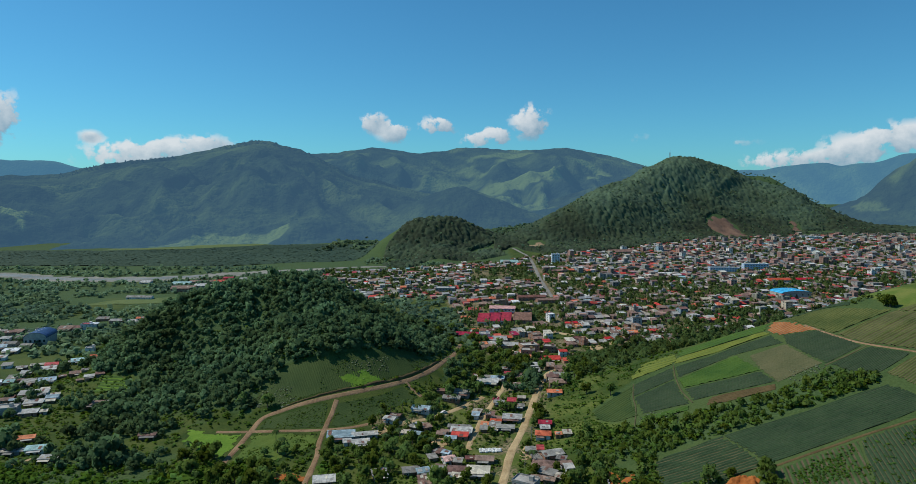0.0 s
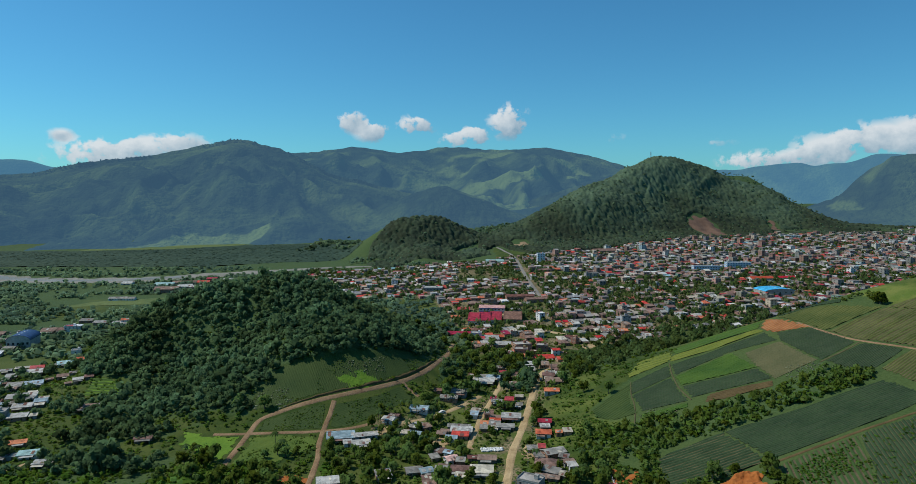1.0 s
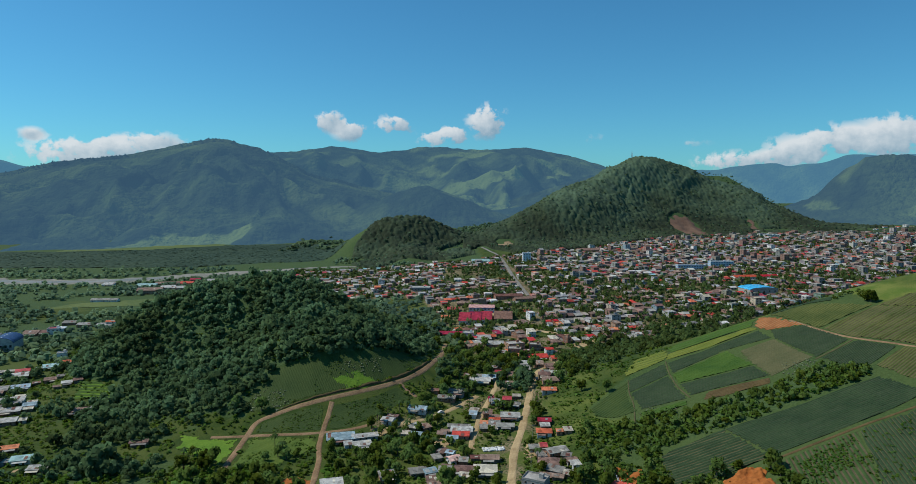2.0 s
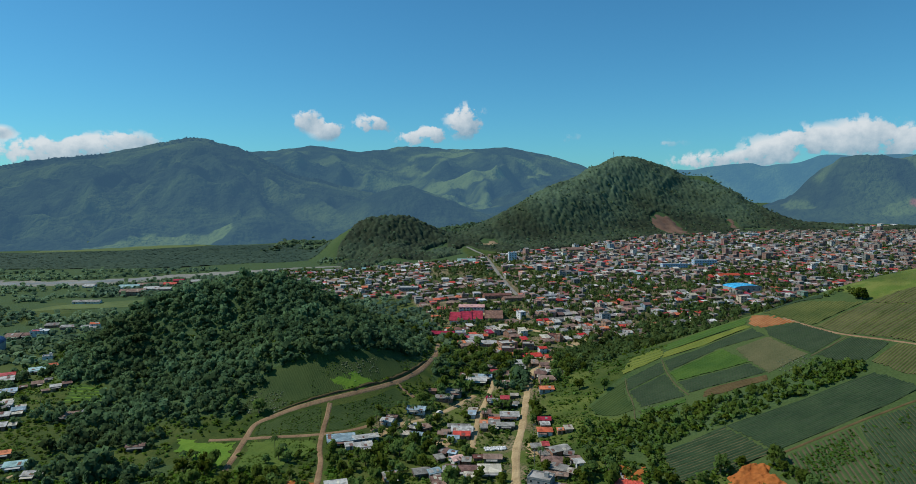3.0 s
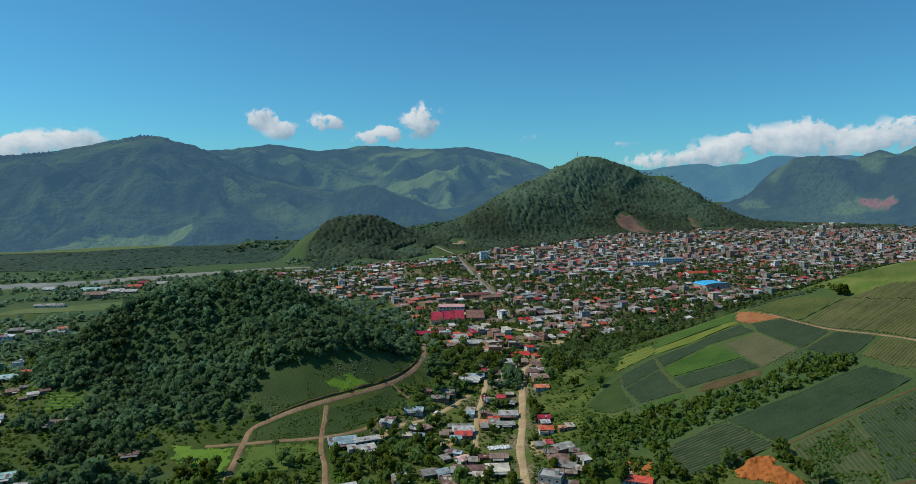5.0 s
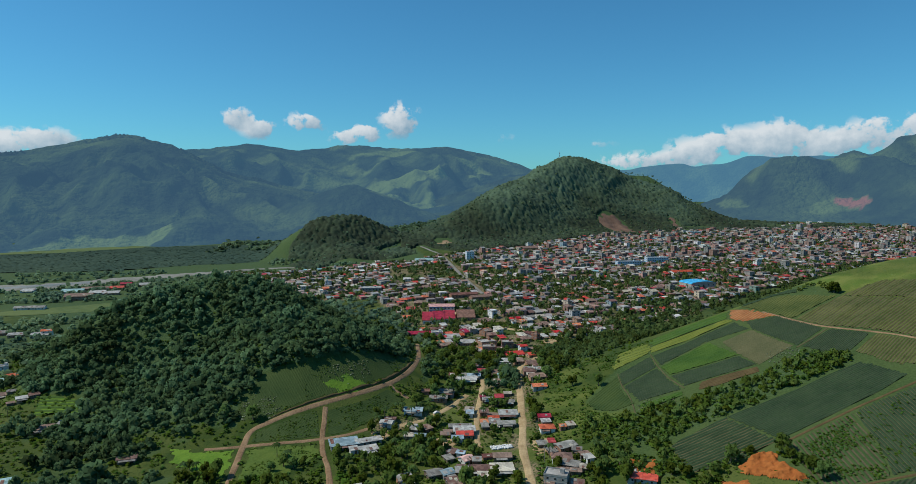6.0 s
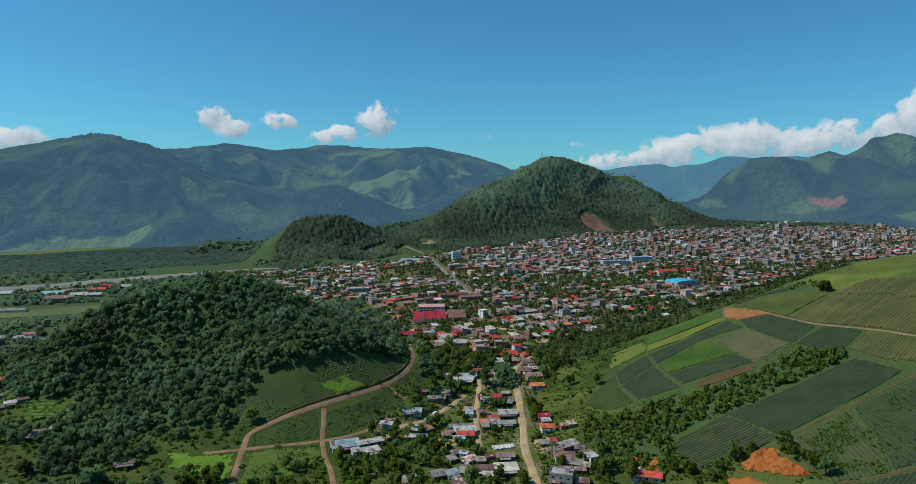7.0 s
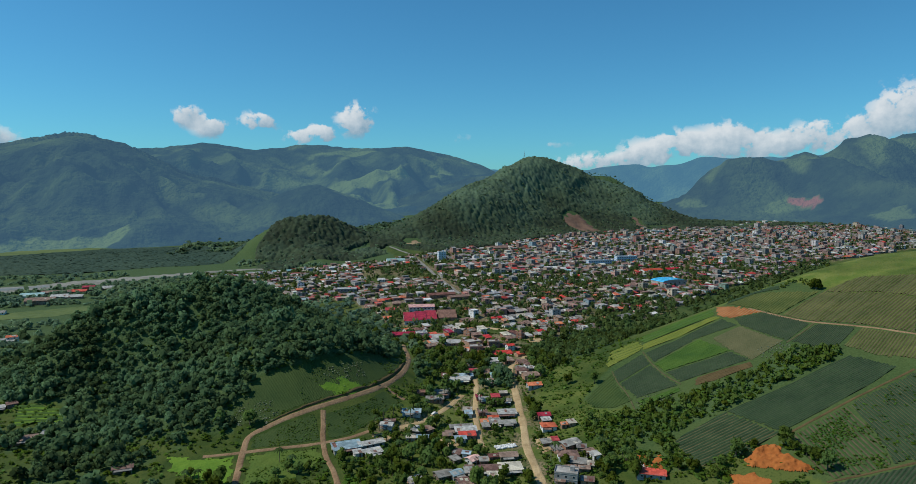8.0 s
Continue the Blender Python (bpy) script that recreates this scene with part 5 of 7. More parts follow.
woods("gully_shrubs", _x, _y, 2.1 * _s, 1.6 * _s, CROWNS_SOFT, LEAF_SHRUB, "bright leafy undergrowth in the gully between fields", 33, "bushes")


def valley_floor(x, y):
    return 0.75 * ease(-0.5, 0.1, fbm(x / 120, y / 90, 3, 87)) * (mast_hill(x, y) < 4) * (knoll(x, y) < 3)


_x, _y = sow(_r, (-330, 620, 1560, 2250), 15, valley_floor)
_s = _r.uniform(0.7, 1.3, len(_x))
woods("valley_trees", _x, _y, 11 * _s, 7 * _s, CROWNS_SOFT, LEAF_HAZED, "trees on the valley floor behind the hills", 34)


def grass_tufts(x, y):
    return 0.75 * ease(-0.2, 0.3, fbm(x / 9, y / 9, 3, 99)) * (inside(MEADOW_BRIGHT, x, y) | inside(MEADOW_EAST, x, y) | inside(CROP_LOWER, x, y) | inside(CROP_EAST, x, y) | inside(CROP_UPPER, x, y) & ((x < -70) | (x > -48)) & (fbm(x / 20, y / 20, 2, 100) > -0.1))


_x, _y = sow(_r, (-160, -10, 334, 490), 1.15, grass_tufts)
_s = _r.uniform(0.4, 1.2, len(_x))
woods("weeds", _x, _y, 0.8 * _s, 0.42 * _s, CROWNS_SOFT, LEAF_SHRUB, "tufts of taller grass and weeds in the meadows", 29, "weeds")


def meadow_weeds(x, y):
    """Rank grass on the open slope between the road and the plots."""
    d = inside([(30, 345), (52, 470), (110, 440), (140, 432), (112, 412), (80, 384), (80, 366), (94, 350), (70, 340)], x, y) * ease(-0.35, 0.25, fbm(x / 11, y / 11, 3, 111))
    return 0.8 * d * (near_line(MAIN_ROAD, x, y) > 4.5)


_q = np.random.default_rng(61)
_x, _y = sow(_q, (28, 142, 338, 472), 1.6, meadow_weeds)
_s = _q.uniform(0.4, 1.3, len(_x))
woods("meadow_weeds", _x, _y, 1.2 * _s, 0.28 * _s, CROWNS_SOFT, LEAF_LUSH, "rank bright green grass and weeds on the slope", 41, "weeds")


def pale_plants(x, y):
    """Drying grey-green leaves left in parts of the plots."""
    spots = ([(183, 354), (196, 351), (198, 333), (181, 331), (177, 341)], [(100, 358), (109, 359), (120, 346), (114, 337), (101, 344)],
             [(-128, 414), (-116, 421), (-103, 418), (-106, 403), (-118, 399), (-128, 404)], [(-73, 440), (-62, 448), (-46, 454), (-49, 440), (-63, 431), (-73, 432)])
    w = 2.5 * vnoise(x / 4, y / 4, 113)
    return 0.7 * sum(inside(p, x + w, y - w) for p in spots) * ease(-0.5, 0.1, fbm(x / 6, y / 6, 2, 112))


LEAF_PALE = leafy("leaf_pale", (0.19, 0.23, 0.13), (0.36, 0.39, 0.27), 0.15, 1.2, 0.4, thin=0.4, clump=0.3)
_x, _y = sow(_q, (-132, 202, 325, 460), 1.25, pale_plants)
_s = _q.uniform(0.35, 1.1, len(_x))
woods("pale_plants", _x, _y, 0.9 * _s, 0.4 * _s, CROWNS_SOFT, LEAF_PALE, "pale grey-green drying crop leaves in patches", 42, "crop")


def bean_rows(x, y):
    bushy = inside([(143, 271), (168, 273), (160, 251), (152, 234), (138, 243)], x, y)
    return (0.22 + 0.78 * bushy) * inside([(136, 274), (171, 276), (212, 277), (190, 232), (150, 236), (131, 243), (131, 256)], x, y) * ease(-0.5, 0.0, fbm(x / 14, y / 14, 3, 94))


_x, _y = sow(_r, (130, 225, 225, 290), 1.15, bean_rows)
_s = _r.uniform(0.5, 1.2, len(_x))
woods("bean_plants", _x, _y, 1.0 * _s, 0.6 * _s, CROWNS_SOFT, LEAF_LUSH, "bushy dark green crop plants in rows", 17, "crop")


def ridge_bushes(x, y):
    return 0.5 * ease(0.25, 0.5, fbm(x / 12, y / 12, 2, 96)) * inside([(232, 392), (250, 398), (300, 432), (340, 436), (330, 452), (240, 445)], x, y)


_x, _y = sow(_r, (225, 350, 385, 455), 3.5, ridge_bushes)
_s = _r.uniform(0.5, 1.2, len(_x))
woods("ridge_bushes", _x, _y, 2.0 * _s, 2.0 * _s, CROWNS_MID, LEAF_SCRUB, "scattered green bushes along the grassy ridge", 19, "bushes")

# ---------------------------------------------------------------- building materials
def sheet_roof(name, a, b, rough=0.45, metal=0.0):
    return surface(name, a, b, 0.35, 2.5, rough, 0.25, metal, vary=0.22, spread=0.8, sheets=0.3 if rough > 0.42 else 0.12)


ROOFS = {
    "red": sheet_roof("red_roof_sheet", (0.42, 0.030, 0.022), (0.58, 0.065, 0.040)),
    "crimson": sheet_roof("crimson_roof_sheet", (0.28, 0.018, 0.030), (0.42, 0.046, 0.060)),
    "orange": sheet_roof("orange_clay_roof", (0.45, 0.10, 0.045), (0.60, 0.17, 0.08), 0.8),
    "pink": sheet_roof("faded_pink_roof", (0.48, 0.25, 0.22), (0.62, 0.36, 0.32)),
    "rust": sheet_roof("rusted_roof_sheet", (0.135, 0.080, 0.060), (0.26, 0.165, 0.13), 0.8),
    "brown": sheet_roof("dark_brown_roof", (0.13, 0.060, 0.045), (0.21, 0.10, 0.075), 0.8),
    "grey": sheet_roof("weathered_grey_roof", (0.15, 0.142, 0.125), (0.29, 0.275, 0.245), 0.8),
    "light": sheet_roof("bare_zinc_roof", (0.26, 0.255, 0.235), (0.44, 0.43, 0.40), 0.75),
    "white": sheet_roof("white_roof", (0.62, 0.63, 0.62), (0.80, 0.80, 0.78)),
    "tan": sheet_roof("patched_tan_roof", (0.34, 0.30, 0.23), (0.52, 0.47, 0.38), 0.8),
    "blue": sheet_roof("pale_blue_roof", (0.20, 0.29, 0.34), (0.34, 0.43, 0.47), 0.65),
    "bright_blue": sheet_roof("bright_blue_roof", (0.035, 0.34, 0.62), (0.06, 0.44, 0.72)),
    "navy": sheet_roof("navy_roof", (0.030, 0.055, 0.15), (0.055, 0.09, 0.21)),
    "teal": sheet_roof("teal_roof", (0.18, 0.33, 0.32), (0.30, 0.44, 0.42), 0.7),
    "concrete": sheet_roof("flat_concrete_roof", (0.24, 0.22, 0.20), (0.38, 0.36, 0.33), 0.9),
}
WALLS = {
    "brick": surface("bare_brick_wall", (0.26, 0.135, 0.085), (0.40, 0.23, 0.155), 0.6, 5.0, 0.9, 0.4, vary=0.2),
    "concrete": surface("grey_render_wall", (0.26, 0.25, 0.23), (0.42, 0.40, 0.37), 0.5, 5.0, 0.9, 0.3, vary=0.2),
    "white": surface("white_painted_wall", (0.58, 0.57, 0.53), (0.78, 0.77, 0.73), 0.5, 5.0, 0.85, 0.2, vary=0.12),
    "wood": surface("grey_board_wall", (0.12, 0.095, 0.07), (0.24, 0.19, 0.145), 0.7, 6.0, 0.9, 0.5, vary=0.25),
    "blue": surface("blue_painted_wall", (0.08, 0.15, 0.38), (0.13, 0.23, 0.50), 0.5, 5.0, 0.8, 0.2),
    "sky_blue": surface("sky_blue_wall", (0.14, 0.33, 0.58), (0.22, 0.44, 0.68), 0.5, 5.0, 0.8, 0.2),
    "pale_blue": surface("pale_blue_wall", (0.50, 0.58, 0.62), (0.64, 0.70, 0.73), 0.5, 5.0, 0.8, 0.2),
}
PANE = surface("dark_window_pane", (0.015, 0.02, 0.025), (0.03, 0.04, 0.045), 0.5, 3.0, 0.15, 0)
DOOR = surface("brown_door_board", (0.10, 0.06, 0.035), (0.20, 0.12, 0.07), 0.8, 6.0, 0.7, 0.2, vary=0.3)
FRAME = surface("pale_window_frame", (0.40, 0.38, 0.34), (0.6, 0.58, 0.54), 0.8, 6.0, 0.7, 0.1, vary=0.3)
POST = surface("weathered_post", (0.20, 0.18, 0.15), (0.34, 0.31, 0.27), 0.8, 6.0, 0.85, 0.2)


# ---------------------------------------------------------------- houses
def box_mesh(x0, x1, y0, y1, z0, z1):
    v = [(x, y, z) for z in (z0, z1) for x, y in ((x0, y0), (x1, y0), (x1, y1), (x0, y1))]
    f = [(3, 2, 1, 0), (4, 5, 6, 7), (0, 1, 5, 4), (1, 2, 6, 5), (2, 3, 7, 6), (3, 0, 4, 7)]
    return v, f


def joined(pieces):
    v, f = [], []
    for a, b in pieces:
        f += [tuple(i + len(v) for i in q) for q in b]
        v += a
    return v, f


def part(name, shape, mat, parent, label=""):
    """Links vertices and faces as one mesh object under a thing or a part."""
    me = bpy.data.meshes.new(name)
    me.from_pydata(shape[0], [], shape[1])
    me.materials.append(mat)
    ob = new(name, me)
    ob.parent = parent
    if label:
        ob["label"] = label
    return ob


def slab(corners, thick):
    """A four-cornered sheet with thickness, from its upper corners."""
    low = [(x, y, z - thick) for x, y, z in corners]
    return list(corners) + low, [(0, 1, 2, 3), (7, 6, 5, 4), (0, 4, 5, 1), (1, 5, 6, 2), (2, 6, 7, 3), (3, 7, 4, 0)]


def sheeted(x, rows, thick, every=1.1, deep=0.07):
    """A seamed metal roof as one shell: rows of (y, z) from back to front, seams standing proud every so often along x."""
    n = max(2, int(2 * x / every))
    cols = [(-x, deep), (-x + 0.09, 0)]
    for k in range(1, n):
        u = -x + 2 * x * k / n
        cols += [(u - 0.09, 0), (u, deep), (u + 0.09, 0)]
    cols += [(x - 0.09, 0), (x, deep)]
    m = len(rows)
    v = [(u, yy, zz + up) for u, up in cols for yy, zz in rows] + [(u, yy, zz - thick) for u, _ in cols for yy, zz in rows]
    low = len(cols) * m
    f = []
    for i in range(len(cols) - 1):
        for k in range(m - 1):
            a = i * m + k
            f += [(a, a + 1, a + m + 1, a + m), (low + a, low + a + m, low + a + m + 1, low + a + 1)]
        a, b = i * m, i * m + m - 1
        f += [(a, a + m, low + a + m, low + a), (b, low + b, low + b + m, b + m)]
    for k in range(m - 1):
        a, b = k, (len(cols) - 1) * m + k
        f += [(a, low + a, low + a + 1, a + 1), (b, b + 1, low + b + 1, low + b)]
    return v, f


def ring(s, p, z0, z1, thick):
    """A low wall round a flat roof, as one piece."""
    v = [(x, y, z) for x, y, z in [(sx * w, sy * d, z) for w, d, z in ((s, p, z0), (s, p, z1), (s - thick, p - thick, z1), (s - thick, p - thick, z0)) for sx, sy in ((-1, -1), (1, -1), (1, 1), (-1, 1))]]
    return v, [(4 * r + k, 4 * r + (k + 1) % 4, 4 * ((r + 1) % 4) + (k + 1) % 4, 4 * ((r + 1) % 4) + k) for r in range(4) for k in range(4)]


def roof_shape(form, w, d, h, over=0.6, rise=0.32):
    x, y = w / 2 + over, d / 2 + over
    if form == "gable":
        e, r = h - over * rise, h + d / 2 * rise
        return sheeted(x, [(y, e), (0.0, r), (-y, e)], 0.14)
    if form == "shed":
        return sheeted(x, [(y, h + d * 0.13 + 0.1), (-y, h - 0.1)], 0.12)
    if form == "hip":
        r, k = h + min(w, d) / 2 * 0.42, max(w - d, 0.6) / 2
        v = [(-x, -y, h), (x, -y, h), (x, y, h), (-x, y, h), (-k, 0, r), (k, 0, r)]
        v += [(a, b, h - 0.14) for a, b, _ in v[:4]]
        f = [(0, 1, 5, 4), (1, 2, 5), (2, 3, 4, 5), (3, 0, 4), (9, 8, 7, 6), (0, 6, 7, 1), (1, 7, 8, 2), (2, 8, 9, 3), (3, 9, 6, 0)]
        return v, f
    s, p = w / 2 + 0.12, d / 2 + 0.12
    return box_mesh(-s, s, -p, p, h - 0.02, h + 0.2)


def add_roof(form, w, d, h, roof, wall, base, over=0.6, rise=0.32):
    part("roof", roof_shape(form, w, d, h, over, rise), ROOFS[roof], base)
    if form == "flat":
        s, p = w / 2 + 0.12, d / 2 + 0.12
        part("parapet", ring(s, p, h + 0.2, h + 0.85, 0.2), WALLS[wall], base)
        part("stair_head", box_mesh(s * 0.3, s * 0.3 + 2.0, -0.4, 1.8, h + 0.2, h + 2.3), WALLS[wall], base)


def wall_shape(form, w, d, h):
    v, f = box_mesh(-w / 2, w / 2, -d / 2, d / 2, -1.2, h)
    if form == "gable":
        r = h + d / 2 * 0.32 - 0.16
        v, f = joined([(v, f)] + [([(s * w / 2, -d / 2, h), (s * w / 2, d / 2, h), (s * w / 2, 0, r), (s * (w / 2 - 0.15), -d / 2, h), (s * (w / 2 - 0.15), d / 2, h), (s * (w / 2 - 0.15), 0, r)],
                                   [(0, 1, 2), (5, 4, 3)]) for s in (-1, 1)])
    elif form == "shed":
        hi = h + d * 0.13 - 0.05
        v, f = joined([(v, f), ([(-w / 2, d / 2, h), (w / 2, d / 2, h), (w / 2, d / 2, hi), (-w / 2, d / 2, hi)], [(3, 2, 1, 0)]),
                       ([(-w / 2, -d / 2, h), (-w / 2, d / 2, h), (-w / 2, d / 2, hi)], [(2, 1, 0)]), ([(w / 2, -d / 2, h), (w / 2, d / 2, h), (w / 2, d / 2, hi)], [(0, 1, 2)])])
    return v, f


ROOF_WORDS = {"red": "bright red", "crimson": "crimson", "orange": "orange", "pink": "faded pink", "rust": "rusty brown", "brown": "dark brown", "grey": "weathered grey",
              "light": "pale zinc", "white": "white", "tan": "patched tan", "blue": "pale blue", "bright_blue": "bright blue", "navy": "navy", "teal": "teal", "concrete": "flat concrete"}
WALL_WORDS = {"brick": "bare brick", "concrete": "grey rendered", "white": "white painted", "wood": "grey board", "blue": "blue painted", "pale_blue": "pale blue"}
house_rng = random.Random(11)


def house(x, y, w, d, turn, storeys, form, roof, wall, group="", name="house", tall=2.7, place="beside the dirt road"):
    """A small building: walls, roof, a door and windows as parts."""
    rng = house_rng
    z = float(height(x, y))
    base = new(name)
    base.matrix_world = pose(x, y, z, 0, 0, turn)
    h = tall * storeys
    part("wall", wall_shape(form, w, d, h), WALLS[wall], base)
    add_roof(form, w, d, h, roof, wall, base)
    if form in ("shed", "gable"):
        tilt = 0.32 if form == "gable" else (d * 0.13 + 0.2) / (d + 1.2)
        foot = h - 0.6 * 0.32 if form == "gable" else h - 0.1
        deep = d / 2 + 0.5 if form == "gable" else d + 1.0
        for _ in range(rng.choice((0, 1, 1, 2, 3)) if roof not in ("red", "crimson") else rng.choice((0, 0, 1))):
            pw, p0 = rng.uniform(0.9, 2.2), rng.uniform(0, 0.5) * deep
            p1 = min(deep, p0 + rng.uniform(0.3, 0.6) * deep)
            u = rng.uniform(-w / 2, w / 2 - pw)
            y0 = -d / 2 - 0.6
            patch = slab([(u, y0 + p1, foot + tilt * p1 + 0.11), (u, y0 + p0, foot + tilt * p0 + 0.11), (u + pw, y0 + p0, foot + tilt * p0 + 0.11), (u + pw, y0 + p1, foot + tilt * p1 + 0.11)], 0.08)
            part("roof_patch", patch, ROOFS[rng.choice(("rust", "light", "grey", "tan", "brown"))], base, "patched roof sheet")
    if storeys == 1 and w > 5 and name == "house" and rng.random() < 0.5:
        pw = w * rng.uniform(0.5, 1.0)
        u = rng.uniform(-w / 2, w / 2 - pw)
        y1, y0 = -d / 2 - 0.02, -d / 2 - 2.3
        part("porch_roof", slab([(u, y1, h - 0.35), (u, y0, h - 0.75), (u + pw, y0, h - 0.75), (u + pw, y1, h - 0.35)], 0.1), ROOFS[rng.choice(("rust", "grey", "light", "tan"))], base)
        for q in (u + 0.15, u + pw - 0.3):
            part("post", box_mesh(q, q + 0.15, y0 + 0.1, y0 + 0.25, -1.0, h - 0.8), POST, base)
    if storeys > 1:
        for s in range(1, storeys):
            part("floor_band", box_mesh(-w / 2 - 0.1, w / 2 + 0.1, -d / 2 - 0.1, d / 2 + 0.1, s * tall - 0.15, s * tall + 0.12), WALLS["concrete"], base)
    door_x = rng.uniform(-0.3, 0.3) * w
    part("door", box_mesh(door_x - 0.5, door_x + 0.5, -d / 2 - 0.06, -d / 2 + 0.05, 0.0, 2.05), DOOR, base)
    for s in range(storeys):
        n = max(1, int(w / 3.6))
        for k in range(n):
            u = -w / 2 + (k + 0.5) * w / n
            if s == 0 and abs(u - door_x) < 1.2:
                continue
            win = part("window", box_mesh(u - 0.6, u + 0.6, -d / 2 - 0.05, -d / 2 + 0.04, s * tall + 0.9, s * tall + 2.0), FRAME, base)
            part("pane", box_mesh(u - 0.5, u + 0.5, -d / 2 - 0.08, -d / 2 - 0.02, s * tall + 1.0, s * tall + 1.9), PANE, win)
        win = part("window", box_mesh(-w / 2 - 0.05, -w / 2 + 0.04, -0.6, 0.6, s * tall + 0.9, s * tall + 2.0), FRAME, base)
        part("pane", box_mesh(-w / 2 - 0.08, -w / 2 - 0.02, -0.5, 0.5, s * tall + 1.0, s * tall + 1.9), PANE, win)
    kind = {1: "", 2: "two-storey "}.get(storeys, "tall ")
    tagged(base, f"{kind}{WALL_WORDS[wall]} {name} with {ROOF_WORDS[roof]} roof {place}", name, group)
    BUILT.append((x, y, math.hypot(w, d) / 2))
    return base


BUILT = []
LANE_HOUSES = [(-41, 394, 7, 6, -25, 1, "gable", "light", "white"), (-23, 411, 11, 8, -15, 1, "gable", "blue", "white"), (-4, 430, 11, 7, -12, 1, "gable", "grey", "brick"),
    (3, 440, 10, 7, -12, 1, "shed", "grey", "concrete"), (22, 463, 13, 7, -10, 1, "shed", "light", "brick"), (29, 472, 9, 7, -10, 1, "gable", "blue", "concrete"),
    (-26, 383, 5, 4, -30, 1, "shed", "light", "brick"), (-19, 383, 5, 5, 30, 1, "shed", "rust", "brick"), (-24, 373, 6, 5, -20, 1, "gable", "blue", "concrete"),
    (11, 402, 4, 5, -10, 1, "shed", "blue", "white")]
YARD_HOUSES = [(1, 383, 13, 5, -8, 1, "gable", "grey", "wood"), (2, 376, 12, 6, -8, 1, "shed", "light", "concrete"), (1, 369, 9, 5, -8, 1, "shed", "red", "brick"),
    (-4, 366, 6, 5, -8, 1, "gable", "blue", "white"), (-6, 345, 4, 4, -30, 1, "gable", "blue", "white"), (-5, 337, 6, 6, 25, 1, "gable", "pink", "white"),
    (0, 334, 4, 4, -10, 1, "shed", "grey", "brick"), (23, 390, 6, 5, -10, 1, "gable", "orange", "brick"), (33, 393, 11, 6, -8, 1, "shed", "light", "concrete"),
    (16, 385, 4, 4, -8, 1, "shed", "orange", "brick"), (28, 379, 10, 6, -8, 1, "gable", "grey", "wood"), (20, 402, 5, 5, -8, 1, "shed", "rust", "brick"),
    (22, 383, 6, 5, -8, 1, "shed", "grey", "concrete")]
ROADSIDE_HOUSES = [(27, 422, 6, 6, -10, 1, "gable", "light", "wood"), (35, 422, 5, 5, -10, 1, "shed", "crimson", "brick"), (39, 412, 6, 5, -10, 1, "gable", "grey", "wood"),
    (25, 427, 3, 4, -10, 1, "shed", "crimson", "brick"), (14, 336, 9, 6, -8, 1, "gable", "rust", "wood"), (10, 321, 11, 7, -6, 1, "shed", "tan", "concrete"),
    (0, 324, 10, 7, -6, 1, "gable", "rust", "wood"), (-10, 323, 6, 5, -6, 1, "shed", "grey", "brick"), (-24, 324, 8, 7, 12, 1, "gable", "grey", "wood"),
    (-18, 323, 6, 6, 20, 1, "gable", "blue", "concrete"), (-39, 319, 7, 6, 15, 1, "shed", "light", "brick"), (-17, 314, 5, 5, 10, 1, "gable", "rust", "wood"),
    (48, 464, 5, 4, -5, 1, "shed", "teal", "white"), (53, 458, 6, 5, -5, 1, "shed", "light", "concrete"), (41, 449, 5, 5, -5, 1, "gable", "grey", "brick")]
EAST_HOUSES = [(63, 424, 9, 7, -5, 1, "gable", "orange", "concrete"), (68, 443, 11, 9, -5, 1, "gable", "rust", "brick"), (67, 459, 8, 7, -10, 1, "hip", "rust", "brick"),
    (51, 378, 7, 6, -8, 1, "gable", "crimson", "brick"), (48, 363, 8, 7, -8, 1, "hip", "orange", "white"), (56, 360, 3, 4, -5, 1, "gable", "orange", "brick"),
    (49, 337, 11, 7, 20, 1, "gable", "grey", "brick"), (44, 344, 3, 4, -5, 1, "shed", "crimson", "brick"), (43, 325, 10, 8, -15, 1, "hip", "rust", "white"),
    (44, 315, 8, 5, -35, 1, "shed", "grey", "brick"), (32, 302, 11, 8, -30, 2, "flat", "concrete", "concrete"), (28, 300, 4, 4, -30, 1, "shed", "rust", "brick"),
    (55, 318, 4, 4, 10, 1, "shed", "light", "white"), (44, 308, 5, 4, -20, 1, "gable", "rust", "wood")]
FARM_BUILDINGS = [(-67, 369, 15, 8, 8, 1, "shed", "blue", "concrete"), (-53, 370, 13, 4, 14, 1, "shed", "light", "concrete"), (-54, 359, 9, 5, 14, 1, "shed", "light", "brick"), (-65, 311, 10, 6, 10, 1, "shed", "light", "brick"),
    (-62, 360, 4, 4, 12, 1, "shed", "light", "white"), (-178, 370, 9, 5, 8, 1, "gable", "rust", "wood"), (69, 287.5, 13, 5, -30, 1, "shed", "red", "concrete")]
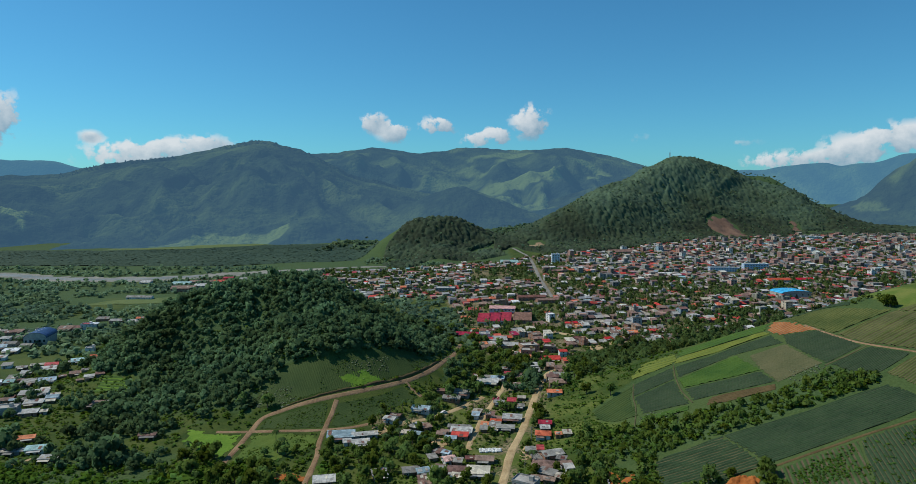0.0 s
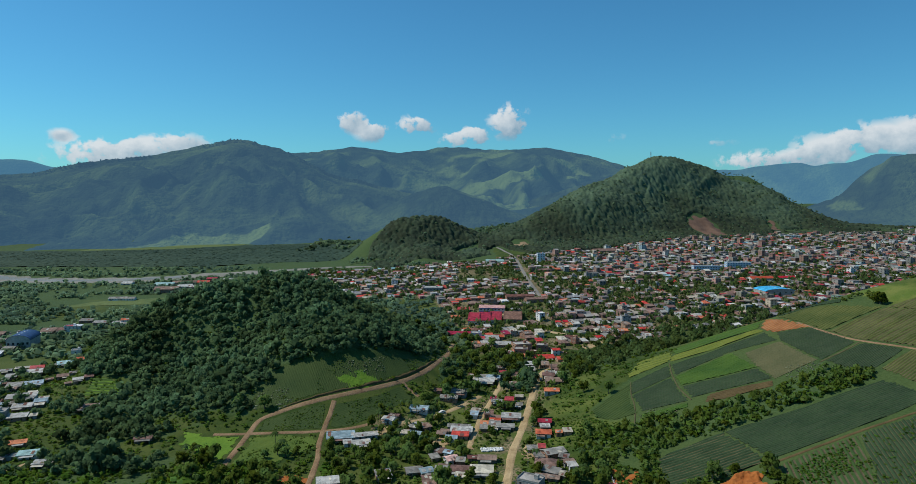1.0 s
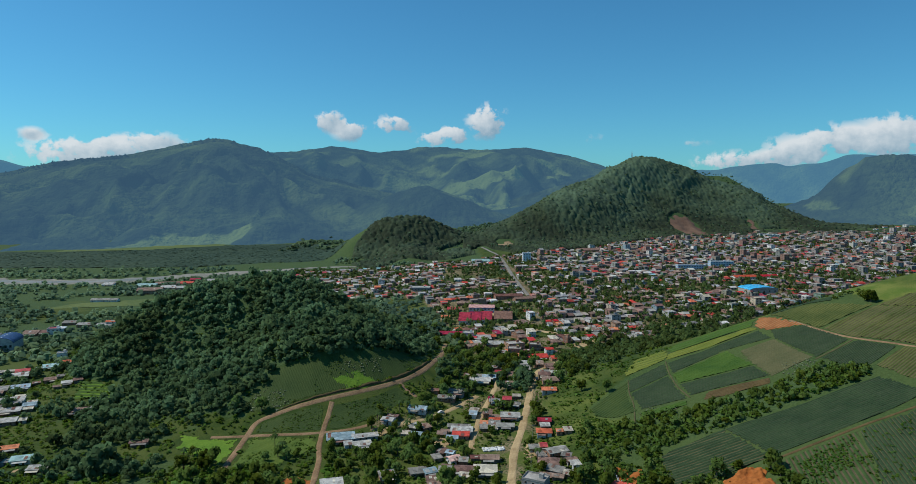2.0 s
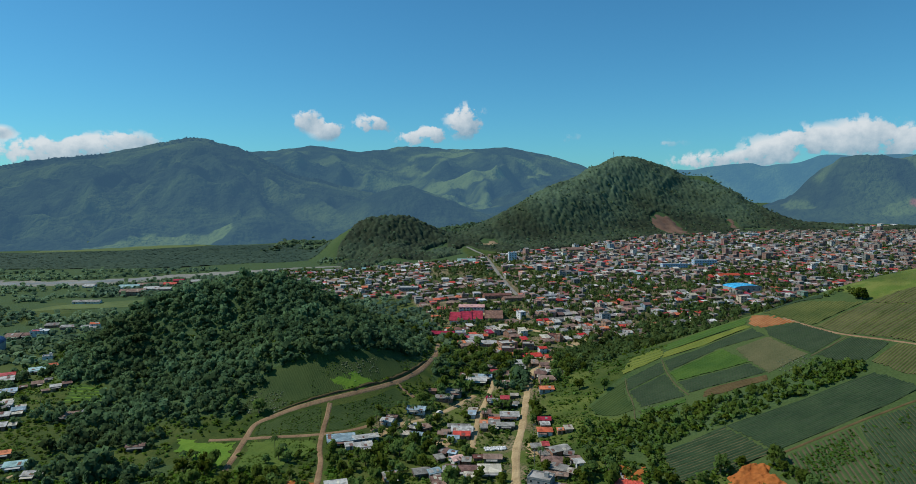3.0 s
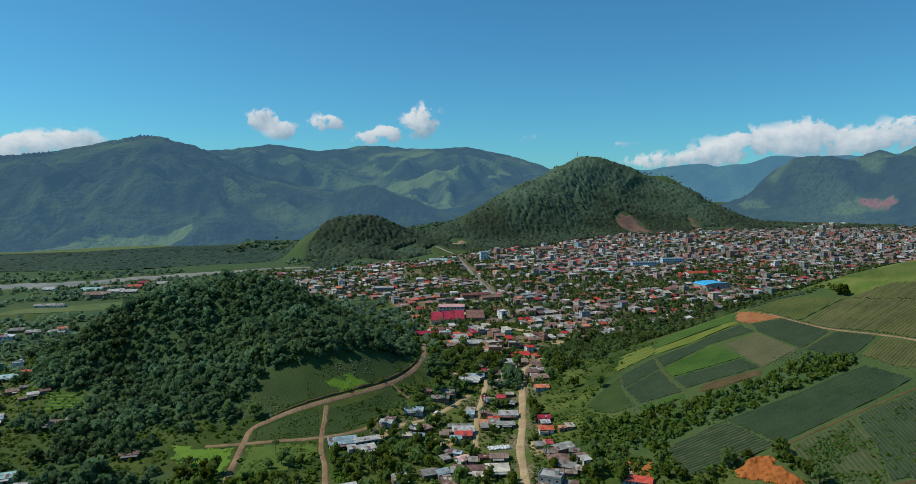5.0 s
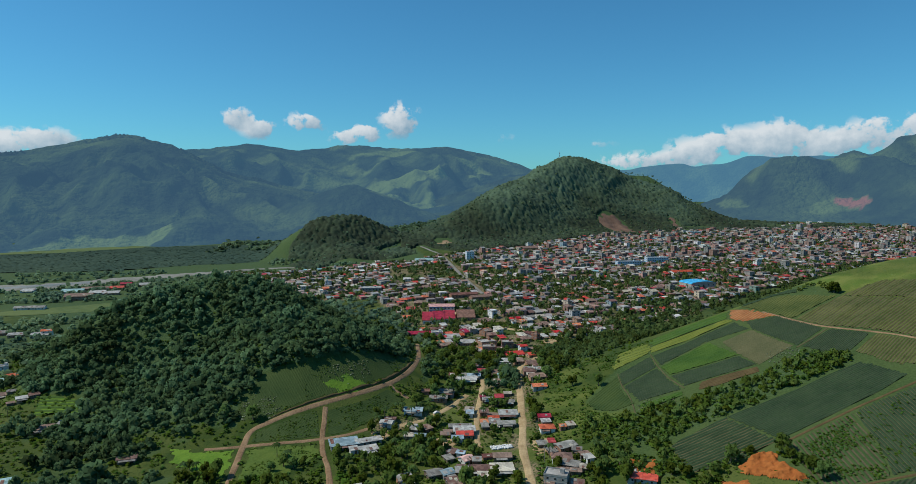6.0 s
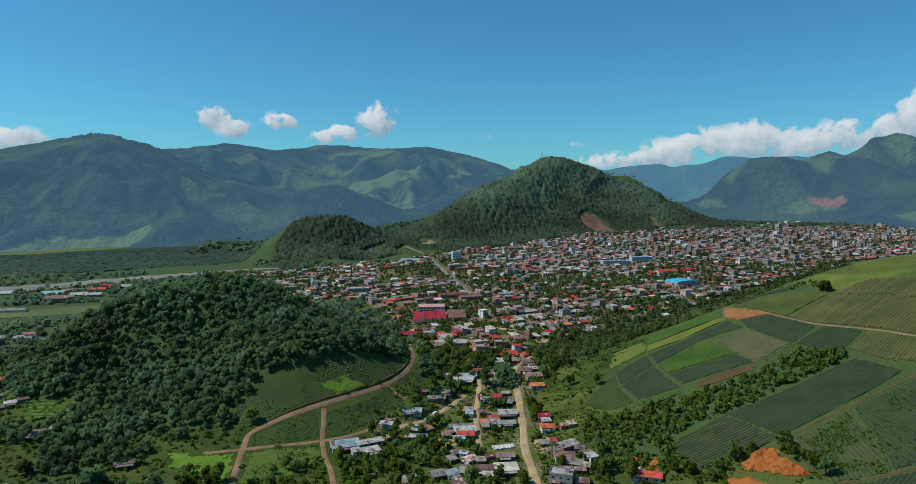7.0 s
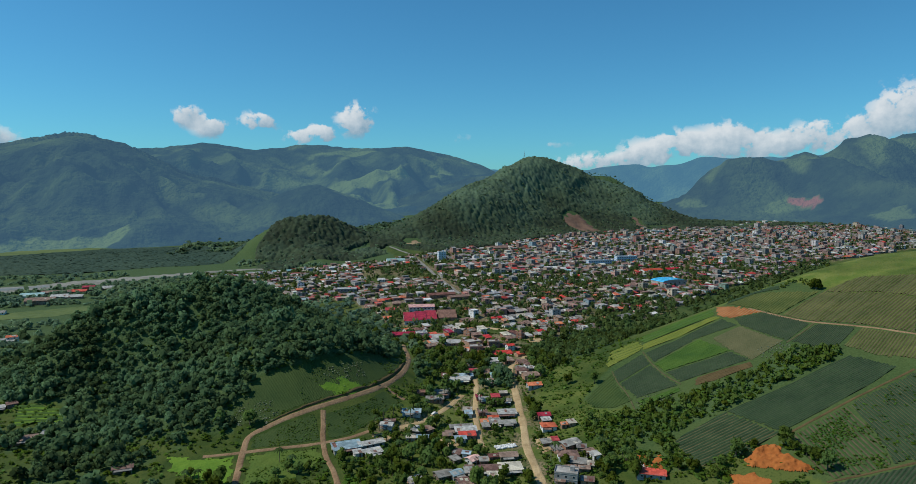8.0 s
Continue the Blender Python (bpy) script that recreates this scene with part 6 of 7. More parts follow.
STREET_HOUSES = [(74, 526, 16, 11, 6, 1, "gable", "red", "brick"), (88, 515, 10, 8, 6, 1, "gable", "red", "brick"), (87, 541, 6, 6, 6, 2, "gable", "red", "white"),
    (59, 548, 11, 10, -10, 2, "flat", "concrete", "brick"), (79, 561, 10, 9, -10, 2, "flat", "concrete", "brick"), (59, 535, 8, 7, -5, 1, "hip", "orange", "concrete"),
    (70, 497, 7, 7, -5, 1, "shed", "rust", "brick"), (76, 484, 7, 7, 0, 1, "gable", "rust", "brick"), (76, 467, 6, 6, 0, 1, "hip", "rust", "white"),
    (60, 502, 7, 7, -5, 1, "shed", "light", "concrete"), (56, 486, 10, 7, -5, 1, "shed", "light", "brick"), (38, 480, 7, 6, -5, 1, "shed", "crimson", "brick"),
    (37, 496, 6, 6, -5, 1, "gable", "grey", "wood"), (45, 478, 6, 6, -5, 1, "gable", "rust", "brick")]
WEST_HOUSES = [(-246, 368, 8, 6, 20, 1, "gable", "orange", "brick"), (-230, 351, 10, 5, 15, 1, "shed", "teal", "white"), (-215, 338, 9, 4, 5, 1, "shed", "light", "wood"),
    (-243, 347, 7, 4, 10, 1, "shed", "grey", "wood"), (-288, 411, 15, 9, 18, 2, "flat", "concrete", "concrete"), (-273, 411, 10, 6, 18, 1, "shed", "light", "brick"),
    (-282, 430, 11, 6, 18, 1, "shed", "light", "brick"), (-290, 419, 7, 5, 18, 1, "shed", "light", "brick"), (-276, 441, 7, 7, 18, 1, "gable", "blue", "white"),
    (-305, 437, 8, 6, 18, 1, "gable", "rust", "brick"), (-299, 436, 5, 4, 18, 1, "gable", "blue", "brick"), (-300, 450, 8, 7, 18, 1, "shed", "light", "brick"),
    (-291, 452, 9, 7, 18, 1, "shed", "light", "white"), (-240, 426, 12, 6, 5, 1, "shed", "rust", "brick")]
WEST_LANE_HOUSES = [(-325, 512, 14, 8, 25, 1, "shed", "light", "brick"), (-329, 526, 9, 6, 25, 1, "shed", "crimson", "brick"), (-307, 485, 11, 9, 25, 1, "gable", "blue", "white"),
    (-317, 478, 9, 8, 20, 1, "shed", "grey", "brick"), (-334, 502, 7, 6, 20, 1, "shed", "light", "brick"), (-312, 540, 16, 7, 30, 1, "shed", "teal", "white"),
    (-308, 554, 9, 7, 30, 1, "gable", "orange", "brick"), (-322, 570, 7, 7, 20, 2, "flat", "concrete", "white"), (-292, 495, 7, 5, 25, 1, "shed", "rust", "brick"),
    (-270, 475, 6, 4, 25, 1, "shed", "light", "brick"), (-331, 478, 6, 5, 20, 1, "shed", "teal", "brick"), (-349, 520, 7, 5, 20, 1, "gable", "light", "wood")]
MARKET_ROW = [(-414, 602, 12, 10, 10, 1, "gable", "grey", "concrete"), (-432, 622, 8, 6, 10, 1, "shed", "light", "white"), (-394, 574, 12, 7, 12, 1, "shed", "white", "concrete"),
    (-386, 550, 7, 6, 12, 1, "shed", "light", "white"), (-393, 592, 9, 7, 10, 1, "shed", "grey", "brick"), (-402, 668, 13, 11, 10, 1, "shed", "rust", "brick"),
    (-383, 675, 11, 9, 10, 2, "flat", "crimson", "white"), (-378, 678, 7, 8, 10, 2, "hip", "white", "white"), (-391, 672, 8, 8, 10, 1, "shed", "rust", "brick"),
    (-426, 656, 9, 8, 10, 1, "flat", "white", "concrete"), (-391, 721, 14, 8, 8, 1, "shed", "grey", "brick"), (-347, 703, 16, 9, 8, 1, "shed", "light", "concrete"),
    (-343, 708, 9, 7, 8, 2, "gable", "orange", "white"), (-370, 707, 13, 7, 8, 1, "shed", "light", "brick")]
PLAIN_HOUSES = [(-431, 865, 11, 10, 5, 1, "gable", "grey", "white"), (-420, 866, 11, 10, 5, 1, "gable", "grey", "white"), (-410, 866, 11, 10, 5, 1, "gable", "grey", "white"),
    (-389, 931, 32, 18, 5, 2, "gable", "rust", "brick"), (-419, 992, 27, 15, 5, 1, "shed", "teal", "white"), (-381, 973, 19, 13, 5, 1, "shed", "light", "concrete"),
    (-388, 1016, 18, 12, 5, 1, "gable", "rust", "brick"), (-371, 1018, 22, 13, 5, 1, "gable", "red", "brick"), (-362, 1036, 15, 10, 5, 2, "gable", "crimson", "brick"),
    (-407, 1017, 15, 12, 5, 1, "gable", "rust", "brick"), (-480, 1009, 16, 11, 0, 1, "shed", "light", "white"), (-340, 1043, 15, 10, 5, 1, "shed", "light", "brick"),
    (-362, 968, 19, 11, 5, 1, "shed", "light", "brick")]
RED_ROOF_QUARTER = [(19, 750, 13, 12, -8, 1, "gable", "crimson", "white"), (32, 782, 13, 12, -8, 1, "hip", "rust", "brick"), (54, 770, 10, 10, -8, 3, "flat", "concrete", "brick"),
    (9, 620, 21, 11, -8, 1, "gable", "crimson", "brick"), (28, 605, 8, 8, -8, 1, "gable", "crimson", "white"), (37, 604, 16, 11, 0, 1, "shed", "light", "brick"),
    (45, 612, 10, 8, 0, 1, "gable", "orange", "brick"), (25, 612, 10, 9, -5, 2, "flat", "concrete", "white"), (59, 638, 11, 11, 20, 1, "shed", "light", "concrete"),
    (72, 612, 9, 9, 25, 2, "gable", "rust", "brick"), (62, 569, 15, 12, 15, 2, "flat", "concrete", "brick"), (57, 553, 8, 7, 10, 1, "hip", "orange", "concrete"),
    (84, 664, 12, 11, 30, 1, "shed", "rust", "brick"), (46, 581, 16, 9, -5, 1, "shed", "light", "brick")]
for rows, group, place in ((LANE_HOUSES, "houses along the lane", "beside the dirt lane"), (YARD_HOUSES, "houses round the yards", "beside a bare earth yard"),
                           (ROADSIDE_HOUSES, "houses along the dirt road", "beside the dirt road"), (EAST_HOUSES, "houses below the farm hill", "below the farm hill"),
                           (FARM_BUILDINGS, "farm buildings", "beside the farm track"), (STREET_HOUSES, "houses at the street corner", "at the street corner"),
                           (WEST_HOUSES, "houses of the western village", "among the village trees"), (WEST_LANE_HOUSES, "houses of the western lane", "beside the village lane"),
                           (MARKET_ROW, "market row", "in the market row"), (PLAIN_HOUSES, "houses on the plain", "on the river plain"), (RED_ROOF_QUARTER, "houses of the red-roofed quarter", "in the town quarter")):
    for row in rows:
        house(*row, group=group, place=place)
quarter_rng = random.Random(29)
for _ in range(420):
    x, y = quarter_rng.uniform(-470, -292), quarter_rng.uniform(430, 660)
    w, d = quarter_rng.uniform(6, 11), quarter_rng.uniform(5, 8)
    if not (-1.0 < (x + 470) / 178 - (660 - y) / 230 * 0.85 < 0.16) or forest_hill(x, y) > 5 or math.hypot(x + 392, y - 612) < 26:
        continue
    if min(math.hypot(x - bx, y - by) - br for bx, by, br in BUILT) < 0.55 * math.hypot(w, d):
        continue
    if vnoise(x / 45, y / 45, 19) < -0.25:
        continue
    house(x, y, w, d, 20 + quarter_rng.uniform(-10, 10), 1 + (quarter_rng.random() < 0.12), quarter_rng.choice(("shed", "gable", "shed")), quarter_rng.choice(("light", "light", "grey", "white", "rust", "blue", "tan", "grey")),
          quarter_rng.choice(("brick", "concrete", "white", "wood")), "houses of the market quarter", place="near the market hall")
annexe_rng = random.Random(17)
for x, y, w, d, turn, *_ in 2 * (LANE_HOUSES + YARD_HOUSES + ROADSIDE_HOUSES + EAST_HOUSES + WEST_HOUSES + WEST_LANE_HOUSES + STREET_HOUSES):
    if annexe_rng.random() < 0.75:
        a = radians(turn)
        sx, sy = annexe_rng.choice(((1, 0), (-1, 0), (0, 1), (0, -1), (1, 1), (-1, 1)))
        aw, ad = annexe_rng.uniform(3.4, 6.2), annexe_rng.uniform(3.2, 5.2)
        du, dv = sx * (w / 2 + aw / 2 + 1.3), sy * (d / 2 + ad / 2 + 1.4) + annexe_rng.uniform(-0.5, 0.5)
        ax, ay = x + du * math.cos(a) - dv * math.sin(a), y + du * math.sin(a) + dv * math.cos(a)
        clear = min(math.hypot(ax - bx, ay - by) - 0.72 * br for bx, by, br in BUILT) - 0.5 * math.hypot(aw, ad)
        if clear > -0.4 and near_line(MAIN_ROAD, ax, ay) > 6.0 and near_line(HOUSE_LANE, ax, ay) > 5 and near_line(SIDE_LANE, ax, ay) > 4.5 and not inside(FARMLAND, ax, ay):
            house(ax, ay, aw, ad, turn + annexe_rng.uniform(-8, 8), 1, annexe_rng.choice(("shed", "shed", "gable")), annexe_rng.choice(("rust", "grey", "light", "tan", "rust", "tan", "brown", "grey")),
                  annexe_rng.choice(("wood", "brick", "wood", "concrete")), "sheds beside the houses", "shed", 2.2, "beside the village houses")


# ---------------------------------------------------------------- large buildings
def arched_hall(x, y, w, d, turn, h, roof, wall, label, rise=4.5):
    """A hall with a barrel roof along its depth."""
    base = new("arched_hall")
    base.matrix_world = pose(x, y, float(height(x, y)), 0, 0, turn)
    n = 14
    ang = [math.pi * k / n for k in range(n + 1)]
    arc = [(-math.cos(a) * (w / 2 + 0.4), h + rise * math.sin(a)) for a in ang]
    v, f = [], []
    for yy in (-d / 2 - 0.4, d / 2 + 0.4):
        v += [(u, yy, s) for u, s in arc] + [(u * 0.985, yy, s - 0.25) for u, s in arc]
    m = 2 * (n + 1)
    for k in range(n):
        f += [(k, k + 1, m + k + 1, m + k), (n + 1 + k + 1, n + 1 + k, m + n + 1 + k, m + n + 1 + k + 1), (k + 1, k, n + 1 + k, n + 2 + k), (m + k, m + k + 1, m + n + 2 + k, m + n + 1 + k)]
    part("roof", (v, f), ROOFS[roof], base)
    gable = [(u * 0.97, s - 0.3) for u, s in arc]
    ends = []
    for s in (-1, 1):
        yy = s * d / 2
        ring = [(u, yy, q) for u, q in gable]
        ends.append((ring + [(0, yy, h - 0.5)], [((k, k + 1, n + 1) if s < 0 else (k + 1, k, n + 1)) for k in range(n)]))
    part("wall", joined([box_mesh(-w / 2, w / 2, -d / 2, d / 2, -1, h)] + ends), WALLS[wall], base)
    for k in range(5):
        u = -w / 2 + (k + 0.5) * w / 5
        win = part("window", box_mesh(u - 1.0, u + 1.0, -d / 2 - 0.08, -d / 2 + 0.04, h * 0.45, h * 0.8), FRAME, base)
        part("pane", box_mesh(u - 0.9, u + 0.9, -d / 2 - 0.12, -d / 2 - 0.04, h * 0.48, h * 0.77), PANE, win)
    part("door", box_mesh(-1.6, 1.6, -d / 2 - 0.1, -d / 2 + 0.05, 0, 3.0), DOOR, base)
    for k in range(4):
        yy = -d / 2 + (k + 0.5) * d / 4
        part("skylight", slab([(-0.5, yy + 0.9, h + rise + 0.12), (-0.5, yy - 0.9, h + rise + 0.12), (0.5, yy - 0.9, h + rise + 0.12), (0.5, yy + 0.9, h + rise + 0.12)], 0.15), ROOFS["white"], base)
    BUILT.append((x, y, max(w, d) / 2))
    return tagged(base, label, "hall")


def block(x, y, w, d, turn, storeys, roof, wall, label, band="", form="flat", tall=3.0):
    """A long or tall building with rows of windows."""
    base = new("building")
    base.matrix_world = pose(x, y, float(height(x, y)), 0, 0, turn)
    h = tall * storeys
    part("wall", wall_shape(form, w, d, h), WALLS[wall], base)
    add_roof(form, w, d, h, roof, wall, base, 0.7, 0.3)
    for s in range(storeys):
        if band:
            part("wall_band", box_mesh(-w / 2 - 0.06, w / 2 + 0.06, -d / 2 - 0.06, d / 2 + 0.06, s * tall + 2.2, s * tall + 2.9), WALLS[band], base)
        for k in range(max(2, int(w / 4))):
            u = -w / 2 + (k + 0.5) * w / max(2, int(w / 4))
            win = part("window", box_mesh(u - 1.0, u + 1.0, -d / 2 - 0.08, -d / 2 + 0.04, s * tall + 0.8, s * tall + 2.1), FRAME, base)
            part("pane", box_mesh(u - 0.9, u + 0.9, -d / 2 - 0.12, -d / 2 - 0.04, s * tall + 0.9, s * tall + 2.0), PANE, win)
        for k in range(max(1, int(d / 5))):
            u = -d / 2 + (k + 0.5) * d / max(1, int(d / 5))
            win = part("window", box_mesh(-w / 2 - 0.08, -w / 2 + 0.04, u - 0.8, u + 0.8, s * tall + 0.8, s * tall + 2.1), FRAME, base)
            part("pane", box_mesh(-w / 2 - 0.12, -w / 2 - 0.04, u - 0.7, u + 0.7, s * tall + 0.9, s * tall + 2.0), PANE, win)
    part("door", box_mesh(-0.9, 0.9, -d / 2 - 0.1, -d / 2 + 0.05, 0, 2.2), DOOR, base)
    BUILT.append((x, y, max(w, d) / 2))
    return tagged(base, label, "building")


arched_hall(409, 806, 38, 26, 6, 6.0, "bright_blue", "concrete", "sports hall with a bright blue arched roof", 2.8)
arched_hall(-392, 612, 19, 26, 12, 7.5, "navy", "concrete", "tall market hall with a navy arched roof", 5.0)
for k in range(3):
    block(28 + 11.5 * k, 690 + 1.5 * k, 11, 36, -8, 1, "crimson", "white", "market wing under a crimson gabled roof", form="gable", tall=4.2)
block(69, 694, 18, 34, -8, 1, "brown", "brick", "market annexe under a dark rust roof", form="gable", tall=3.6)
block(50, 733, 28, 14, -8, 2, "pink", "white", "two-storey school with blue bands and a pink roof", "blue", "gable", 3.4)
block(90, 806, 34, 12, 6, 1, "brown", "brick", "long hall with a dark brown roof", form="gable", tall=4.0)
block(108, 786, 28, 11, 10, 1, "rust", "brick", "long hall with a rusty brown roof", form="gable", tall=4.0)
block(88, 1134, 30, 18, 0, 1, "teal", "white", "warehouse with a pale teal roof", form="gable", tall=4.5)
block(166, 1120, 13, 12, 0, 5, "light", "pale_blue", "white and pale blue five-storey tower block")
block(-17, 900, 26, 18, -5, 2, "light", "concrete", "large grey commercial building with a pale flat roof")
block(404, 998, 44, 12, -4, 2, "light", "pale_blue", "long pale blue two-storey school building", "sky_blue")
block(455, 1006, 36, 12, -4, 3, "light", "pale_blue", "pale blue three-storey school wing", "sky_blue")
block(440, 902, 34, 14, 6, 1, "orange", "white", "market hall with a long orange roof", form="gable", tall=4.0)
block(476, 905, 26, 12, 6, 1, "red", "white", "market hall with a long red roof", form="gable", tall=4.0)

block(755, 1400, 34, 10, 8, 2, "white", "white", "long white arcaded building at the far town edge")
block(302, 1232, 42, 22, 10, 1, "rust", "brick", "broad hall with a rust-red roof below the hill", form="gable", tall=4.0)
house(583, 1800, 14, 8, 5, 1, "gable", "rust", "white", "huts on the hilltop", place="beside the hilltop masts")
house(606, 1806, 10, 7, -5, 1, "shed", "light", "brick", "huts on the hilltop", place="beside the hilltop masts")

# ---------------------------------------------------------------- the town
def painted(name, rough=0.85):
    """Paint by the mesh's own colour attribute, with dirt and wear."""
    m = bpy.data.materials.new(name)
    m.use_nodes = True
    nt = m.node_tree
    n = nt.nodes.new
    bsdf = nt.nodes["Principled BSDF"]
    src = n("ShaderNodeAttribute")
    src.attribute_name = "paint"
    geo = n("ShaderNodeNewGeometry")
    t = n("ShaderNodeTexNoise")
    t.inputs["Scale"].default_value, t.inputs["Detail"].default_value = 0.45, 5
    wire(nt, geo.outputs["Position"], t.inputs["Vector"])
    mr = n("ShaderNodeMapRange")
    wire(nt, t.outputs[0], mr.inputs[0])
    mr.inputs[1].default_value, mr.inputs[2].default_value, mr.inputs[3].default_value, mr.inputs[4].default_value = 0.3, 0.7, 0.65, 1.15
    mix = n("ShaderNodeVectorMath")
    mix.operation = "SCALE"
    wire(nt, src.outputs["Color"], mix.inputs[0])
    wire(nt, mr.outputs[0], mix.inputs["Scale"])
    wire(nt, mix.outputs[0], bsdf.inputs["Base Color"])
    bsdf.inputs["Roughness"].default_value = rough
    return m


TOWN_PAINT = painted("town_paint")
ROOF_PAINTS = {"red": (0.50, 0.045, 0.03), "crimson": (0.42, 0.035, 0.06), "orange": (0.52, 0.13, 0.06), "rust": (0.25, 0.155, 0.12), "brown": (0.20, 0.11, 0.085), "grey": (0.24, 0.24, 0.235),
               "light": (0.54, 0.525, 0.485), "blue": (0.30, 0.40, 0.46), "teal": (0.24, 0.45, 0.46), "concrete": (0.27, 0.25, 0.225), "tan": (0.42, 0.37, 0.29)}
WALL_PAINTS = {"brick": (0.29, 0.18, 0.14), "concrete": (0.29, 0.28, 0.26), "white": (0.60, 0.59, 0.56), "wood": (0.15, 0.12, 0.09), "cream": (0.42, 0.36, 0.28), "pink": (0.40, 0.23, 0.19), "blue": (0.24, 0.31, 0.36), "green": (0.20, 0.30, 0.23)}


class Mass:
    """Collects many buildings into one mesh."""
    def __init__(self):
        self.v, self.f, self.c = [], [], []
        self.count = 0

    def add(self, shape, place, colour):
        v, f = shape
        c, s, x, y, z = place
        self.v += [(x + a * c - b * s, y + a * s + b * c, z + q) for a, b, q in v]
        for q in f:
            q = [i + self.count for i in q]
            self.f.append((q[0], q[1], q[2], q[3] if len(q) > 3 else q[2]))
        self.c += [colour] * len(v)
        self.count += len(v)

    def finish(self, name, label, category):
        tri = as_triangles(np.array(self.f))
        me = mesh_from(name, np.array(self.v), tri, TOWN_PAINT, [("paint", np.array(self.c))])
        return tagged(new(name, me), label, category, kind="stuff")


def jitter(rng, colour, amount=0.22):
    k = 1 + rng.uniform(-amount, amount)
    return tuple(min(0.85, max(0.01, q * k * (1 + rng.uniform(-0.06, 0.06)))) for q in colour)


def plain_roof(form, w, d, h):
    x, y = w / 2 + 0.5, d / 2 + 0.5
    if form == "gable":
        r, e = h + d * 0.16, h - 0.15
        return joined([slab([(-x, 0, r), (-x, -y, e), (x, -y, e), (x, 0, r)], 0.15), slab([(x, 0, r), (x, y, e), (-x, y, e), (-x, 0, r)], 0.15)])
    if form == "shed":
        return slab([(-x, y, h + d * 0.12), (-x, -y, h - 0.1), (x, -y, h - 0.1), (x, y, h + d * 0.12)], 0.15)
    if form == "hip":
        k = max(w - d, 0.6) / 2
        v = [(-x, -y, h), (x, -y, h), (x, y, h), (-x, y, h), (-k, 0, h + d * 0.22), (k, 0, h + d * 0.22)]
        return v, [(0, 1, 5, 4), (1, 2, 5), (2, 3, 4, 5), (3, 0, 4)]
    s, p = w / 2, d / 2
    return joined([box_mesh(-s, s, -p, p, h - 0.02, h + 0.15), box_mesh(-s, s, -p, -p + 0.2, h + 0.15, h + 0.8), box_mesh(-s, -s + 0.2, -p + 0.2, p, h + 0.15, h + 0.8), box_mesh(s - 0.2, s, -p + 0.2, p, h + 0.15, h + 0.8)])


def lots():
    """House lots along the blocks of the town, nearest first."""
    rng = random.Random(23)
    out = []
    a = radians(9)
    ca, sa = math.cos(a), math.sin(a)
    u = -500
    while u < 1500:
        v = 450
        while v < 1500:
            for row in (0, 1):
                s = 0.0
                while s < 62:
                    w = rng.uniform(4.8, 9.0)
                    cu, cv = u + s + w / 2, v + 8 + row * 13 + rng.uniform(-1.2, 1.2)
                    x, y = cu * ca - cv * sa, cu * sa + cv * ca
                    out.append((x, y, w - rng.uniform(0.1, 0.9), rng.uniform(6.5, 10.0), 9 + (rng.gauss(0, 3) if y > 700 else rng.gauss(0, 12)), rng.random(), rng.random(), rng.random()))
                    s += w + (rng.uniform(0, 3.5) if y < 800 else rng.uniform(0, 0.8))
            v += 34
        u += 70
    out = np.array(out)
    x, y = out[:, 0], out[:, 1]
    keep = inside(TOWN, x, y) & (farm_hill(x, y) < 5.0) & (forest_hill(x, y) < 6) & (mast_hill(x, y) < 16)
    green = ease(-0.12, 0.22, fbm(x / 75, y / 60, 3, 61))          # gardens and groves inside the town
    core = ease(850, 1050, y) * ease(150, 320, x)
    keep &= out[:, 7] < np.clip(1.0 - 0.55 * green * (1 - 0.6 * core) - 0.08, 0.05, 1)
    for line, gap in ((TOWN_STREET, 7.5), (TOWN_LANE, 4.5), (CROSS_STREET, 7), (MAIN_ROAD, 7)):
        keep &= near_line(line, x, y) > gap
    for bx, by, br in BUILT:
        keep &= np.hypot(x - bx, y - by) > br + 4.5
    # open ground beside the straight street
    keep &= ~((x > 20) & (x < 108) & (y > 960) & (y < 1090)) & ~((x > 135) & (x < 215) & (y > 950) & (y < 1010))
    out = out[keep]
    return out[np.argsort(np.hypot(out[:, 0], out[:, 1]))]


def choose(rng, pairs):
    total = sum(p for _, p in pairs)
    r = rng.random() * total
    for k, p in pairs:
        r -= p
        if r <= 0:
            return k
    return pairs[-1][0]


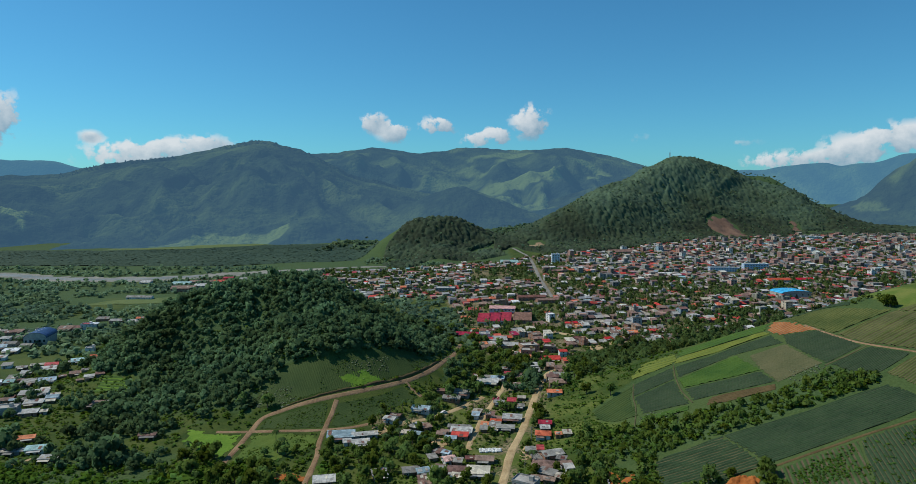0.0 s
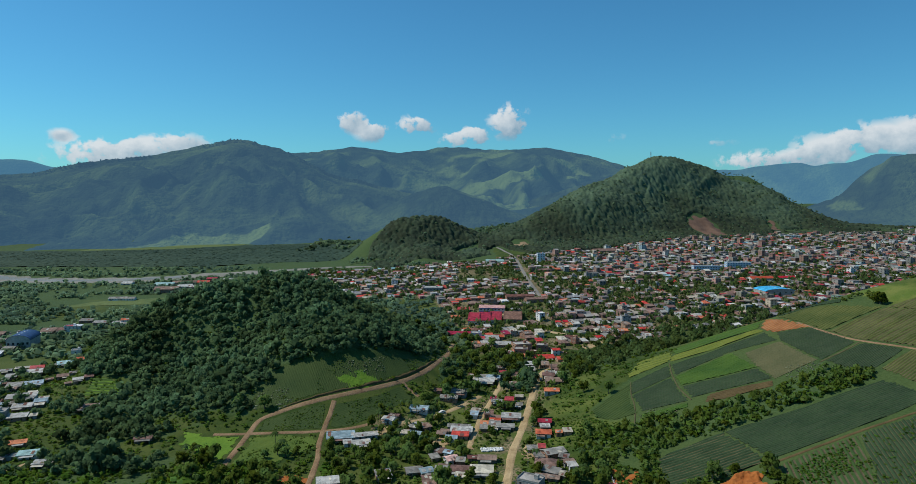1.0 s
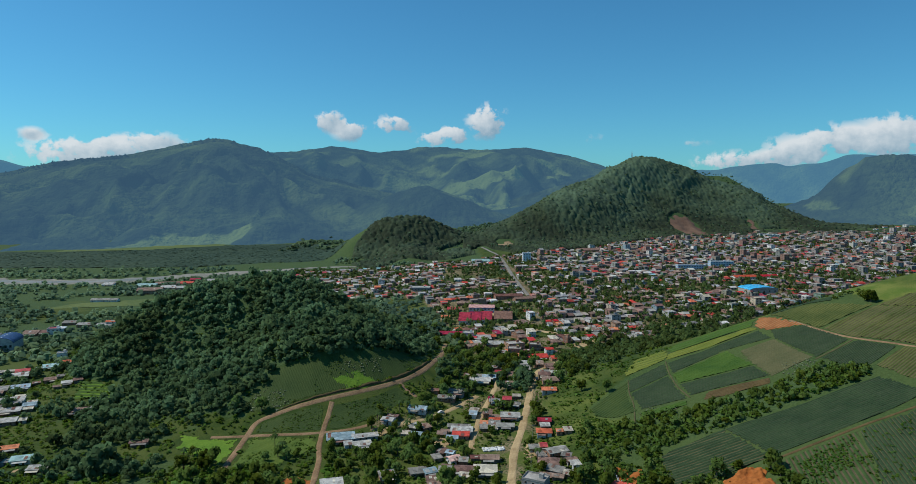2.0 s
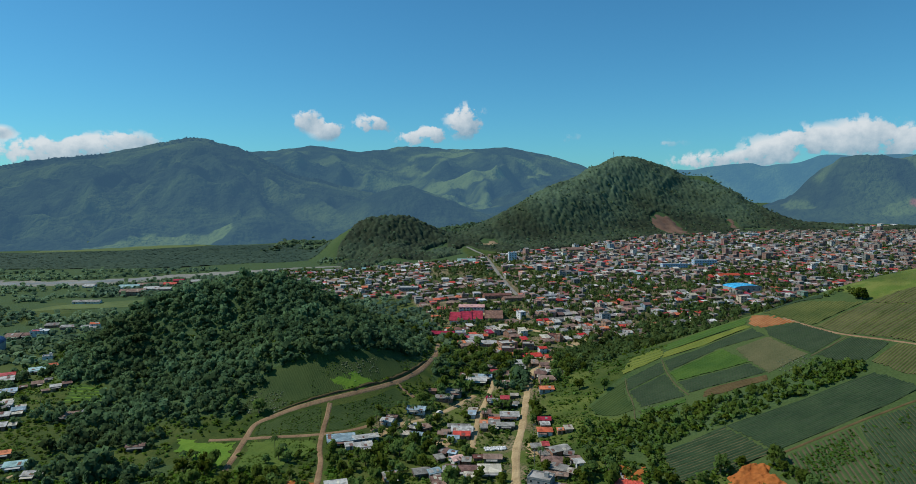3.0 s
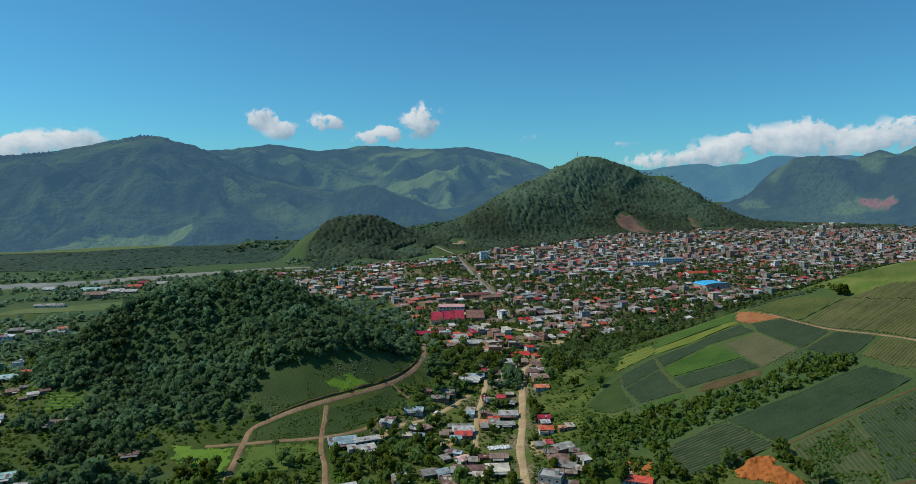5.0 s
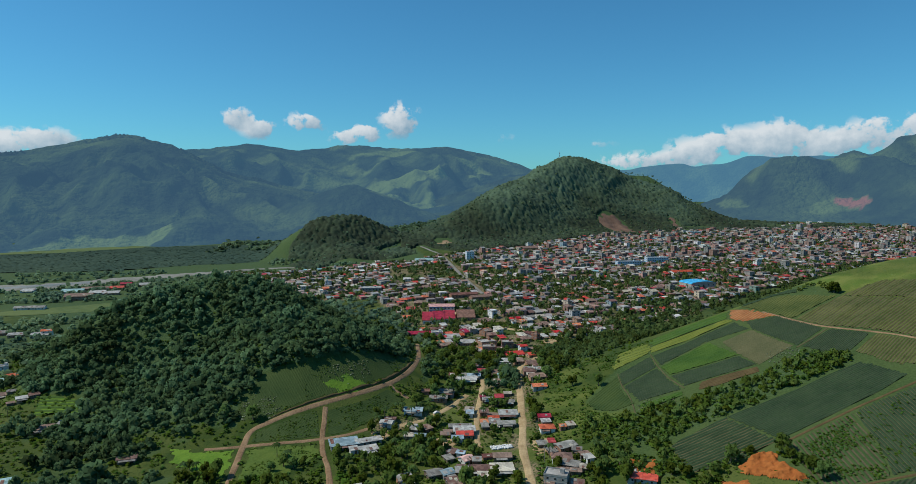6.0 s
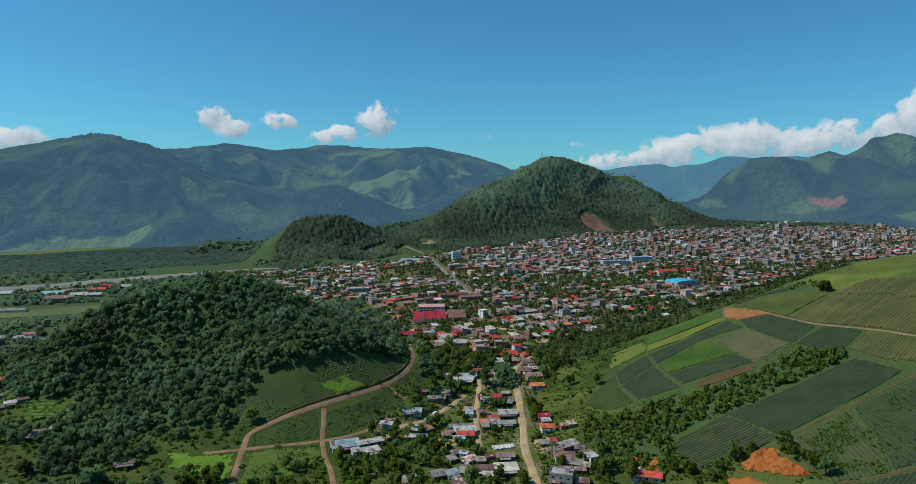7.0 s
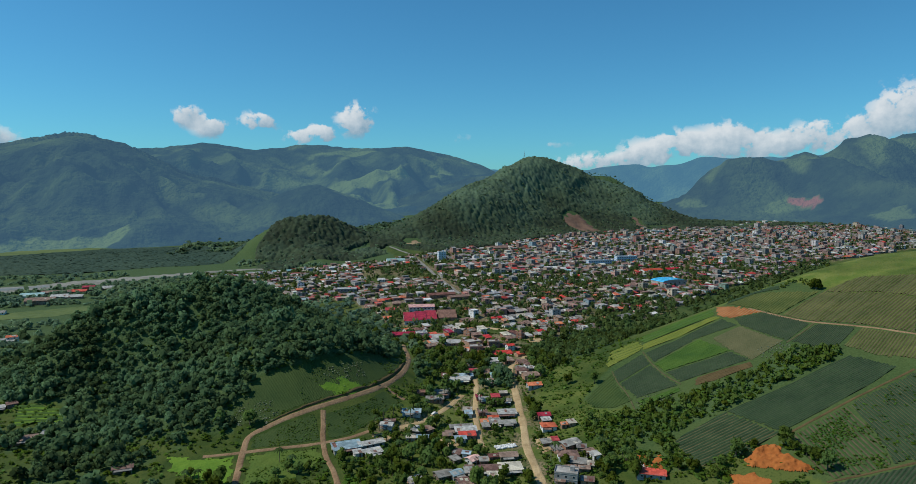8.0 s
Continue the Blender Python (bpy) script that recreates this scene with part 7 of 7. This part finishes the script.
def build_town():
    rng = random.Random(31)
    mass = Mass()
    for k, (x, y, w, d, turn, r0, r1, r2) in enumerate(lots()):
        core = float(ease(820, 1050, y) * ease(120, 300, x))
        storeys = 1 + (r0 < 0.15 + 0.22 * core) + (r0 < 0.02 + 0.06 * core) + (r0 < 0.02 * core) + (r0 < 0.007 * core)
        if storeys == 1:
            form = choose(rng, [("gable", 5), ("shed", 4), ("hip", 1)])
            roof = choose(rng, [("rust", 24), ("grey", 20), ("light", 17), ("red", 11), ("crimson", 4), ("orange", 7), ("brown", 13), ("blue", 1), ("teal", 1), ("tan", 11)])
            wall = choose(rng, [("brick", 5), ("concrete", 3), ("white", 2), ("wood", 2)])
        else:
            form = choose(rng, [("flat", 4), ("gable", 3), ("shed", 4)])
            roof = "concrete" if form == "flat" else choose(rng, [("rust", 6), ("grey", 5), ("light", 5), ("red", 2), ("orange", 1), ("brown", 4), ("tan", 3)])
            wall = choose(rng, [("brick", 6), ("concrete", 4), ("white", 3)])
        if k < 70:
            house(x, y, w, d, turn, storeys, form, roof, wall, "houses at the town's edge", place="at the town edge")
            continue
        if wall == "white" and rng.random() < 0.5:
            wall = choose(rng, [("cream", 3), ("pink", 2), ("blue", 1), ("green", 1)])
        h = 2.6 * storeys
        w, d = w + 1.0, d + 1.8
        a = radians(turn)
        place = (math.cos(a), math.sin(a), x, y, float(height(x, y)))
        paint = jitter(rng, WALL_PAINTS[wall], 0.35)
        mass.add(box_mesh(-w / 2, w / 2, -d / 2, d / 2, -1.5, h + (d * 0.08 if form == "shed" else 0)), place, paint)
        if form == "gable":
            for sgn in (-1, 1):
                mass.add(([(sgn * w / 2, -d / 2, h), (sgn * w / 2, d / 2, h), (sgn * w / 2, 0, h + d * 0.16 - 0.1)], [(0, 1, 2)]), place, paint)
        mass.add(plain_roof(form, w, d, h), place, jitter(rng, ROOF_PAINTS[roof], 0.4))
        if form == "flat" and rng.random() < 0.5:
            q = rng.uniform(-0.3, 0.1) * w
            mass.add(box_mesh(q, q + 2.6, 0, 2.6, h, h + 2.4), place, paint)
            mass.add(slab([(q - 0.3, 3, h + 2.55), (q - 0.3, -0.4, h + 2.55), (q + 3, -0.4, h + 2.55), (q + 3, 3, h + 2.55)], 0.12), place, jitter(rng, ROOF_PAINTS[choose(rng, [("light", 2), ("rust", 2), ("red", 1), ("grey", 2)])]))
        for s in range(storeys):
            n = max(1, int(w / 3.4))
            for i in range(n):
                u = -w / 2 + (i + 0.5) * w / n
                mass.add(([(u - 0.65, -d / 2 - 0.05, 2.6 * s + 0.8), (u + 0.65, -d / 2 - 0.05, 2.6 * s + 0.8), (u + 0.65, -d / 2 - 0.05, 2.6 * s + 2.1), (u - 0.65, -d / 2 - 0.05, 2.6 * s + 2.1)], [(0, 1, 2, 3)]), place, (0.025, 0.03, 0.035))
            mass.add(([(-w / 2 - 0.05, 0.7, 2.6 * s + 0.9), (-w / 2 - 0.05, -0.7, 2.6 * s + 0.9), (-w / 2 - 0.05, -0.7, 2.6 * s + 2.1), (-w / 2 - 0.05, 0.7, 2.6 * s + 2.1)], [(0, 1, 2, 3)]), place, (0.025, 0.03, 0.035))
    mass.finish("town_houses", "dense brick and concrete town houses with red, rust and grey roofs", "houses")


build_town()
valley_rng = random.Random(41)
for _ in range(12):
    x, y = valley_rng.uniform(1010, 1480), valley_rng.uniform(1480, 1590)
    house(x, y, valley_rng.uniform(9, 16), valley_rng.uniform(7, 10), valley_rng.uniform(-20, 40), 1 + (valley_rng.random() < 0.3), valley_rng.choice(("gable", "shed")), valley_rng.choice(("light", "rust", "white", "red", "grey")), valley_rng.choice(("white", "brick", "concrete")), "houses of the far valley", place="behind the town")


# ---------------------------------------------------------------- trees between the houses
def clear_of_houses(x, y, extra):
    ok = np.ones(len(x), bool)
    for bx, by, br in BUILT:
        ok &= np.hypot(x - bx, y - by) > br * 0.8 + extra
    for line, gap in ((MAIN_ROAD, 5.5), (TOWN_STREET, 6), (TOWN_LANE, 4), (CROSS_STREET, 5), (HOUSE_LANE, 4.0), (SIDE_LANE, 3.5), (FARM_TRACK, 4), (LOW_TRACK, 4.5), (NORTH_TRACK, 4)):
        ok &= near_line(line, x, y) > gap
    for poly in (CROP_UPPER, CROP_LOWER, CROP_EAST, MEADOW_BRIGHT, MEADOW_EAST, FARMLAND):
        ok &= ~inside(poly, x, y)
    return ok


def town_green(x, y):
    g = ease(-0.2, 0.2, fbm(x / 75, y / 60, 3, 61))
    return inside(TOWN, x, y) * (0.3 + 0.6 * g) * (1 - 0.3 * ease(850, 1050, y) * ease(150, 320, x)) * in_view(x, y)


_x, _y = sow(_r, (-330, 1400, 540, 1420), 8.2, town_green)
_k = clear_of_houses(_x, _y, 1.5)
_x, _y = _x[_k], _y[_k]
_s = _r.uniform(0.6, 1.25, len(_x))
woods("town_trees", _x, _y, 3.6 * _s, 5.0 * _s, CROWNS_MID, LEAF_TOWN, "green garden trees scattered between the town houses", 12)


def plain_trees(x, y):
    d = 0.12 + ease(-0.15, 0.2, fbm(x / 60, y / 45, 3, 71)) + 0.9 * (np.abs(near_line(RIVER, x, y) - 52) < 10) * (fbm(x / 50, y / 50, 2, 72) > -0.1)
    low = (height(x, y) < 14) & ~inside(TOWN, x, y) & (near_line(RIVER, x, y) > 36) & (x < 130) & in_view(x, y)
    low &= ~((x > -480) & (x < -290) & (y > 800) & (y < 910)) & ~((x > -1300) & (x < -180) & (y > 1205) & (y < 1780))
    return np.clip(0.8 * d, 0, 0.6) * low


_x, _y = sow(_r, (-1250, 60, 560, 1330), 7.6, plain_trees)
_k = clear_of_houses(_x, _y, 2.0)
_x, _y = _x[_k], _y[_k]
_s = _r.uniform(0.6, 1.3, len(_x))
# Raised tint pales the plain trees further, again in place of haze.
woods("plain_trees", _x, _y, 5.6 * _s, 4.6 * _s, CROWNS_SOFT, LEAF_HAZED, "scattered trees and hedgerows on the river plain", 13, stands=lambda x, y: 0.85 + 0.3 * fbm(x / 90, y / 60, 3, 108))


# ---------------------------------------------------------------- garden trees, each a thing
def limb(p, q, r0, r1, sides=5):
    p, q = Vector(p), Vector(q)
    z = (q - p).normalized()
    x = z.orthogonal().normalized()
    y = z.cross(x)
    v = [tuple(c + (x * math.cos(2 * math.pi * k / sides) + y * math.sin(2 * math.pi * k / sides)) * r) for c, r in ((p, r0), (q, r1)) for k in range(sides)]
    return v, [(k, (k + 1) % sides, sides + (k + 1) % sides, sides + k) for k in range(sides)]


def tree_kind(seed, leaves=150, leaf=0.125):
    rng = np.random.default_rng(seed)
    base = new("tree")
    r = random.Random(seed)
    top = 2.2
    shape = [limb((0, 0, -0.6), (0.1, 0, top), 0.32, 0.22)]
    for k in range(4):
        a = 2 * math.pi * k / 4 + r.uniform(-0.5, 0.5)
        shape.append(limb((0.1, 0, top - 0.2), (2.0 * math.cos(a), 2.0 * math.sin(a), top + r.uniform(1.5, 2.8)), 0.17, 0.05))
    part("trunk", joined(shape), BARK, base)
    v, f, nv = top_lit([crown_points(rng, leaves, leaf, 9)], 0.6)[0]
    v = v * np.array((3.9, 3.9, 4.6)) + np.array((0, 0, 1.4))
    me = mesh_from("crown", v, as_triangles(f), LEAF_TREE_THING, normals=nv)
    crown = new("crown", me)
    crown.parent = base
    return tagged(base, "leafy green garden tree with a rounded uneven crown", "tree", "garden trees")


LEAF_TREE_THING = leafy("leaf_garden_tree", (0.072, 0.128, 0.026), (0.140, 0.200, 0.038), 0.15, 1.5, 0.4, attr="", thin=0.55, clump=0.25)


def village_green(x, y):
    d = 0.9 * ease(-0.35, 0.1, fbm(x / 28, y / 28, 3, 81))
    near = (x > -150) & (x < 95) & (y > 285) & (y < 640) & (forest_hill(x, y) < 9)
    return d * near * ~inside(FARMLAND, x, y) * (1 - 0.9 * inside(EAST_MEADOW, x, y)) * (np.hypot((x - 18) / 1.4, y - 349) > 6)


_x, _y = sow(_r, (-160, 100, 285, 640), 7.5, village_green)
_k = clear_of_houses(_x, _y, 1.2)
_x, _y = _x[_k], _y[_k]
BANK_TREES = [(109, 279), (119, 279), (130, 272), (131, 266), (132, 260), (132, 254), (132, 248), (99, 276), (92, 272), (83, 286), (87, 281), (-98, 349), (-93, 346), (-104, 345), (-88, 350)]
_kinds = [tree_kind(100 + k) for k in range(6)]
_kx = list(zip(_x, _y))
random.Random(3).shuffle(_kx)
_kx = BANK_TREES + _kx
for k, (x, y) in enumerate(_kx[:290]):
    s = 0.55 + 0.75 * random.Random(k).random()
    m = pose(x, y, float(height(x, y)), 0, 0, 57 * k) @ Matrix.Diagonal((s, s, s * (0.85 + 0.3 * random.Random(k + 999).random()), 1))
    if k < 6:
        _kinds[k].matrix_basis = m
        _kinds[k].scale = (s, s, s)
    else:
        copy = copy_thing(_kinds[k % 6], pose(x, y, float(height(x, y)), 0, 0, 57 * k))
        copy.scale = (s, s, s * (0.85 + 0.3 * random.Random(k + 999).random()))
_rest = np.array(_kx[290:] or [(0, -50)])
woods("village_trees", _rest[:, 0], _rest[:, 1], np.full(len(_rest), 3.6), np.full(len(_rest), 5.0), CROWNS_NEAR, LEAF_TREE, "green garden trees round the village houses", 14)


# ---------------------------------------------------------------- single things
def palm_kind(seed):
    r = random.Random(seed)
    base = new("palm_tree")
    tall = r.uniform(5.5, 8.0)
    lean = r.uniform(-0.8, 0.8)
    pts = [(lean * (t / 4) ** 2, 0, tall * t / 4 - (0.6 if t == 0 else 0)) for t in range(5)]
    part("trunk", joined([limb(pts[k], pts[k + 1], 0.20 - 0.02 * k, 0.18 - 0.02 * k) for k in range(4)]), BARK, base)
    cx, _, cz = pts[-1]
    for k in range(11):
        a = 2 * math.pi * k / 11 + r.uniform(-0.2, 0.2)
        up = r.uniform(0.2, 1.1)
        ln = r.uniform(2.4, 3.4)
        v, f = [], []
        for i in range(6):
            t = i / 5
            d, z = ln * t, cz + up * ln * t * 0.6 - (0.9 + 0.5 * up) * ln * t * t * 0.75
            wide = 0.55 * math.sin(math.pi * min(1, 0.15 + 0.85 * t)) + 0.04
            for s, dz in ((-1, -0.18), (0, 0), (1, -0.18)):
                v.append((cx + d * math.cos(a) - s * wide * math.sin(a), d * math.sin(a) + s * wide * math.cos(a), z + dz * wide * 2))
        for i in range(5):
            for j in range(2):
                q = 3 * i + j
                f.append((q, q + 1, q + 4, q + 3))
        part("frond", (v, f), LEAF_PALM, base)
    return tagged(base, "tall palm tree with arching green fronds", "palm tree", "palm trees")


PALMS_LANE = [(-35, 408), (-30, 412), (-46, 390), (-15, 402), (-12, 420), (-28, 386), (17, 458), (10, 415), (-33, 366), (-40, 358)]
PALMS_EDGE = [(-48, 398), (-42, 402), (-25, 404), (-18, 414), (-6, 426), (4, 436), (14, 447), (24, 418), (18, 395), (-10, 395), (-30, 378), (-15, 352), (30, 470), (44, 470), (50, 492), (66, 310), (60, 322), (-102, 361), (-140, 350), (58, 306), (38, 330), (8, 436), (-2, 421), (-268, 451), (-260, 446), (-146, 346), (37, 466), (31, 410), (-4, 474), (-96, 352)]
_palms = [palm_kind(k) for k in range(3)]
for k, (x, y) in enumerate(PALMS_LANE + PALMS_EDGE):
    m = pose(x, y, float(height(x, y)), 0, 0, 71 * k)
    if k < 3:
        _palms[k].matrix_basis = m
    else:
        copy_thing(_palms[k % 3], m)


def lone_tree(x, y):
    rng = np.random.default_rng(77)
    base = new("tree")
    shape = [limb((0, 0, -0.8), (0.2, 0, 2.4), 0.5, 0.36, 7)]
    for k in range(6):
        a = 2 * math.pi * k / 6
        shape.append(limb((0.2, 0, 2.1), (3.6 * math.cos(a), 3.6 * math.sin(a), 4.2 + (k % 3)), 0.24, 0.07))
    part("trunk", joined(shape), BARK, base)
    v, f, nv = crown_points(rng, 800, 0.085, 12)
    crown = new("crown", mesh_from("crown", v * np.array((5.4, 5.4, 6.0)) + np.array((0, 0, 0.8)), as_triangles(f), LEAF_TREE_THING, normals=nv))
    crown.parent = base
    base.matrix_basis = pose(x, y, float(height(x, y)))
    return tagged(base, "solitary broad dark green tree on the grassy slope", "tree")


lone_tree(259, 392)


def mast(x, y, tall, wide, label):
    """A lattice mast."""
    base = new("radio_mast")
    base.matrix_basis = pose(x, y, float(height(x, y)))
    foot = [(-wide, -wide), (wide, -wide), (wide, wide), (-wide, wide)]
    top = 0.35
    for a, b in foot:
        part("leg", limb((a, b, -1), (a * top, b * top, tall), 0.3, 0.2, 4), STEEL, base)
    n = 8
    for k in range(n):
        z0, z1 = tall * k / n, tall * (k + 1) / n
        s0, s1 = 1 - (1 - top) * k / n, 1 - (1 - top) * (k + 1) / n
        for j in range(4):
            a, b = foot[j], foot[(j + 1) % 4]
            part("brace", limb((a[0] * s0, a[1] * s0, z0), (b[0] * s1, b[1] * s1, z1), 0.12, 0.12, 3), STEEL, base)
    part("antenna", limb((0, 0, tall - 1), (0, 0, tall + 6), 0.25, 0.12, 5), STEEL, base)
    return tagged(base, label, "mast", "masts on the hill")


mast(583, 1829, 36, 2.2, "tall grey lattice radio mast on the wooded hilltop")
mast(601, 1832, 20, 1.6, "shorter grey lattice radio mast on the wooded hilltop")
mast(533, 1815, 22, 1.5, "small grey lattice mast on the hill shoulder")


def pole(x, y, turn):
    base = new("utility_pole")
    base.matrix_basis = pose(x, y, float(height(x, y)), 0, 0, turn)
    part("post", limb((0, 0, -0.8), (0, 0, 8.5), 0.16, 0.11, 6), POST, base)
    part("crossarm", box_mesh(-0.9, 0.9, -0.07, 0.07, 7.7, 7.85), POST, base)
    part("lamp_arm", limb((0, 0, 7.2), (-1.4, 0, 7.6), 0.05, 0.04, 4), STEEL, base)
    return tagged(base, "grey concrete utility pole beside the dirt road", "utility pole", "utility poles")


for k, (x, y) in enumerate([(24, 295), (34, 326), (41, 360), (50, 394), (60, 428), (70, 464)]):
    pole(x, y, -15 + 4 * k)


def car(x, y, turn, mat, label):
    """A parked car."""
    base = new("car")
    base.matrix_basis = pose(x, y, float(height(x, y)) + 0.4, 0, 0, turn)
    prof = [(-2.1, 0.3), (-2.1, 0.85), (-1.2, 0.95), (-0.75, 1.45), (0.9, 1.45), (1.5, 0.98), (2.1, 0.85), (2.1, 0.3)]
    n = len(prof)
    v = [(u, s * 0.82, z) for s in (-1, 1) for u, z in prof]
    f = [tuple(range(n)), tuple(range(2 * n - 1, n - 1, -1))] + [(k, n + k, n + (k + 1) % n, (k + 1) % n) for k in range(n)]
    part("body", (v, f), mat, base)
    for s in (-1, 1):
        part("window", ([(-0.65, s * 0.835, 1.0), (0.85, s * 0.835, 1.0), (0.75, s * 0.835, 1.38), (-0.6, s * 0.835, 1.38)], [(0, 1, 2, 3)]), PANE, base)
        for u in (-1.3, 1.3):
            part("wheel", limb((u, s * 0.65, 0.32), (u, s * 0.88, 0.32), 0.33, 0.33, 10), PANE, base)
    part("windscreen", ([(0.96, -0.7, 1.42), (0.96, 0.7, 1.42), (1.5, 0.72, 1.02), (1.5, -0.72, 1.02)], [(3, 2, 1, 0)]), PANE, base)
    return tagged(base, label, "car")


car(-9, 409, 30, WALLS["white"], "small white car parked on the dirt lane")
car(61, 455, 75, PANE, "small dark car standing on the dirt road")


def sack(k, x, y, turn):
    rng = random.Random(k)
    base = bpy.data.meshes.new("sack")
    bm = bmesh.new()
    bmesh.ops.create_icosphere(bm, subdivisions=2, radius=1.0)
    for q in bm.verts:
        w = noise.noise(q.co * 1.7 + Vector((k * 3.1, 0, 0)))
        q.co = Vector((q.co.x * 0.95, q.co.y * 0.7, max(-0.45, q.co.z * 0.6))) * (1 + 0.22 * w)
    bm.to_mesh(base)
    bm.free()
    base.materials.append(SACK)
    ob = new("sack", base)
    ob.matrix_basis = pose(x, y, float(height(x, y)) + 0.45, 0, 0, turn)
    return tagged(ob, "bulging white woven sack in the storage yard", "sack", "white sacks in the yard")


for k in range(30):
    rng = random.Random(400 + k)
    sack(k, 12.5 + (k % 10) * 1.15 + rng.uniform(-0.4, 0.4), 349 + (k // 10) * 1.5 + rng.uniform(-0.4, 0.4), rng.uniform(0, 180))


def boundary_wall(line):
    """A low unfinished wall with posts."""
    base = new("boundary_wall")
    base.matrix_basis = pose(*line[0], float(height(*line[0])))
    x0, y0 = line[0]
    for (ax, ay), (bx, by) in zip(line[:-1], line[1:]):
        n = max(2, int(math.hypot(bx - ax, by - ay) / 2.5))
        for k in range(n):
            p = Vector((ax + (bx - ax) * k / n - x0, ay + (by - ay) * k / n - y0, 0))
            q = Vector((ax + (bx - ax) * (k + 1) / n - x0, ay + (by - ay) * (k + 1) / n - y0, 0))
            dz = float(height(p.x + x0, p.y + y0) - height(x0, y0))
            part("post", box_mesh(p.x - 0.2, p.x + 0.2, p.y - 0.2, p.y + 0.2, dz - 1, dz + 2.3), WALLS["white"], base)
            s = (q - p).normalized().cross(Vector((0, 0, 1))) * 0.1
            low = [tuple(p - s), tuple(p + s), tuple(q + s), tuple(q - s)]
            v = [(a, b, dz - 1) for a, b, _ in low] + [(a, b, dz + 1.5) for a, b, _ in low]
            part("panel", (v, [(3, 2, 1, 0), (4, 5, 6, 7), (0, 1, 5, 4), (1, 2, 6, 5), (2, 3, 7, 6), (3, 0, 4, 7)]), WALLS["concrete"], base)
    return tagged(base, "unfinished white boundary wall with posts on orange earth", "wall")


boundary_wall([(70, 307), (70, 296), (71, 290)])
